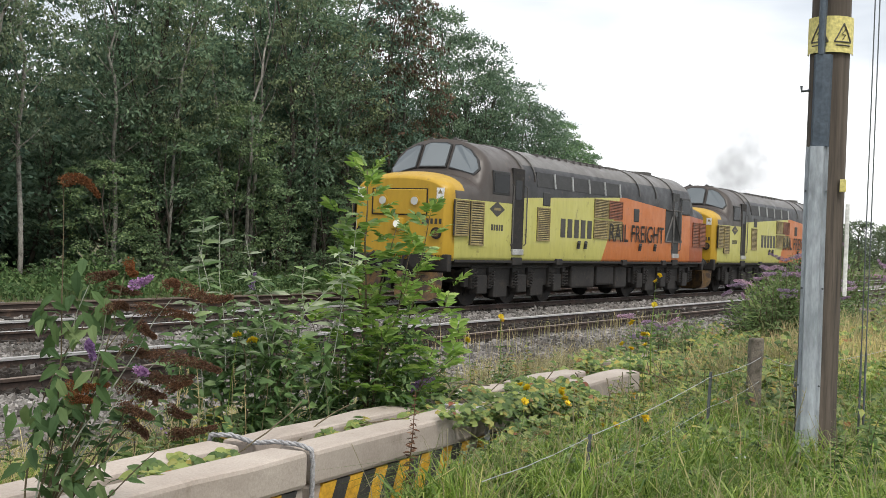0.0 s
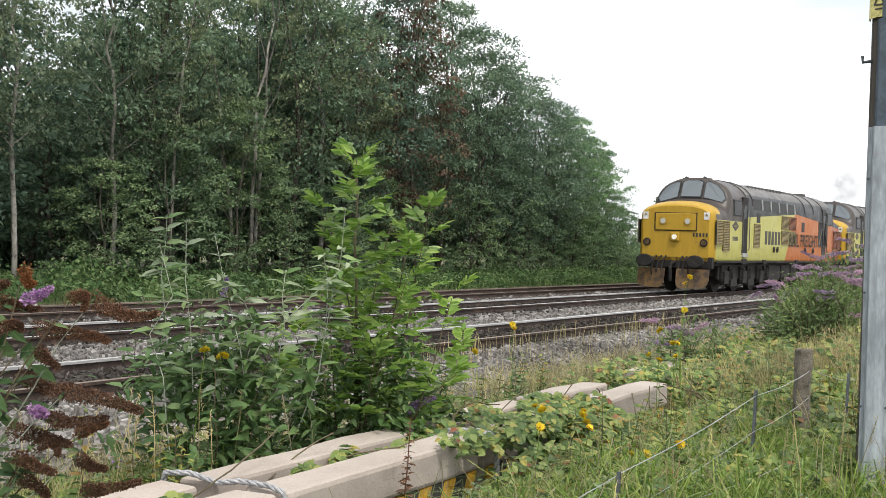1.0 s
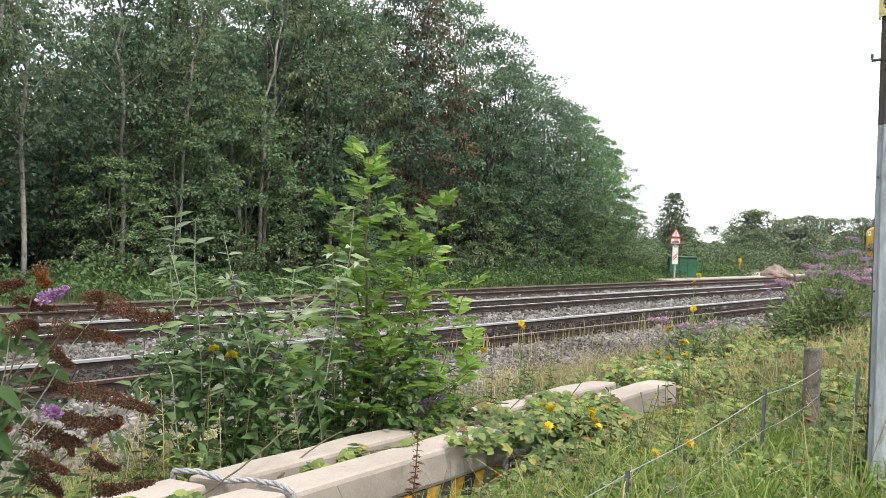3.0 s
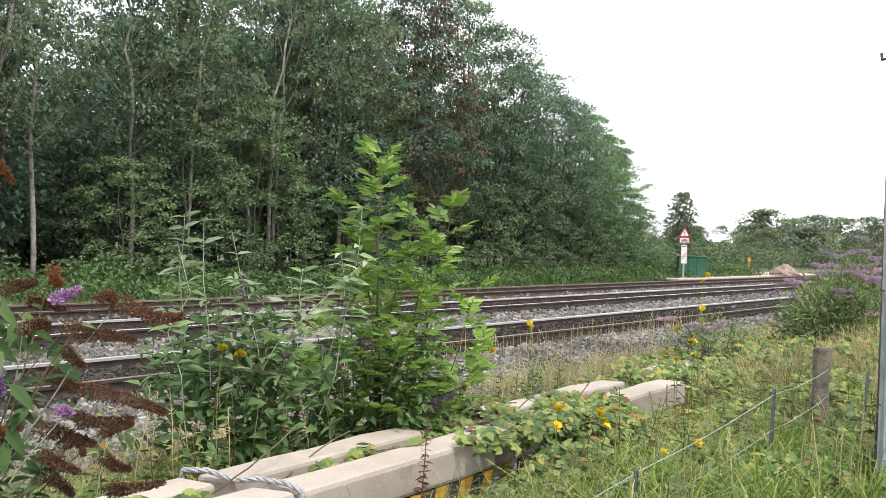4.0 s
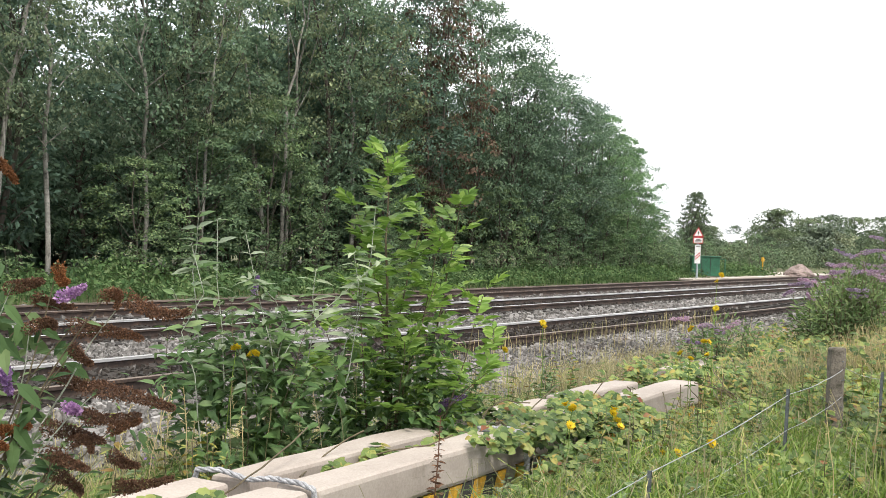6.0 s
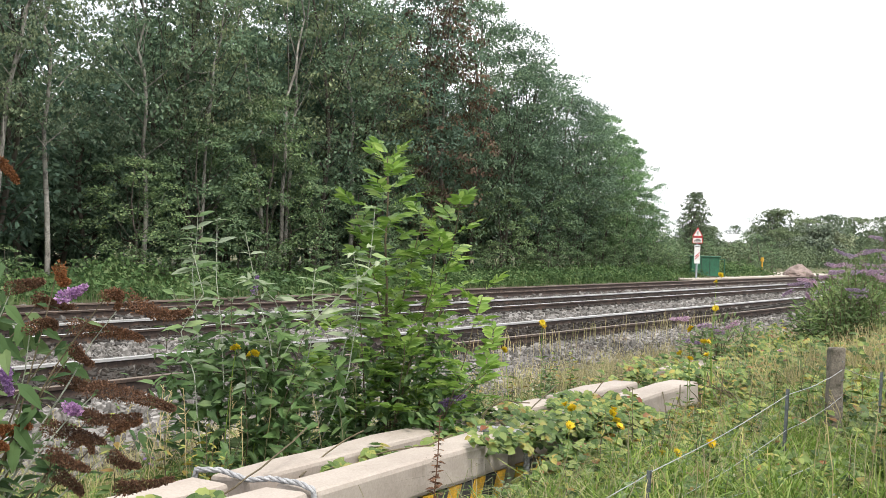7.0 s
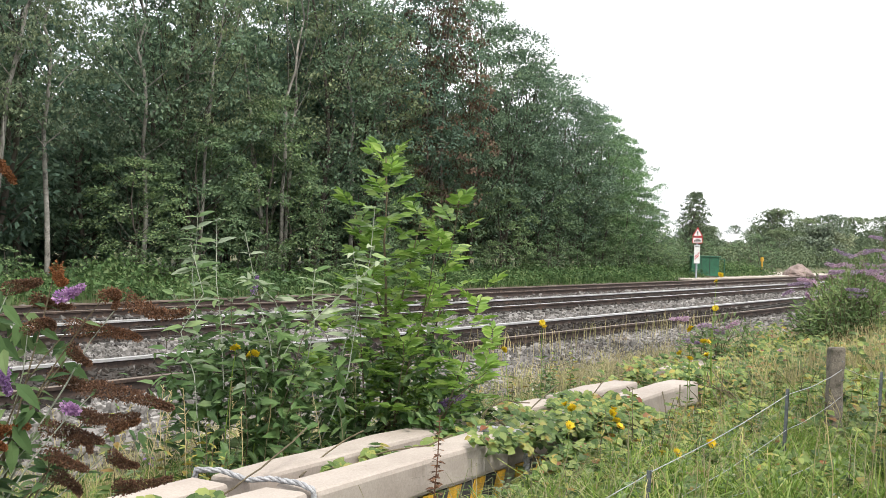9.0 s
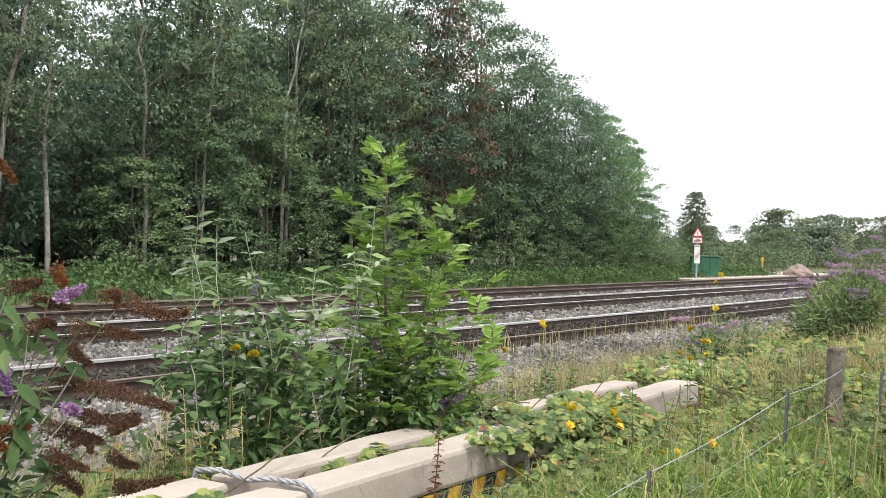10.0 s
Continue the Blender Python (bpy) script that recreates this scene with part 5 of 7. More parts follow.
def bough_leaves(centres, radii, sprays, per, size, hang=0.0):
    """Boughs: sprays of leaves over the upper and outer side of each, thinner beneath."""
    n = len(centres) * sprays
    c, r = np.repeat(centres, sprays, 0), np.repeat(radii, sprays)
    d = randn_dirs(n)
    d[:, 2] = np.where(d[:, 2] < -0.25, -d[:, 2] * 0.6, d[:, 2])
    hub = c + unit(d) * (r * np.random.uniform(0.70, 1.02, n))[:, None] * [1, 1, 0.62] - np.array([0, 0, 1]) * (r * hang * np.random.uniform(0, 1, n))[:, None]
    out = np.repeat(unit(d), per, 0)
    m = n * per
    pos = np.repeat(hub, per, 0) + np.random.normal(0, 1, (m, 3)) * np.repeat(r, per)[:, None] * [0.17, 0.17, 0.09]
    axis = unit(out * 0.7 + randn_dirs(m) * 0.8 + np.array([0, 0, -0.45 - hang]))
    face = np.repeat(unit(unit(d) * 0.8 + np.array([0, 0, 0.7]) + randn_dirs(n) * 0.45), per, 0)
    up = unit(face + randn_dirs(m) * 0.28)
    L = np.random.uniform(0.7, 1.3, m) * size
    return leaf_arrays(pos, axis, up, L, L * np.random.uniform(0.5, 0.75, m), 0.15)


def wood_tree(name, height, wide, crown_from, boughs, sprays, per, leaf, leaf_mat, bark, label, stems=1, bough_r=0.75, hang=0.0, r0=0.10, bend=0.3, lean=0.0, belly=0.45):
    """A woodland tree: winding stems, limbs that carry boughs, and a crown that fills a rounded outline."""
    root = empty(name)
    tagged(root, label, "tree", "trees of the wood")
    bm = bmesh.new()
    lines = []
    rr = r0 / stems ** 0.4
    for s in range(stems):
        a = s * 2.1 + random.uniform(-0.4, 0.4)
        base = np.array([math.cos(a) * 0.25 * (stems > 1), math.sin(a) * 0.25 * (stems > 1), -0.25])
        top = np.array([lean + math.cos(a) * wide * 0.32 * (stems > 1), math.sin(a) * wide * 0.32 * (stems > 1), height * random.uniform(0.84, 0.93)])
        line = bent_line(base, top, bend, 12)
        wob = np.cumsum(np.random.normal(0, bend * 0.13, (12, 3)) * [1, 1, 0], 0)
        line = line + wob * np.linspace(0, 1, 12)[:, None]
        lines.append(line)
        tube(bm, line, [rr * (1 - 0.84 * i / 11) + 0.007 for i in range(12)], 7)
    centres, radii = [], []
    for k in range(boughs):
        f = (k + random.random()) / boughs
        z = height * (crown_from + (1 - crown_from) * f)
        swell = math.sin(math.pi * min(1.0, f ** (math.log(0.5) / math.log(belly)))) ** 0.65 if f < 0.995 else 0.1
        a = k * 2.39996 + random.uniform(-0.4, 0.4)
        reach = wide * max(0.12, swell) * random.uniform(0.55, 1.0)
        line = lines[k % stems]
        g = min(0.97, max(0.12, f * 0.80 + crown_from * (1 - f) - 0.06))
        i = min(10, int(g * 11))
        p = line[i] + (line[i + 1] - line[i]) * (g * 11 - i)
        br = bough_r * random.uniform(0.7, 1.2) * (1 - 0.35 * f)
        q = np.array([p[0] * 0.6 + math.cos(a) * reach, p[1] * 0.6 + math.sin(a) * reach, min(z, height - br * 0.62 - 0.22 * reach)])
        if k % (4 if hang else 2) == 0:
            tube(bm, bent_line(p, q, 0.16, 5), [rr * 0.30 * (1 - f * 0.5) * (1 - 0.8 * j / 4) + 0.005 for j in range(5)], 4)
        centres.append(q)
        radii.append(br)
    part("trunk", bm, bark, root, smooth=True)
    v, f = bough_leaves(np.array(centres), np.array(radii), sprays, per, leaf, hang)
    from_arrays("crown", v, f, leaf_mat, root)
    return root


def wood():
    random.seed(11)
    np.random.seed(11)
    ash_l, birch_l = "green broadleaf tree with a dense uneven crown", "silver birch with a pale trunk and light hanging leaves"
    # every kind is modelled 10 m high (shrubs 3 m, small trees 6 m)
    kinds = {
        "broad": wood_tree("broadleaf_tree", 10, 2.4, 0.20, 44, 30, 9, 0.112, M["leaf_wood"], M["bark"], ash_l, bough_r=1.0),
        "broad2": wood_tree("broadleaf_tree", 10, 2.6, 0.14, 46, 30, 9, 0.112, M["leaf_wood"], M["bark"], ash_l, stems=2, bough_r=1.0, r0=0.12),
        "bright": wood_tree("broadleaf_tree", 10, 2.5, 0.08, 54, 34, 9, 0.108, M["leaf_bright"], M["bark"], "light green broadleaf tree with a rounded crown", stems=2, bough_r=0.95, belly=0.40),
        "birch": wood_tree("birch_tree", 10, 1.9, 0.34, 42, 15, 9, 0.095, M["leaf_birch"], M["birch"], birch_l, hang=0.7, bough_r=0.75, r0=0.07, bend=0.85),
        "birch2": wood_tree("birch_tree", 10, 2.4, 0.34, 52, 15, 9, 0.095, M["leaf_birch"], M["birch"], birch_l, stems=3, hang=0.6, bough_r=0.75, r0=0.09, bend=0.7),
        "leaner": wood_tree("birch_tree", 10, 1.7, 0.40, 36, 15, 9, 0.095, M["leaf_birch"], M["birch"], "leaning silver birch with a pale bare stem", hang=0.6, bough_r=0.7, r0=0.07, bend=0.6, lean=2.3),
        "low": wood_tree("small_broadleaf_tree", 6, 1.9, 0.10, 26, 20, 9, 0.115, M["leaf_edge"], M["bark"], "small bushy broadleaf tree at the wood's edge", bough_r=0.74, r0=0.05),
        "back": wood_tree("broadleaf_tree", 10, 2.4, 0.10, 46, 11, 6, 0.20, M["leaf_wood"], M["bark"], "broadleaf tree standing deep in the wood", bough_r=1.0),
        "dead": wood_tree("withered_tree", 10, 1.7, 0.20, 50, 17, 9, 0.11, M["leaf_brown"], M["bark"], "broadleaf tree with withered brown foliage", stems=2, hang=0.7, bough_r=0.8, r0=0.085, bend=0.5),
        "shrub": wood_tree("edge_shrub", 3, 1.3, 0.05, 24, 11, 7, 0.115, M["leaf_edge"], M["bark"], "leafy green shrub at the foot of the wood", stems=3, r0=0.04, bough_r=0.42),
    }
    tall = {"low": 6.0, "shrub": 3.0}
    used = set()

    def put(kind, x, y, h, wide=1.0, turn=None):
        s = h / tall.get(kind, 10.0)
        m = Matrix.Translation((x, y, float(ground_z(x, y)))) @ Matrix.Rotation(random.uniform(0, 6.28) if turn is None else turn, 4, "Z")
        src = kinds[kind]
        ob = src if kind not in used else copy_thing(src, m)
        used.add(kind)
        w = s ** 0.6 * wide
        ob.matrix_basis = m @ Matrix.Diagonal((w * random.uniform(0.95, 1.1), w * random.uniform(0.95, 1.1), s, 1))

    def roof(x):
        """Height of the wood's outline along the line."""
        return float(np.interp(x, [0, 14, 20, 26, 30, 36, 41.2, 42.7, 45.2, 47.2, 48.6, 51.4, 54.7, 57.0, 58.5], [10.6, 10.6, 10.4, 10.6, 11.2, 11.8, 10.8, 9.7, 8.9, 8.8, 8.1, 7.6, 6.75, 5.7, 4.4]))

    # front row, chosen along the line: birches first, then broadleaf trees, one of them withered
    front = [("birch2", 16.8), ("leaner", 18.2), ("birch", 19.8), ("birch", 23.7), ("broad", 25.6), ("birch2", 28.4), ("broad", 30.4), ("birch", 32.2), ("broad2", 33.8), ("broad", 38.2),
             ("dead", 36.5), ("broad2", 40.2), ("broad", 42.0), ("broad2", 43.6), ("broad", 45.2), ("broad2", 46.9), ("broad", 48.6), ("broad2", 50.2), ("bright", 51.6), ("bright", 53.2), ("bright", 54.6), ("bright", 55.8), ("bright", 56.9)]
    for kind, x in front:
        put(kind, x, 23.2 if kind == "dead" else 24.4 + random.uniform(-0.5, 0.5), roof(x) * (1.0 if x > 40 else random.uniform(0.95, 1.05)), 0.85 if x > 50 else 1.0, 0.2 if kind == "leaner" else None)
    put("leaner", 34.3, 23.8, 9.4, 1.0, 2.6)
    put("leaner", 24.9, 23.9, 9.8, 0.8, 0.5)
    for i in range(24):
        x = 11 + i * 1.85 + random.uniform(-0.5, 0.5)
        put("back", x, 26.8 + random.uniform(-0.6, 0.8), 6.0 if 22.6 < x < 24.8 else roof(x + 0.9) * random.uniform(0.86, 0.98))
    for i in range(23):
        x = 14 + i * 1.95 + random.uniform(-0.6, 0.6)
        put("back", x, 29.8 + random.uniform(-0.8, 1.2), 6.6 if 24.6 < x < 27.0 else roof(x - 1.5) * random.uniform(0.86, 1.0) if x > 37 else random.uniform(6.6, 9.2))
    for i in range(10):
        x = 24 + i * 4.0 + random.uniform(-0.6, 0.6)
        put("back", x, 32.6 + random.uniform(-0.6, 0.8), min(6.8, roof(min(x, 57)) * 0.75))
    # lower leafy trees that hang over the edge
    for x, h in ((22.2, 3.4), (24.4, 4.6), (27.2, 5.6), (28.6, 3.8), (31.0, 3.2), (33.4, 4.8), (36.4, 3.4), (41.0, 3.6), (44.0, 4.6), (46.6, 3.6), (48.6, 4.6), (50.6, 3.8), (52.6, 4.2), (54.6, 3.6), (56.6, 3.4)):
        put("low", x + random.uniform(-0.4, 0.4), 23.4 + random.uniform(-0.4, 0.3), h)
    for i in range(20):
        x = 15.5 + i * 2.2 + random.uniform(-0.8, 0.8)
        put("shrub", x, 22.6 + random.uniform(-0.5, 0.6), random.uniform(0.7, 1.6))
    n = 1300
    cx = np.random.uniform(2, 60, n)
    cen = np.stack([cx, np.random.uniform(33.5, 38, n), np.random.uniform(0.0, 0.80, n) ** 0.85 * np.array([roof(min(q * 0.83, 57)) if not 28 < q < 33 else 7.0 for q in cx])], 1)
    v, f = crown_leaves(cen, np.random.uniform(0.9, 1.4, n), 34, 0.50, flat=0.8)
    tagged(from_arrays("deep_wood", v, f, M["leaf_wood"]), "dark dense foliage deep in the wood", "woodland", kind="stuff")
    for i in range(12):
        put("shrub", 58.5 + i * 1.6 + random.uniform(-0.5, 0.5), 24 + random.uniform(-1.5, 2.5), random.uniform(1.2, 2.6))


wood()


def far_trees():
    random.seed(5)
    np.random.seed(5)
    lab = "distant rounded green tree beyond the sidings"
    a = wood_tree("distant_tree", 5.0, 2.5, 0.04, 44, 13, 7, 0.18, M["leaf_far"], M["bark"], lab, bough_r=1.0, belly=0.33)
    b = wood_tree("distant_tree", 5.0, 1.15, 0.04, 70, 13, 8, 0.115, M["leaf_far"], M["bark"], "distant narrow green tree beyond the sidings", bough_r=0.52, belly=0.30)
    c = tree("willow_bush", 3.6, 1.7, 0.05, 12, 90, 46, 0.24, M["leaf_grey"], M["bark"], "distant grey-green willow bush", stems=3, clump_r=0.6)
    for o in (a, b, c):
        o["group"] = "distant trees"
    spots = [(b, 71.5, 26.6, 0.92), (b, 73.2, 27.6, 0.72), (a, 68, 30.5, 0.72), (a, 72, 33, 0.75), (a, 77, 33.5, 0.75), (a, 80, 30.2, 0.5), (a, 88, 27.6, 0.50),
             (a, 95, 31.0, 0.36), (a, 101, 30.5, 0.62), (a, 109, 33.0, 1.0), (b, 110, 33.6, 1.05), (a, 113, 31.5, 0.92), (a, 117, 30.5, 0.95), (a, 121, 29.0, 0.95), (a, 126, 27.5, 1.0), (a, 130, 25.5, 1.02), (a, 134, 23.5, 1.05),
             (c, 100, 27.0, 0.9), (c, 103, 26.5, 0.8), (a, 140, 21.0, 1.05), (a, 146, 18.0, 1.1), (a, 152, 14.0, 1.1), (a, 150, 62, 0.9), (a, 165, 60, 0.95), (a, 175, 56, 0.95),
             (a, 160, 40, 0.95), (a, 168, 36, 1.0), (a, 175, 32, 1.05), (a, 89, 33.5, 0.62), (a, 96, 36.0, 0.65), (a, 104, 38.0, 0.62), (a, 333, 120, 1.45), (a, 335, 114, 1.5), (a, 338, 108, 1.5), (a, 339, 102, 1.45)]
    used = set()
    for src, x, y, s in spots:
        m = pose(x, y, float(ground_z(x, y)), 0, 0, random.uniform(0, 360))
        ob = copy_thing(src, m) if src in used else src
        used.add(src)
        w = random.uniform(0.95, 1.25)
        ob.matrix_basis = m @ Matrix.Diagonal((s * w, s * w, s * random.uniform(0.92, 1.05), 1))
    # the hedge that closes the gaps between them
    n = 760
    x = np.random.uniform(78, 200, n)
    y = 33.0 + (x - 78) * 0.02 + np.random.uniform(0, 9, n)
    top = np.where(y / x > 0.315, 1.5, 3.1) * (0.8 + x / 400)
    cen = np.stack([x, y, np.random.uniform(0.05, 1.0, n) * top], 1)
    v, f = crown_leaves(cen, np.random.uniform(0.8, 1.5, n), 34, 0.30)
    tagged(from_arrays("far_hedge", v, f, M["leaf_far"]), "distant green hedge beyond the sidings", "hedge", kind="stuff")
    # low scrub in front of them
    n = 620
    x = np.random.uniform(60, 150, n)
    y = 22.0 + (x - 60) * 0.05 + np.random.uniform(0, 10, n)
    cen = np.stack([x, y, np.random.uniform(0.1, 1.5, n)], 1)
    v, f = crown_leaves(cen, np.random.uniform(0.5, 1.1, n), 50, 0.19)
    ob = from_arrays("scrub", v, f, M["leaf_far"])
    tagged(ob, "low green scrub beyond the sidings", "scrub", kind="stuff")


far_trees()


# ---------------------------------------------------------------- lineside growth
def grass_patch(name, n, x0, x1, y0, y1, h, w, material, label, keep=None, bend=0.5, tuft=0):
    p = sprinkle(n, x0, x1, y0, y1)
    if tuft:
        hub = sprinkle(max(1, n // tuft), x0, x1, y0, y1)[np.random.randint(0, max(1, n // tuft), n)]
        p = hub + np.random.normal(0, 0.045, (n, 3)) * [1, 1, 0]
        p[:, 2] = ground_z(p[:, 0], p[:, 1])
    if keep is not None:
        p = p[keep(p)]
    n = len(p)
    hh = np.random.uniform(0.45, 1.2, n) * h
    lean = np.random.normal(0, 0.32, (n, 3)) * hh[:, None] * bend
    lean[:, 2] = -np.abs(lean[:, 2]) * 0.5
    v, f = blade_arrays(p, lean, hh, np.random.uniform(0.6, 1.3, n) * w)
    ob = from_arrays(name, v, f, material)
    return tagged(ob, label, "grass", kind="stuff")


def clear_of_barrier(p):
    return ~((p[:, 1] > np.where(p[:, 0] < 9.3, 3.3, 3.72)) & (p[:, 1] < 4.55) & (p[:, 0] < 11.2))


def growth():
    np.random.seed(21)
    random.seed(21)
    patchy = lambda p: np.array([noise.noise(Vector((a * 0.8, b * 0.8, 3.0))) > -0.35 for a, b in p[:, :2]])
    open_soil = lambda p: clear_of_barrier(p) & np.array([noise.noise(Vector((a * 1.3, b * 1.3, 7.0))) > -0.22 for a, b in p[:, :2]])
    grass_patch("long_grass", 15000, 4.6, 13.0, 0.2, 3.6, 0.46, 0.0085, M["grass"], "long green grass along the fence", open_soil, 1.7, 22)
    grass_patch("coarse_grass", 4200, 4.8, 10.0, 0.4, 3.2, 0.40, 0.015, M["grass"], "broad-bladed arching green grass tufts", open_soil, 2.6, 26)
    grass_patch("short_grass", 11000, 4.6, 13.0, 0.2, 3.7, 0.2, 0.009, M["weed"], "short green grass along the fence", clear_of_barrier, 1.0)
    grass_patch("bleached_grass", 2600, 4.6, 13.0, 0.2, 3.6, 0.60, 0.0045, M["straw"], "thin bleached grass among the green", clear_of_barrier, 1.2, 5)
    grass_patch("long_grass", 11000, 11, 26, -1.5, 5.5, 0.42, 0.013, M["grass"], "long green grass along the fence", None, 1.2, 10)
    grass_patch("dry_grass", 5200, 7, 24, 5.2, 7.3, 0.32, 0.005, M["straw"], "dry yellow grass at the edge of the ballast", patchy, 1.5, 9)
    grass_patch("dry_grass", 6500, 3.5, 12, 4.7, 7.0, 0.30, 0.0045, M["straw"], "dry yellow grass at the edge of the ballast", patchy, 1.8, 7)
    grass_patch("green_verge", 9000, 3.5, 12, 4.6, 6.4, 0.24, 0.008, M["weed"], "green weeds behind the barrier", None, 1.6, 12)
    grass_patch("dry_grass", 420, 11, 24, 7.7, 8.6, 0.46, 0.006, M["straw"], "thin dry grass between the rails", patchy)
    grass_patch("dry_grass", 5200, 11, 24, 4.6, 7.2, 0.48, 0.006, M["straw"], "dry yellow grass at the edge of the ballast", patchy, 1.2, 9)
    grass_patch("far_verge", 12000, 14, 62, 19.6, 23.6, 0.34, 0.017, M["nettle"], "rank green grass before the wood")
    grass_patch("dry_grass", 2600, 11.6, 15.0, 2.0, 4.4, 0.72, 0.006, M["straw"], "tall bleached grass before the flowering bushes", None, 0.8, 7)
    grass_patch("dry_grass", 1100, 13.0, 17.5, 2.5, 3.4, 0.85, 0.006, M["straw"], "tall pale seeding grass before the flowering bushes", None, 0.6, 6)
    grass_patch("dry_grass", 2200, 10.5, 16, 4.3, 6.6, 0.46, 0.006, M["straw"], "tall bleached grass beside the ballast", None, 1.0, 8)
    grass_patch("green_verge", 5200, 3.2, 7.5, 4.6, 6.0, 0.32, 0.007, M["grass"], "rank green grass close behind the barrier", None, 1.5, 14)
    grass_patch("dry_grass", 3600, 3.2, 8.5, 4.6, 6.4, 0.42, 0.0045, M["straw"], "thin dry grass close behind the barrier", None, 1.2, 8)
    # nettles and weeds before the wood
    p = sprinkle(3000, 14, 66, 19.8, 23.8)
    up = np.array([0.18 + 0.45 * max(0.0, noise.noise(Vector((a * 0.5, b * 0.7, 1.0))) + 0.25) for a, b in p[:, :2]])
    p[:, 2] += up * np.random.uniform(0.3, 1.3, len(p))
    v, f = crown_leaves(p, 0.14 + up * 0.5, 18, 0.115)
    tagged(from_arrays("nettle_bed", v, f, M["nettle"]), "green nettles and weeds before the wood", "weeds", kind="stuff")


growth()


def bramble(name, centres, radii, per, size, label, mat="leaf_bramble"):
    """Trailing bramble: three leaflets to a leaf, over arching stems."""
    n = len(centres) * per
    c = np.repeat(np.array(centres, float), per, 0)
    r = np.repeat(np.array(radii, float), per, 0)
    d = randn_dirs(n) * np.random.uniform(0.1, 1.0, (n, 1)) ** 0.5
    pos = c + d * r
    ang = np.random.uniform(0, 2 * np.pi, n)
    V, F, off = [], [], 0
    nor = unit(np.array([-0.35, -0.5, 1.0]) + randn_dirs(n) * 0.55)
    for k in (-1.15, 0.0, 1.15):
        a = ang + k
        ax = np.stack([np.cos(a), np.sin(a), np.random.uniform(-0.4, 0.15, n)], 1)
        ax = unit(ax - nor * (ax * nor).sum(1, keepdims=True) * 0.8)
        L = np.random.uniform(0.75, 1.2, n) * size * (1.1 if k == 0 else 0.9)
        v, f = fine_leaves(pos, ax, nor, L, L * 0.72, 0.10, 0.15)
        V.append(v)
        F.append(f + off)
        off += len(v)
    ob = from_arrays(name, np.concatenate(V), np.concatenate(F), M[mat])
    return tagged(ob, label, "bramble", kind="stuff")


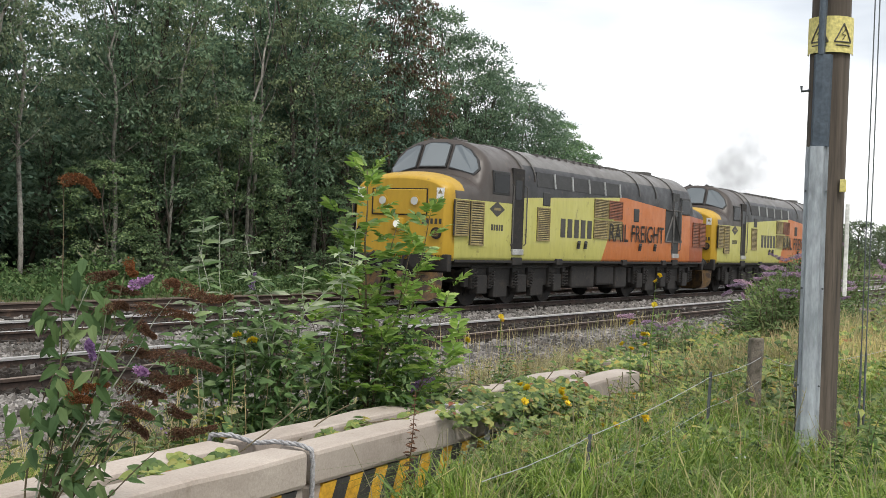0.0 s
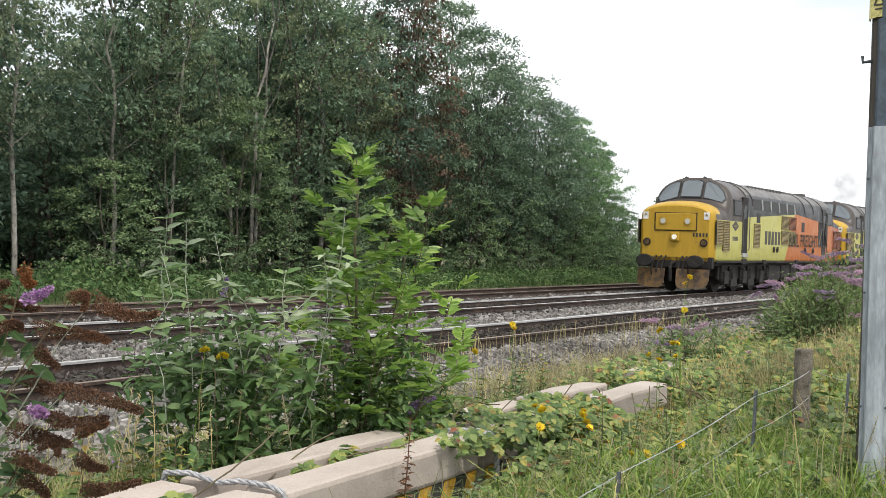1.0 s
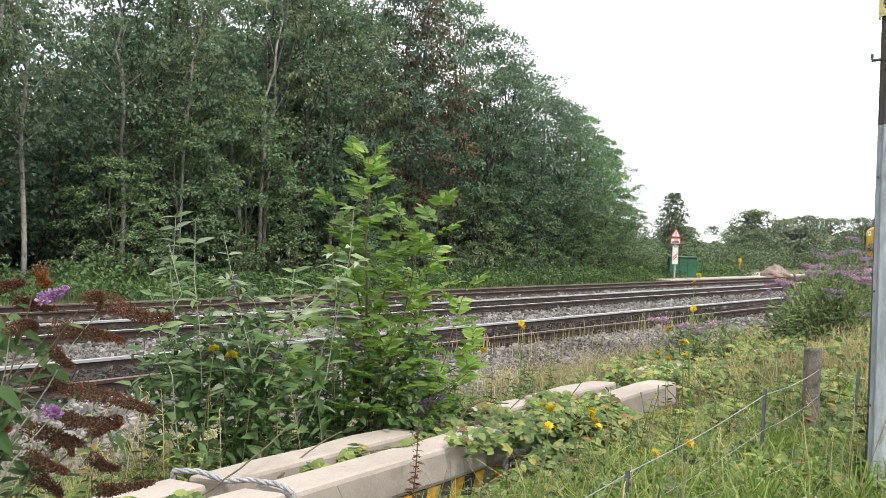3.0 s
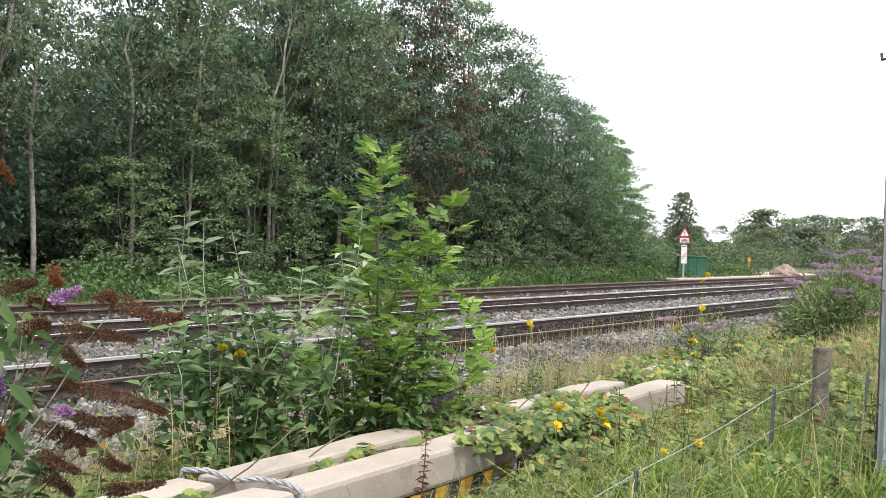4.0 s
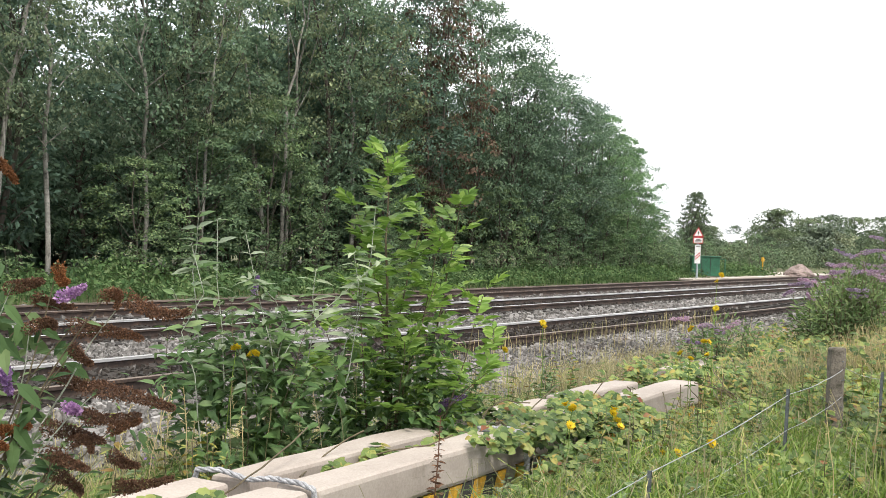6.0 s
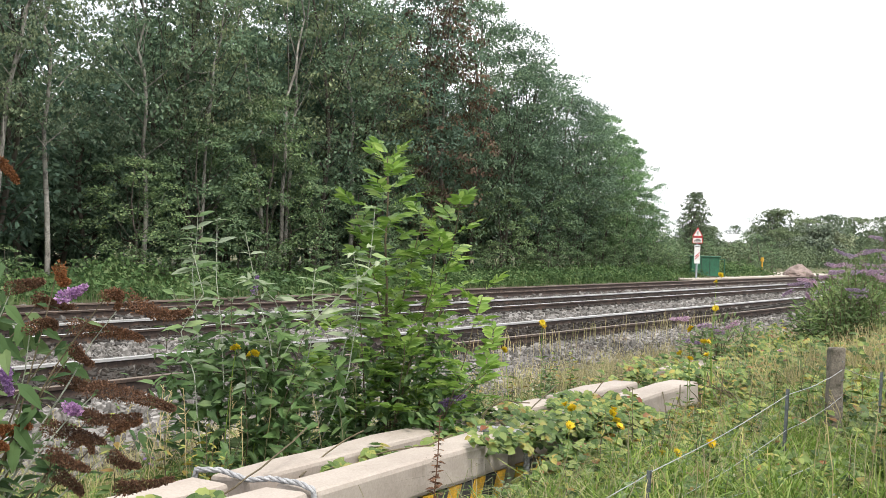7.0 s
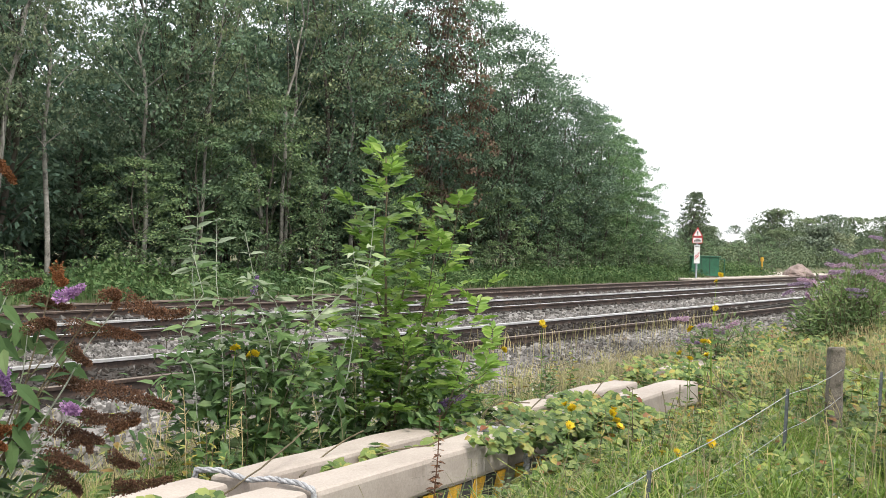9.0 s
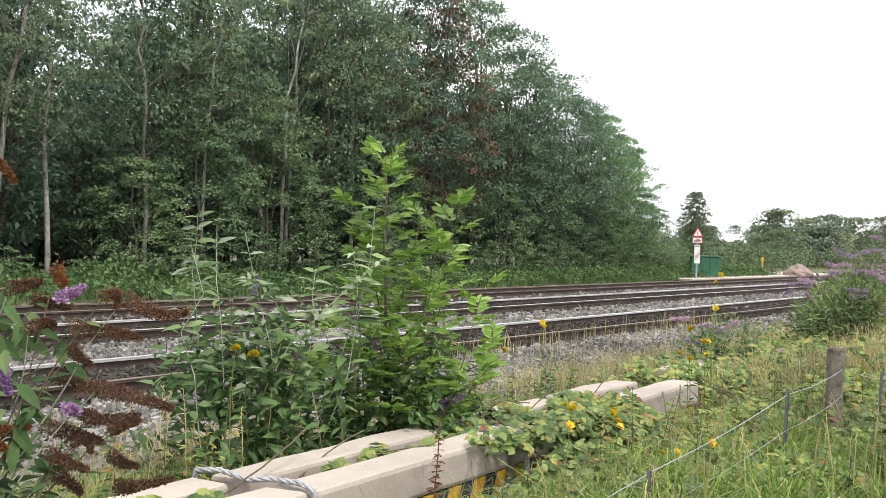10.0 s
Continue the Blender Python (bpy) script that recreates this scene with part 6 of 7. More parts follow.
def brambles():
    np.random.seed(31)
    random.seed(31)
    # over the barrier and to its right
    cen, rad = [], []
    for i in range(78):
        x = random.uniform(6.55, 9.3)
        cen.append((x, random.uniform(3.25, 3.72), random.uniform(-0.34, 0.10)))
        rad.append((0.24, 0.16, 0.15))
    for i in range(48):
        cen.append((random.uniform(6.5, 9.2), random.uniform(2.8, 3.3), random.uniform(-0.26, 0.04)))
        rad.append((0.2, 0.16, 0.14))
    for i in range(30):
        x = random.uniform(6.5, 8.9)
        cen.append((x, random.uniform(3.6, 3.85), random.uniform(0.12, 0.26)))
        rad.append((0.2, 0.12, 0.08))
    for i in range(26):
        x = random.uniform(7.0, 9.0)
        cen.append((x, random.uniform(3.85, 4.3), random.uniform(0.18, 0.27)))
        rad.append((0.22, 0.16, 0.06))
    for i in range(16):
        cen.append((random.uniform(9.0, 11.2), random.uniform(3.5, 3.85), random.uniform(-0.3, -0.02)))
        rad.append((0.22, 0.14, 0.12))
    for i in range(60):
        cen.append((random.uniform(11.1, 14.8), random.uniform(3.9, 4.6), random.uniform(0.0, 0.22)) if i < 36 else (random.uniform(11.2, 12.8), random.uniform(4.3, 5.2), random.uniform(0.0, 0.20)))
        rad.append((0.26, 0.2, 0.10))
    bramble("bramble_patch", cen, rad, 15, 0.064, "green bramble trailing over the concrete barrier", "leaf_bramble_green")
    cen, rad = [], []
    for i in range(330):
        x = random.uniform(8.6, 19)
        y = random.uniform(2.2, 7.0) if x > 11 else random.uniform(1.6, 5.2)
        if y > 4.7 and x < 13.2 + (y - 4.7) * 3.2:
            continue
        if y > 3.6 and random.random() < 0.35:
            continue
        if x < 11.2 and 3.7 < y < 4.6:
            continue
        cen.append((x, y, float(ground_z(x, y)) + random.uniform(0.06, 0.34) + (0.16 if x > 12.0 else 0)))
        rad.append((0.42, 0.38, 0.2 + 0.02 * max(0, x - 11)))
    bramble("bramble_patch", cen, rad, 34, 0.068, "spreading bramble with yellowing leaves in the grass")
    cen, rad = [], []
    for i in range(90):
        x, y = random.uniform(6.0, 10.5), random.uniform(1.6, 3.5)
        cen.append((x, y, float(ground_z(x, y)) + random.uniform(0.06, 0.26)))
        rad.append((0.2, 0.2, 0.1))
    bramble("bramble_patch", cen, rad, 20, 0.062, "scattered bramble leaves low in the grass", "leaf_bramble_green")
    # round the foot of the pole and behind it
    cen, rad = [], []
    for i in range(95):
        x, y = random.uniform(7.2, 13.5), random.uniform(-0.6, 2.2)
        cen.append((x, y, float(ground_z(x, y)) + random.uniform(0.05, 0.32)))
        rad.append((0.3, 0.3, 0.15))
    bramble("bramble_patch", cen, rad, 26, 0.066, "green bramble and weeds round the pole", "leaf_bramble_green")
    # leaves creeping in the channel of the barrier
    cen, rad = [], []
    for i in range(17):
        x = random.uniform(3.6, 7.2)
        cen.append((x, 4.06 + (x - 4.0) * 0.045 + random.uniform(-0.10, 0.08), 0.17))
        rad.append((0.11, 0.08, 0.05))
    bramble("bramble_trail", cen, rad, 9, 0.080, "bramble leaves creeping along the barrier top", "leaf_bramble_green")
    for k in range(24):
        bm = bmesh.new()
        x = 4.6 + k * 0.62
        pts = bent_line((x, 4.2, 0.14), (x + random.uniform(0.4, 0.9), 4.1 + random.uniform(-0.2, 0.3), 0.24 + random.uniform(0, 0.15)), 0.08, 7)
        if k > 7:
            x = random.uniform(6.5, 10.8)
            pts = bent_line((x, random.uniform(3.2, 3.5), -0.25), (x + random.uniform(-0.7, 0.7), random.uniform(3.3, 4.2), random.uniform(0.15, 0.36)), 0.10, 7)
        tube(bm, pts, 0.005, 5)
        ob = part("bramble_stem", bm, M["twig"])
        tagged(ob, "arching reddish bramble stem over the barrier", "bramble stem", "bramble stems")


brambles()


# ---------------------------------------------------------------- plants with their own shape
U = -57.6       # plants face the viewer: local x runs to the right of the view


def pinnate(V, F, off, p, axis, up, length, leaf, pairs=4):
    """A compound leaf: paired leaflets along a midrib and one at its tip."""
    axis = axis / np.linalg.norm(axis)
    side = np.cross(axis, up)
    side /= max(np.linalg.norm(side), 1e-6)
    nor = np.cross(side, axis)
    P, A, N, L = [], [], [], []
    for i in range(pairs):
        t = 0.3 + 0.6 * i / (pairs - 1)
        q = p + axis * length * t - np.array([0, 0, 1]) * length * 0.25 * t * t
        for s in (-1, 1):
            P.append(q)
            A.append(axis * 0.55 + side * s + nor * random.uniform(-0.2, 0.25) - np.array([0, 0, 0.12]))
            N.append(nor + np.random.normal(0, 0.34, 3) + [0, -0.3, 0])
            L.append(leaf * random.uniform(0.8, 1.15) * (0.75 + 0.5 * math.sin(math.pi * (t - 0.2))))
    P.append(p + axis * length * 0.95 - np.array([0, 0, 1]) * length * 0.22)
    A.append(axis - np.array([0, 0, 0.35]))
    N.append(nor)
    L.append(leaf * 1.15)
    L = np.array(L)
    v, f = fine_leaves(np.array(P), np.array(A), np.array(N), L, L * 0.40, 0.12, 0.15)
    V.append(v)
    F.append(f + off)
    return off + len(v)


def lance_shoot(V, F, off, line, count, leaf, spread=1.0, start=0.25, taper=0.6):
    """Opposite pairs of long narrow leaves along a shoot."""
    P, A, N, L = [], [], [], []
    m = len(line) - 1
    for i in range(count):
        t = start + (1 - start) * i / (count - 1)
        k = min(m - 1, int(t * m))
        p = line[k] + (line[k + 1] - line[k]) * (t * m - k)
        a = (i % 2) * 1.57 + random.uniform(-0.3, 0.3)
        small = 1.0 - taper * max(0.0, t - 0.6) / 0.4
        for s in (0, math.pi):
            P.append(p)
            A.append((math.cos(a + s) * spread, math.sin(a + s) * spread, random.uniform(-0.1, 0.7)))
            N.append((random.uniform(-0.7, 0.7), random.uniform(-1.1, 0.35), 0.85))
            L.append(leaf * small * random.uniform(0.75, 1.2))
    L = np.array(L)
    v, f = fine_leaves(np.array(P), np.array(A), np.array(N), L, L * 0.32, 0.12, 0.35)
    V.append(v)
    F.append(f + off)
    return off + len(v)


def ash_sapling():
    np.random.seed(41)
    random.seed(41)
    x, y = 7.02, 4.85
    g = float(ground_z(x, y))
    root = empty("ash_sapling", x, y, g, U)
    tagged(root, "bright green young ash sapling behind the barrier", "sapling")
    stems = [((0, 0, 0), (-0.08, 0.0, 2.42), 36, 0.017), ((0.06, 0.05, 0), (0.44, 0.0, 2.08), 17, 0.012), ((-0.05, 0.05, 0), (0.16, 0.15, 1.98), 15, 0.012), ((-0.05, 0, 0), (-0.30, 0.1, 2.02), 13, 0.011),
             ((0.1, -0.05, 0), (0.62, -0.1, 1.45), 14, 0.010), ((0, -0.1, 0), (0.28, -0.25, 1.55), 14, 0.010), ((-0.1, -0.1, 0), (-0.22, -0.25, 1.5), 14, 0.010), ((0.1, 0.1, 0), (0.72, 0.2, 1.1), 12, 0.009), ((-0.1, 0.1, 0), (-0.5, 0.1, 1.2), 12, 0.009),
             ((0, 0, 0.6), (0.30, -0.1, 1.85), 13, 0.009), ((0, 0, 0.6), (-0.22, -0.1, 1.80), 13, 0.009), ((0.1, 0, 0.2), (0.66, -0.2, 0.95), 12, 0.009), ((-0.1, 0, 0.2), (-0.55, -0.2, 0.9), 12, 0.009), ((0, 0, 0.2), (0.1, -0.4, 1.15), 14, 0.009)]
    V, F, off = [], [], 0
    for p0, p1, leaves, r in stems:
        line = bent_line(p0, p1, 0.05, 9)
        bm = bmesh.new()
        tube(bm, line, [r * (1 - 0.75 * i / 8) for i in range(9)], 6)
        part("stem", bm, M["twig"], root)
        for i in range(leaves):
            t = 0.30 + 0.70 * (i / (leaves - 1)) ** 0.9
            k = min(7, int(t * 8))
            p = line[k] + (line[k + 1] - line[k]) * (t * 8 - k)
            a = i * 2.4 + random.uniform(-0.3, 0.3)
            rise = 0.70 + 0.9 * max(0, t - 0.8) / 0.2
            ax = np.array([math.cos(a), math.sin(a), rise])
            ln = random.uniform(0.22, 0.34) * (1.0 - 0.35 * max(0, t - 0.75) / 0.25)
            off = pinnate(V, F, off, p, ax, np.array([0, 0, 1.0]), ln * 1.08, 0.088, 5)
    from_arrays("leaves", np.concatenate(V), np.concatenate(F), M["leaf_ash"], root, "bright green pinnate leaves")
    # the dense skirt of broader leaves round its foot
    V, F, off = [], [], 0
    for i in range(32):
        a, rr = random.uniform(0, 6.28), random.uniform(0.25, 0.8)
        line = bent_line((math.cos(a) * 0.15, math.sin(a) * 0.15, 0.05), (math.cos(a) * rr, math.sin(a) * rr * 0.7, random.uniform(0.5, 1.35)), 0.06, 6)
        off = lance_shoot(V, F, off, line, 10, 0.13, start=0.2)
    from_arrays("long_leaves", np.concatenate(V), np.concatenate(F), M["leaf_shrub"], root, "long narrow dark green leaves")
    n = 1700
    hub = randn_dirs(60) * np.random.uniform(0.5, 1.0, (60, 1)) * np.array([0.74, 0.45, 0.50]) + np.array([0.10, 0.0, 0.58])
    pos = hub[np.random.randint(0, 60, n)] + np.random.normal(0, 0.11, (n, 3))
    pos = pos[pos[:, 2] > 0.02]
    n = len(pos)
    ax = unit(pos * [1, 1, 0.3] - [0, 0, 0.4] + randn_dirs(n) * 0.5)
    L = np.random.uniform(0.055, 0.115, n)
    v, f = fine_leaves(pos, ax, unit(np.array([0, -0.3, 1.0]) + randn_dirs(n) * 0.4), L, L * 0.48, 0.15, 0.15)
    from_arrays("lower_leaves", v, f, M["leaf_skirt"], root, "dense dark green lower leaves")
    return root


SAPLING = ash_sapling()


def flower_spike(parent, p0, p1, r, material, label, n=170, size=0.011):
    """A tapering panicle of small florets round a curved axis."""
    line = bent_line(p0, p1, 0.015, 8)
    t = np.random.uniform(0, 1, n)
    k = np.minimum(6, (t * 7).astype(int))
    c = line[k] + (line[k + 1] - line[k]) * (t * 7 - k)[:, None]
    d = randn_dirs(n)
    lump = 0.86 + 0.2 * np.sin(t * 46.0 + r * 900)
    rad = r * (1.05 - 0.75 * t) * np.random.uniform(0.62, 1.0, n) * lump
    pos = c + d * rad[:, None] * 0.85
    L = np.random.uniform(0.7, 1.3, n) * size
    v, f = leaf_arrays(pos, d, randn_dirs(n), L, L * 0.9, 0.2)
    return from_arrays("flower_spike", v, f, material, parent, label)


def buddleia_pale():
    np.random.seed(51)
    random.seed(51)
    x, y = 6.05, 5.35
    root = empty("buddleia_bush", x, y, float(ground_z(x, y)), U)
    tagged(root, "grey-green buddleia bush with pale upright shoots", "bush")
    V, F, off = [], [], 0
    lines = []
    tops = [(-0.30, 1.93), (-0.20, 1.90), (-0.26, 1.72), (0.03, 1.88), (0.02, 1.55), (0.20, 1.60), (0.40, 1.75), (0.54, 2.02), (0.60, 1.70), (-0.42, 1.45), (-0.1, 1.42), (0.3, 1.4), (0.48, 1.35), (-0.55, 1.2), (0.15, 1.2), (-0.3, 1.15), (0.42, 1.05), (-0.48, 0.85), (0.0, 0.95), (0.25, 0.85)]
    for u, z in tops:
        w = random.uniform(-0.3, 0.3)
        line = bent_line((u * (0.25 if z < 1.5 else 0.55), w * 0.3, 0.0), (u + random.uniform(-0.08, 0.08) + (0.16 if z > 1.5 and u > 0.1 else 0.0), w, z), 0.19, 8)
        if z > 1.5:
            line[:, 0] += np.linspace(0, 1, 8) ** 2.5 * (0.16 if u > 0.1 else random.uniform(-0.10, 0.06))
        lines.append(line)
        bm = bmesh.new()
        tube(bm, line, [0.0055 * (1 - 0.6 * i / 7) for i in range(8)], 5)
        part("shoot", bm, M["pale_stem"] if z > 1.5 else M["twig"], root)
        off = lance_shoot(V, F, off, line, 13, 0.175, start=0.2, taper=0.4)
    from_arrays("leaves", np.concatenate(V), np.concatenate(F), M["leaf_shrub"], root)
    V, F, off = [], [], 0
    for line in lines[:11]:
        off = lance_shoot(V, F, off, line[4:], 8, 0.14, start=0.1, taper=0.2)
    from_arrays("young_leaves", np.concatenate(V), np.concatenate(F), M["leaf_pale"], root, "pale downy young leaves")
    n = 900
    hub = randn_dirs(60) * np.random.uniform(0.3, 1.0, (60, 1)) * np.array([0.66, 0.4, 0.62]) + np.array([0.02, 0, 0.74])
    d = randn_dirs(n)
    pos = hub[np.random.randint(0, 60, n)] + np.random.normal(0, 0.10, (n, 3))
    L = np.random.uniform(0.07, 0.16, n)
    v, f = fine_leaves(pos, unit(d * [1, 1, 0.4] + randn_dirs(n) * 0.6), unit(np.array([0, -0.3, 1.0]) + randn_dirs(n) * 0.5), L, L * 0.36, 0.15, 0.3)
    from_arrays("lower_leaves", v, f, M["leaf_skirt"], root)
    flower_spike(root, (0.04, 0.0, 1.44), (0.06, 0, 1.56), 0.028, M["purple_petal"], "small purple flower spike", 240)


buddleia_pale()


def buddleia_brown():
    """The near bush with spent brown flower spikes."""
    np.random.seed(61)
    random.seed(61)
    x, y = 2.72, 3.45
    g = float(ground_z(x, y)) - 0.07
    root = empty("spent_buddleia", x, y, g, U)
    tagged(root, "buddleia bush with spent brown flower spikes", "bush")
    spikes = [(0.37, 1.62, 0.59, 1.58), (0.3, 1.62, 0.35, 1.58), (0.18, 1.51, 0.43, 1.48), (-0.04, 1.64, 0.08, 1.67), (0.13, 1.72, 0.17, 1.67), (0.04, 1.6, 0.17, 1.58), (0.04, 1.5, 0.14, 1.51), (0.2, 1.44, 0.27, 1.39),
              (0.1, 1.34, 0.28, 1.31), (0.29, 1.32, 0.57, 1.26), (0.27, 1.22, 0.45, 1.23), (-0.09, 1.17, 0.08, 1.18), (0.13, 1.17, 0.33, 1.13), (0.32, 1.15, 0.42, 1.19), (-0.08, 1.12, 0.02, 1.11), (0.21, 1.12, 0.29, 1.1),
              (0.14, 1.09, 0.28, 1.04), (0.15, 1.02, 0.25, 0.95), (0.33, 1.07, 0.43, 1.04), (0.34, 0.94, 0.53, 0.98), (-0.15, 2.06, 0.01, 2.0)]
    V, F, off = [], [], 0
    for i, (u0, z0, u1, z1) in enumerate(spikes):
        w = random.uniform(-0.12, 0.12)
        bm = bmesh.new()
        bow = bent_line((-0.30, w * 0.4, 0.25), (u0, w, z0), 0.05, 8)
        bow[:, 2] += np.sin(np.linspace(0, np.pi, 8)) * 0.10
        tube(bm, bow, [0.006 * (1 - 0.7 * k / 7) for k in range(8)], 5)
        part("shoot", bm, M["pale_stem"] if i % 3 == 0 else M["twig"], root)
        off = lance_shoot(V, F, off, bow, 6, 0.10, start=0.45)
        ln = math.hypot(u1 - u0, z1 - z0)
        tone = M["rust_floret"] if i in (4, 11, 14, 20) else M["brown_floret"]
        flower_spike(root, (u0, w, z0), (u1, w - 0.02, z1), 0.024 + 0.02 * min(1.0, ln / 0.25), tone, "spent rust-brown flower spike", int(1000 + 6000 * ln), 0.0066)
    from_arrays("leaves", np.concatenate(V), np.concatenate(F), M["leaf_dark"], root)
    n = 170
    hub = np.random.uniform(0, 1, (22, 3)) * [0.36, 0.3, 0.9] + [-0.26, -0.15, 0.72]
    pos = hub[np.random.randint(0, 22, n)] + np.random.normal(0, 0.06, (n, 3))
    L = np.random.uniform(0.06, 0.13, n)
    v, f = fine_leaves(pos, unit(randn_dirs(n) * [1, 1, 0.5] + [0.2, -0.1, -0.7]), unit(np.array([0, -0.9, 0.6]) + randn_dirs(n) * 0.4), L, L * 0.42, 0.12, 0.25)
    from_arrays("broad_leaves", v, f, M["leaf_dark"], root)
    for u, z, du, dz in ((0.18, 1.62, 0.08, 0.035), (0.0, 1.36, 0.02, -0.07), (0.21, 1.25, 0.04, -0.01)):
        flower_spike(root, (u, -0.10, z), (u + du, -0.10, z + dz), 0.026, M["purple_petal"], "purple flower spike", 420)
    return root


SPENT_BUSH = buddleia_brown()


def buddleia_purple():
    """Large flowering bush farther along the fence."""
    np.random.seed(71)
    random.seed(71)
    for x, y, s, label in ((17.3, 4.0, 1.12, "large buddleia bush with purple flower spikes"), (19.0, 3.9, 1.32, "large buddleia bush with purple flower spikes"), (16.0, 3.8, 1.01, "low broad buddleia bush with purple flower spikes"), (13.9, 4.8, 0.72, "low sparse buddleia with arching purple flower spikes")):
        root = empty("flowering_buddleia", x, y, float(ground_z(x, y)), U)
        tagged(root, label, "bush", "flowering buddleia bushes")
        V, F, off = [], [], 0
        ends = []
        for i in range(95 if s > 1 else 30):
            a = random.uniform(0, 6.28)
            rr = random.uniform(0.1, 0.95) * s * (1.0 if s > 1 else 1.4)
            top = (math.cos(a) * rr, math.sin(a) * rr * 0.8, s * max(0.5, 1.50 - 0.62 * (rr / s) ** 2) * random.uniform(0.75, 1.05))
            line = bent_line((top[0] * 0.3, top[1] * 0.3, 0), top, 0.13, 7)
            bm = bmesh.new()
            tube(bm, line, [0.010 * (1 - 0.75 * k / 6) for k in range(7)], 5)
            part("branch", bm, M["twig"], root)
            off = lance_shoot(V, F, off, line, 15, 0.115, start=0.2)
            ends.append((line[-1], line[-1] - line[-2]))
        from_arrays("leaves", np.concatenate(V), np.concatenate(F), M["leaf_flowering"], root)
        n = 3400 if s > 1 else 420
        d = randn_dirs(n) * np.random.uniform(0.5, 1, (n, 1))
        pos = d * np.array([0.85, 0.7, 0.75]) * s + np.array([0, 0, 0.62 * s])
        L = np.random.uniform(0.06, 0.11, n)
        v, f = fine_leaves(pos, unit(d + randn_dirs(n) * 0.6), unit(d + [0, 0, 0.6]), L, L * 0.34, 0.12, 0.25)
        from_arrays("side_leaves", v, f, M["leaf_flowering"], root)
        for e, d in ends[:30 if s > 1.05 else 22 if s > 1 else 7]:
            d = unit(d + np.random.normal(0, 0.12, 3) + np.array([0.02, 0, -0.05]))
            flower_spike(root, e, e + d * random.uniform(0.06, 0.12) + np.array([random.choice((-1, 1)) * random.uniform(0.12, 0.26), 0, random.uniform(-0.10, 0.03)]), 0.031, M["lilac_petal"], "lilac flower spike", 300, 0.0175)


buddleia_purple()


# ---------------------------------------------------------------- wild flowers and stalks
def ragwort(name, x, y, h, heads, mat, label, r=0.02):
    g = float(ground_z(x, y))
    root = empty(name, x, y, g, random.uniform(0, 360))
    tagged(root, label, "wild flower", "wild flowers")
    line = bent_line((0, 0, 0), (random.uniform(-0.08, 0.08), random.uniform(-0.08, 0.08), h), 0.04, 7)
    bm = bmesh.new()
    tube(bm, line, [0.0045 * (1 - 0.5 * i / 6) for i in range(7)], 5)
    part("stalk", bm, M["grass"], root)
    V, F, off = [], [], 0
    off = lance_shoot(V, F, off, line, 8, 0.08, start=0.1)
    from_arrays("leaves", V[0], F[0], M["weed"], root)
    for i in range(heads):
        c = line[-1] + (np.random.normal(0, 0.045, 3) * [1, 1, 0.6] if i else 0)
        n = 26
        a = np.arange(n) * 2 * np.pi / n
        ax = np.stack([np.cos(a), np.sin(a), np.where(np.arange(n) % 2, 0.15, 0.7)], 1)
        tilt = np.array(Euler((random.uniform(0.2, 1.1), random.uniform(-0.5, 0.5), random.uniform(0, 6))).to_matrix())
        ax = ax @ tilt.T
        L = np.full(n, r) * np.random.uniform(0.85, 1.1, n)
        v, f = leaf_arrays(np.repeat(c[None], n, 0), ax, np.repeat((tilt @ np.array([0, 0, 1]))[None], n, 0), L, L * 0.55, 0.05)
        v2, f2 = leaf_arrays(np.repeat(c[None], 24, 0), randn_dirs(24), randn_dirs(24), np.full(24, r * 0.3), np.full(24, r * 0.3))
        from_arrays("flower_head", np.concatenate([v, v2]), np.concatenate([f, f2 + len(v)]), mat, root)


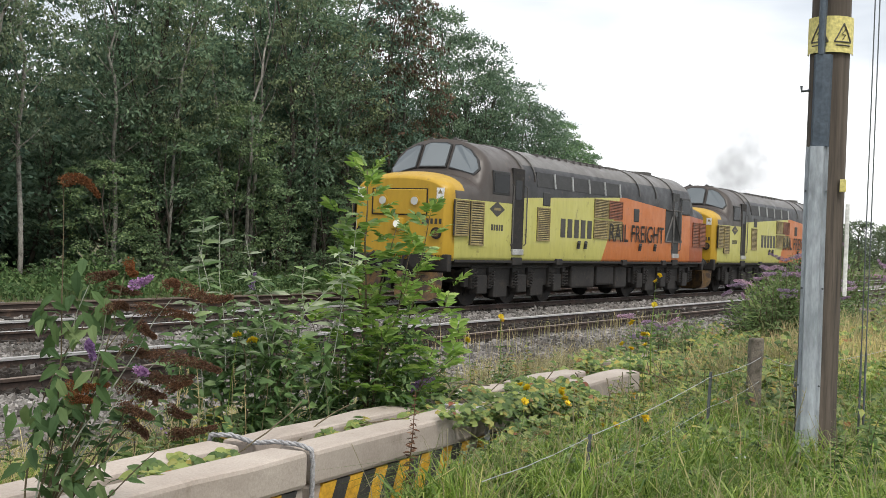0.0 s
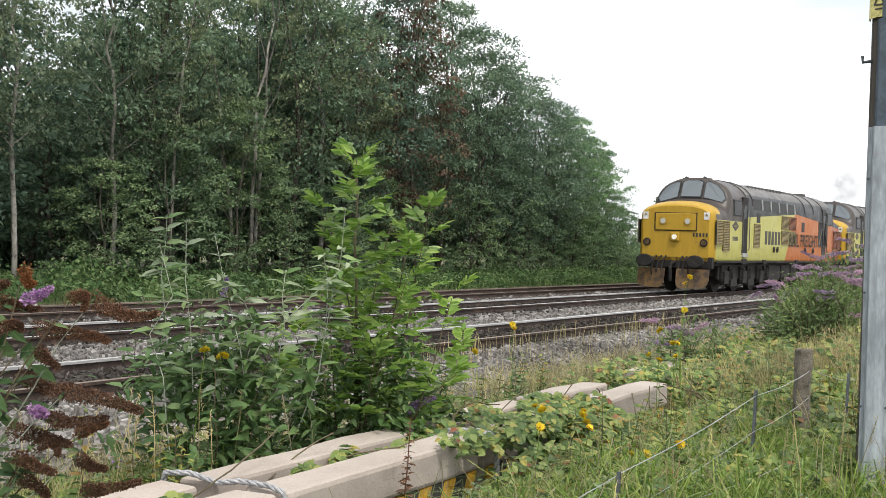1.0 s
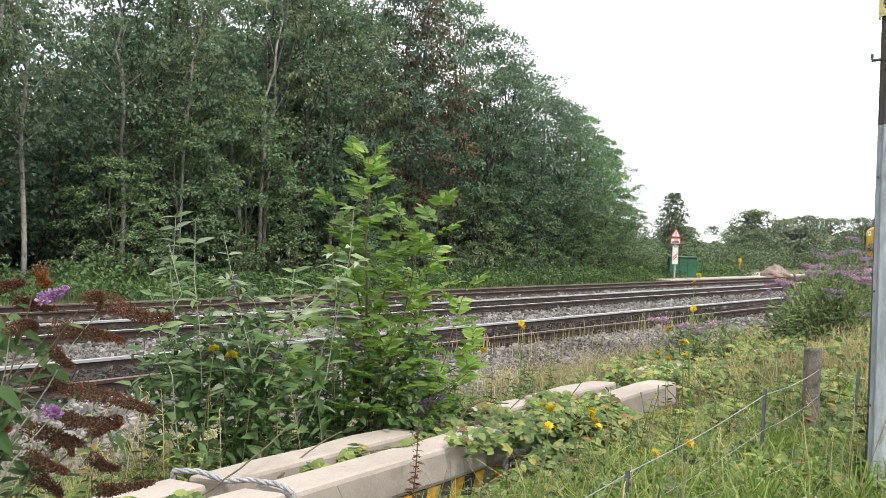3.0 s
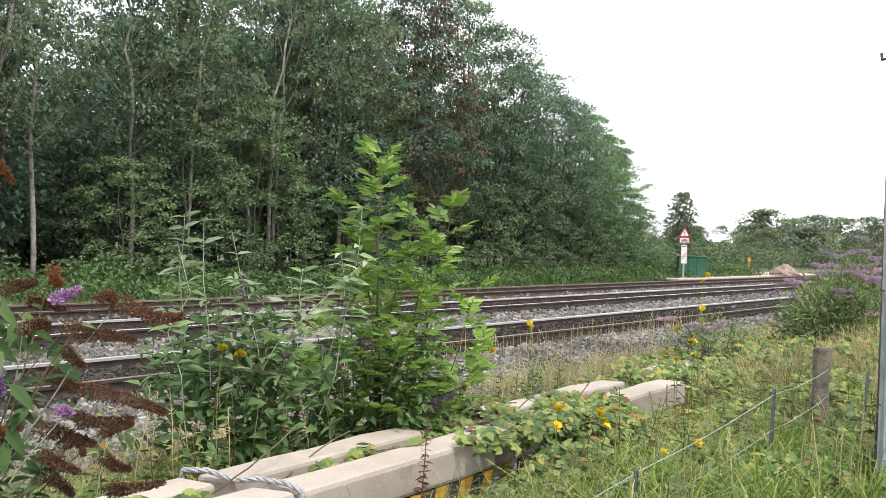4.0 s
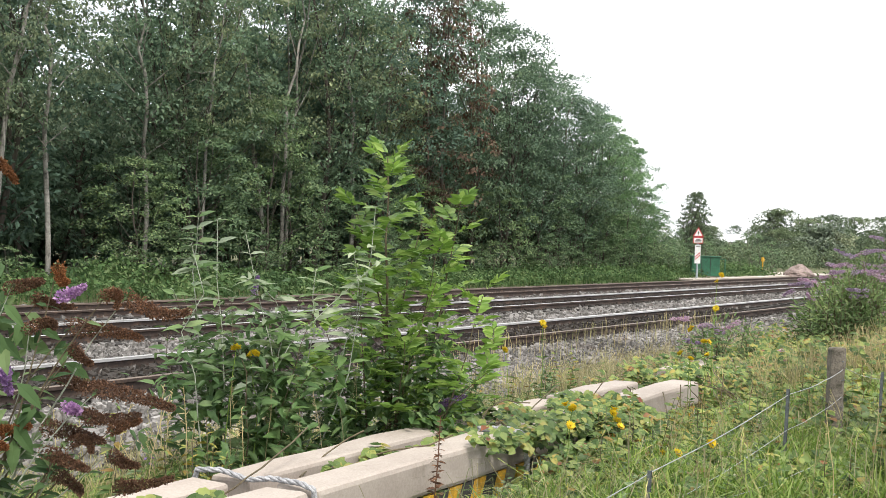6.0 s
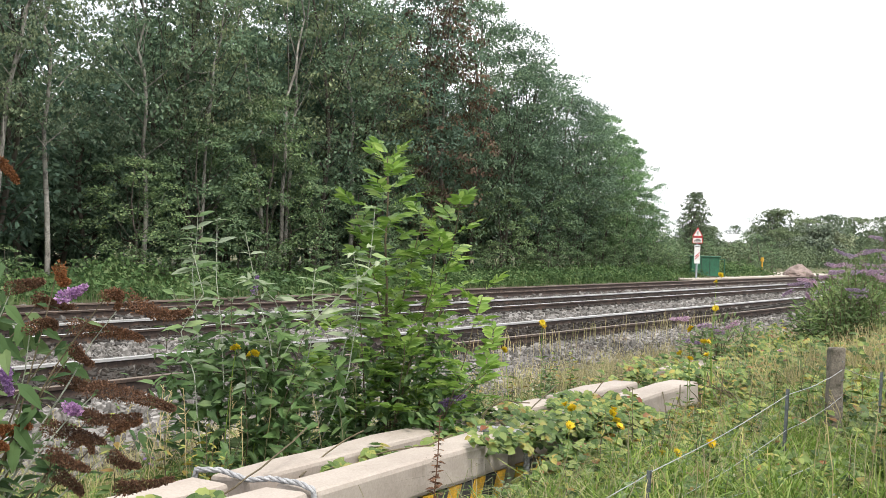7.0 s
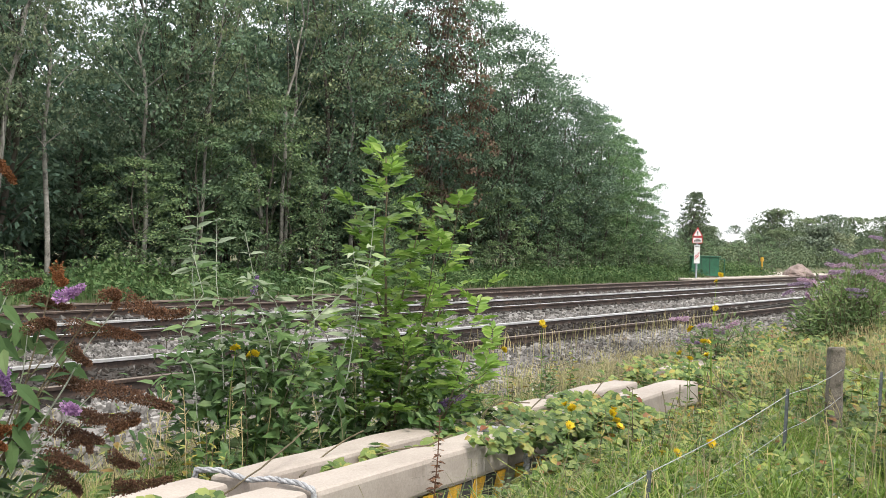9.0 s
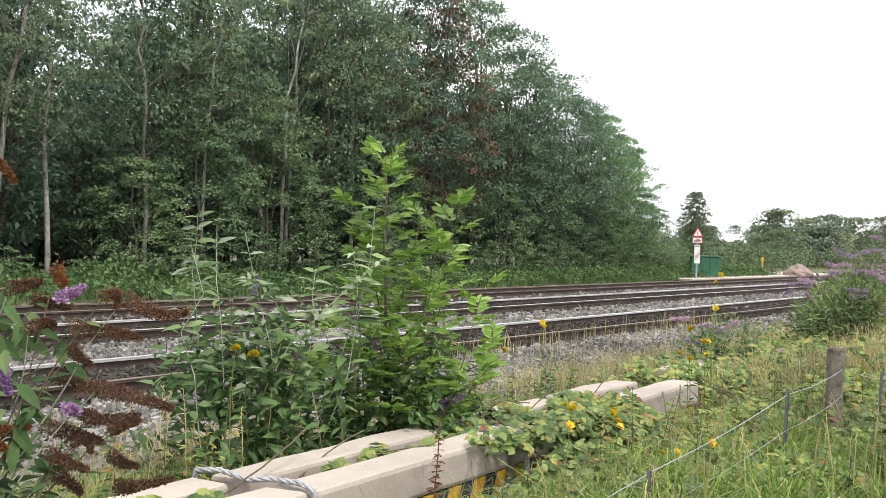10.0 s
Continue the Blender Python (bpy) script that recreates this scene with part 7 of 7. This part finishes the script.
def flowers():
    np.random.seed(81)
    random.seed(81)
    yl = "yellow wild flower on a thin green stalk in the grass"
    spots = [(10.56, 3.72, 1.17), (10.28, 3.57, 0.94), (9.93, 3.72, 0.78), (9.99, 3.62, 0.66), (9.52, 3.62, 0.54), (8.45, 4.72, 0.60), (9.0, 4.75, 0.80), (7.15, 3.27, 0.38), (6.64, 3.32, 0.35), (6.95, 3.4, 0.43),
             (7.21, 3.17, 0.30), (7.2, 2.81, 0.19), (7.73, 2.72, 0.19), (5.70, 5.19, 0.75), (5.75, 5.11, 0.70), (9.12, 3.34, 0.62)]
    spots = [(x, y, z - float(ground_z(x, y))) for x, y, z in spots]
    for x, y, h in spots:
        ragwort("yellow_flower", x, y, h, random.choice((1, 2, 2)), M["yellow_petal"], yl, 0.036)
    for x, y, h in ((6.6, 2.2, 0.33), (7.0, 2.6, 0.30), (6.3, 1.5, 0.35), (7.9, 3.2, 0.5), (8.9, 4.7, 0.6)):
        ragwort("white_flower", x, y, h, 3, M["white_petal"], "small white flower heads in the grass", 0.012)
    for x, y, h in ((6.4, 4.75, 0.40), (5.3, 4.8, 0.42), (5.1, 5.2, 0.5)):
        ragwort("pink_flower", x, y, h, 3, M["purple_petal"], "small pink-purple flower heads behind the barrier", 0.014)
    # one purple spike over the barrier
    root = empty("purple_flower", 7.14, 4.62, -0.31, U)
    tagged(root, "single purple buddleia flower spike over the barrier", "flower")
    bm = bmesh.new()
    tube(bm, bent_line((0, 0, 0), (0.10, 0, 0.62), 0.03, 6), 0.005, 5)
    part("stalk", bm, M["twig"], root)
    flower_spike(root, (0.08, -0.05, 0.60), (0.27, -0.08, 0.70), 0.046, M["purple_petal"], "purple flower spike", 620)
    # dry stalks standing over the grass
    for i in range(90):
        if i < 26:
            x, y, h = random.uniform(4.4, 6.8), random.uniform(4.65, 5.3), random.uniform(0.6, 1.0)
        else:
            x, y, h = random.uniform(6.0, 12.0), random.uniform(1.2, 3.6), random.uniform(0.4, 0.75)
        bm = bmesh.new()
        line = bent_line((0, 0, 0), (random.uniform(-0.2, 0.2), random.uniform(-0.2, 0.2), h), 0.03, 6)
        tube(bm, line, [0.003, 0.0028, 0.0026, 0.0022, 0.003, 0.0018], 4)
        for k in range(14):
            p = line[-1] * (1 - 0.016 * k)
            tube(bm, [p, p + np.random.normal(0, 0.012, 3) + [0, 0, 0.014]], [0.0032, 0.001], 3)
        ob = part("dry_stalk", bm, M["straw"])
        ob.matrix_basis = pose(x, y, float(ground_z(x, y)))
        tagged(ob, "dry straw-coloured seeding grass stalk", "grass stalk", "dry grass stalks")
    # tall brown dock by the barrier
    root = empty("dock_plant", 5.66, 3.60, -0.36, 0)
    tagged(root, "brown withered dock stalk in front of the barrier", "weed")
    bm = bmesh.new()
    line = bent_line((0, 0, 0), (0.05, 0.0, 0.85), 0.03, 8)
    tube(bm, line, [0.006 * (1 - 0.5 * k / 7) for k in range(8)], 5)
    part("stalk", bm, M["brown_floret"], root)
    V, F, off = [], [], 0
    for k in range(3):
        off = lance_shoot(V, F, off, line, 22, 0.055, start=0.25)
    from_arrays("leaves", np.concatenate(V), np.concatenate(F), M["brown_floret"], root)


flowers()


def weed_plant():
    """Upright leafy weeds scattered through the grass."""
    random.seed(95)
    np.random.seed(95)
    kinds = []
    for hgt, mat, lab in ((0.55, "weed", "upright leafy green weed in the grass"), (0.42, "leaf_bud", "grey-green thistle in the grass"), (0.62, "leaf_bramble", "yellowing willowherb stalk in the grass")):
        root = empty("weed_plant")
        tagged(root, lab, "weed", "upright weeds")
        line = bent_line((0, 0, -0.02), (0.05, 0.03, hgt), 0.03, 7)
        bm = bmesh.new()
        tube(bm, line, [0.004 * (1 - 0.6 * k / 6) for k in range(7)], 5)
        part("stalk", bm, M["twig"], root)
        V, F, off = [], [], 0
        for k in range(2):
            off = lance_shoot(V, F, off, line, 14, 0.085, start=0.15)
        from_arrays("leaves", np.concatenate(V), np.concatenate(F), M[mat], root)
        kinds.append(root)
    used = set()
    for i in range(150):
        if i < 54:
            x, y = random.uniform(5.6, 11.5), random.uniform(0.6, 3.6)
        elif i > 120:
            x, y = random.uniform(9.0, 12.5), random.uniform(4.75, 6.2)
        elif i > 96:
            x, y = random.uniform(4.2, 6.0), random.uniform(4.7, 5.2)
        elif i > 80:
            x, y = random.uniform(6.8, 9.5), random.uniform(2.6, 3.6)
        else:
            x, y = random.uniform(4.2, 9.5), random.uniform(4.75, 6.3)
        src = random.choice(kinds)
        m = pose(x, y, float(ground_z(x, y)), random.uniform(-9, 9), random.uniform(-9, 9), random.uniform(0, 360))
        ob = copy_thing(src, m) if src in used else src
        used.add(src)
        s = random.uniform(0.7, 1.3)
        ob.matrix_basis = m @ Matrix.Diagonal((s, s, s, 1))


weed_plant()


def tall_weeds():
    """Mixed broad weeds in the grass and behind the barrier, joined."""
    np.random.seed(91)
    p = np.concatenate([sprinkle(420, 5, 12, 0.3, 3.6), sprinkle(260, 4, 11, 4.6, 6.4)])
    p = p[clear_of_barrier(p)]
    v, f = crown_leaves(p + [0, 0, 0.14], np.random.uniform(0.08, 0.2, len(p)), 16, 0.07)
    tagged(from_arrays("weed_bed", v, f, M["weed"]), "broad-leaved green weeds among the grass", "weeds", kind="stuff")


tall_weeds()


# ---------------------------------------------------------------- movement
def motions():
    """The two coupled locomotives draw away along the line; their wheels roll; the sapling and the spent bush sway."""
    at = SAPLING.matrix_basis.copy()
    sway = [(0.0, 0.2), (0.6, -0.3), (1.2, 0.1), (1.9, -0.5), (2.5, 0.2), (3.4, 0.7), (4.5, 1.5), (5.0, 0.5), (5.5, -0.1), (6.4, 0.4), (7.2, 0.1), (8.0, -0.2), (9.0, 0.0), (10.0, -0.1)]
    walk(SAPLING, [(t, at @ pose(0, 0, 0, 0, a, 0)) for t, a in sway])
    bush = SPENT_BUSH.matrix_basis.copy()
    walk(SPENT_BUSH, [(t, bush @ pose(0, 0, 0, 0, a, 0)) for t, a in ((0.0, 0.0), (1.8, 0.0), (2.6, 0.4), (4.0, 1.1), (4.6, 0.4), (5.6, 0.0), (7.2, 0.2), (8.4, -0.1), (10.0, 0.0))])
    walk(SMOKE, [(t, pose(START + 25.6 + SPEED * 0.97 * t, 13.93 - 0.05 * t, 4.9 + 0.12 * t, 0, 0, -60)) for t in (0.0, 2.5, 5.0, 7.5, 10.0)])
    for k, loco in enumerate((LOCO, LOCO_2)):
        x0 = START + 18.75 * k
        walk(loco, [(t, pose(x0 + SPEED * t, 13.93, 0)) for t in (0.0, 2.5, 5.0, 7.5, 10.0)])
        for w in [c for c in loco.children if c.name.startswith("wheelset")]:
            wx = w.matrix_basis.translation.x
            walk(w, [(i / FPS, pose(wx, 0, 0.545, 0, math.degrees(SPEED * i / FPS / 0.545) % 360.0, 0)) for i in range(10 * FPS + 1)])


motions()
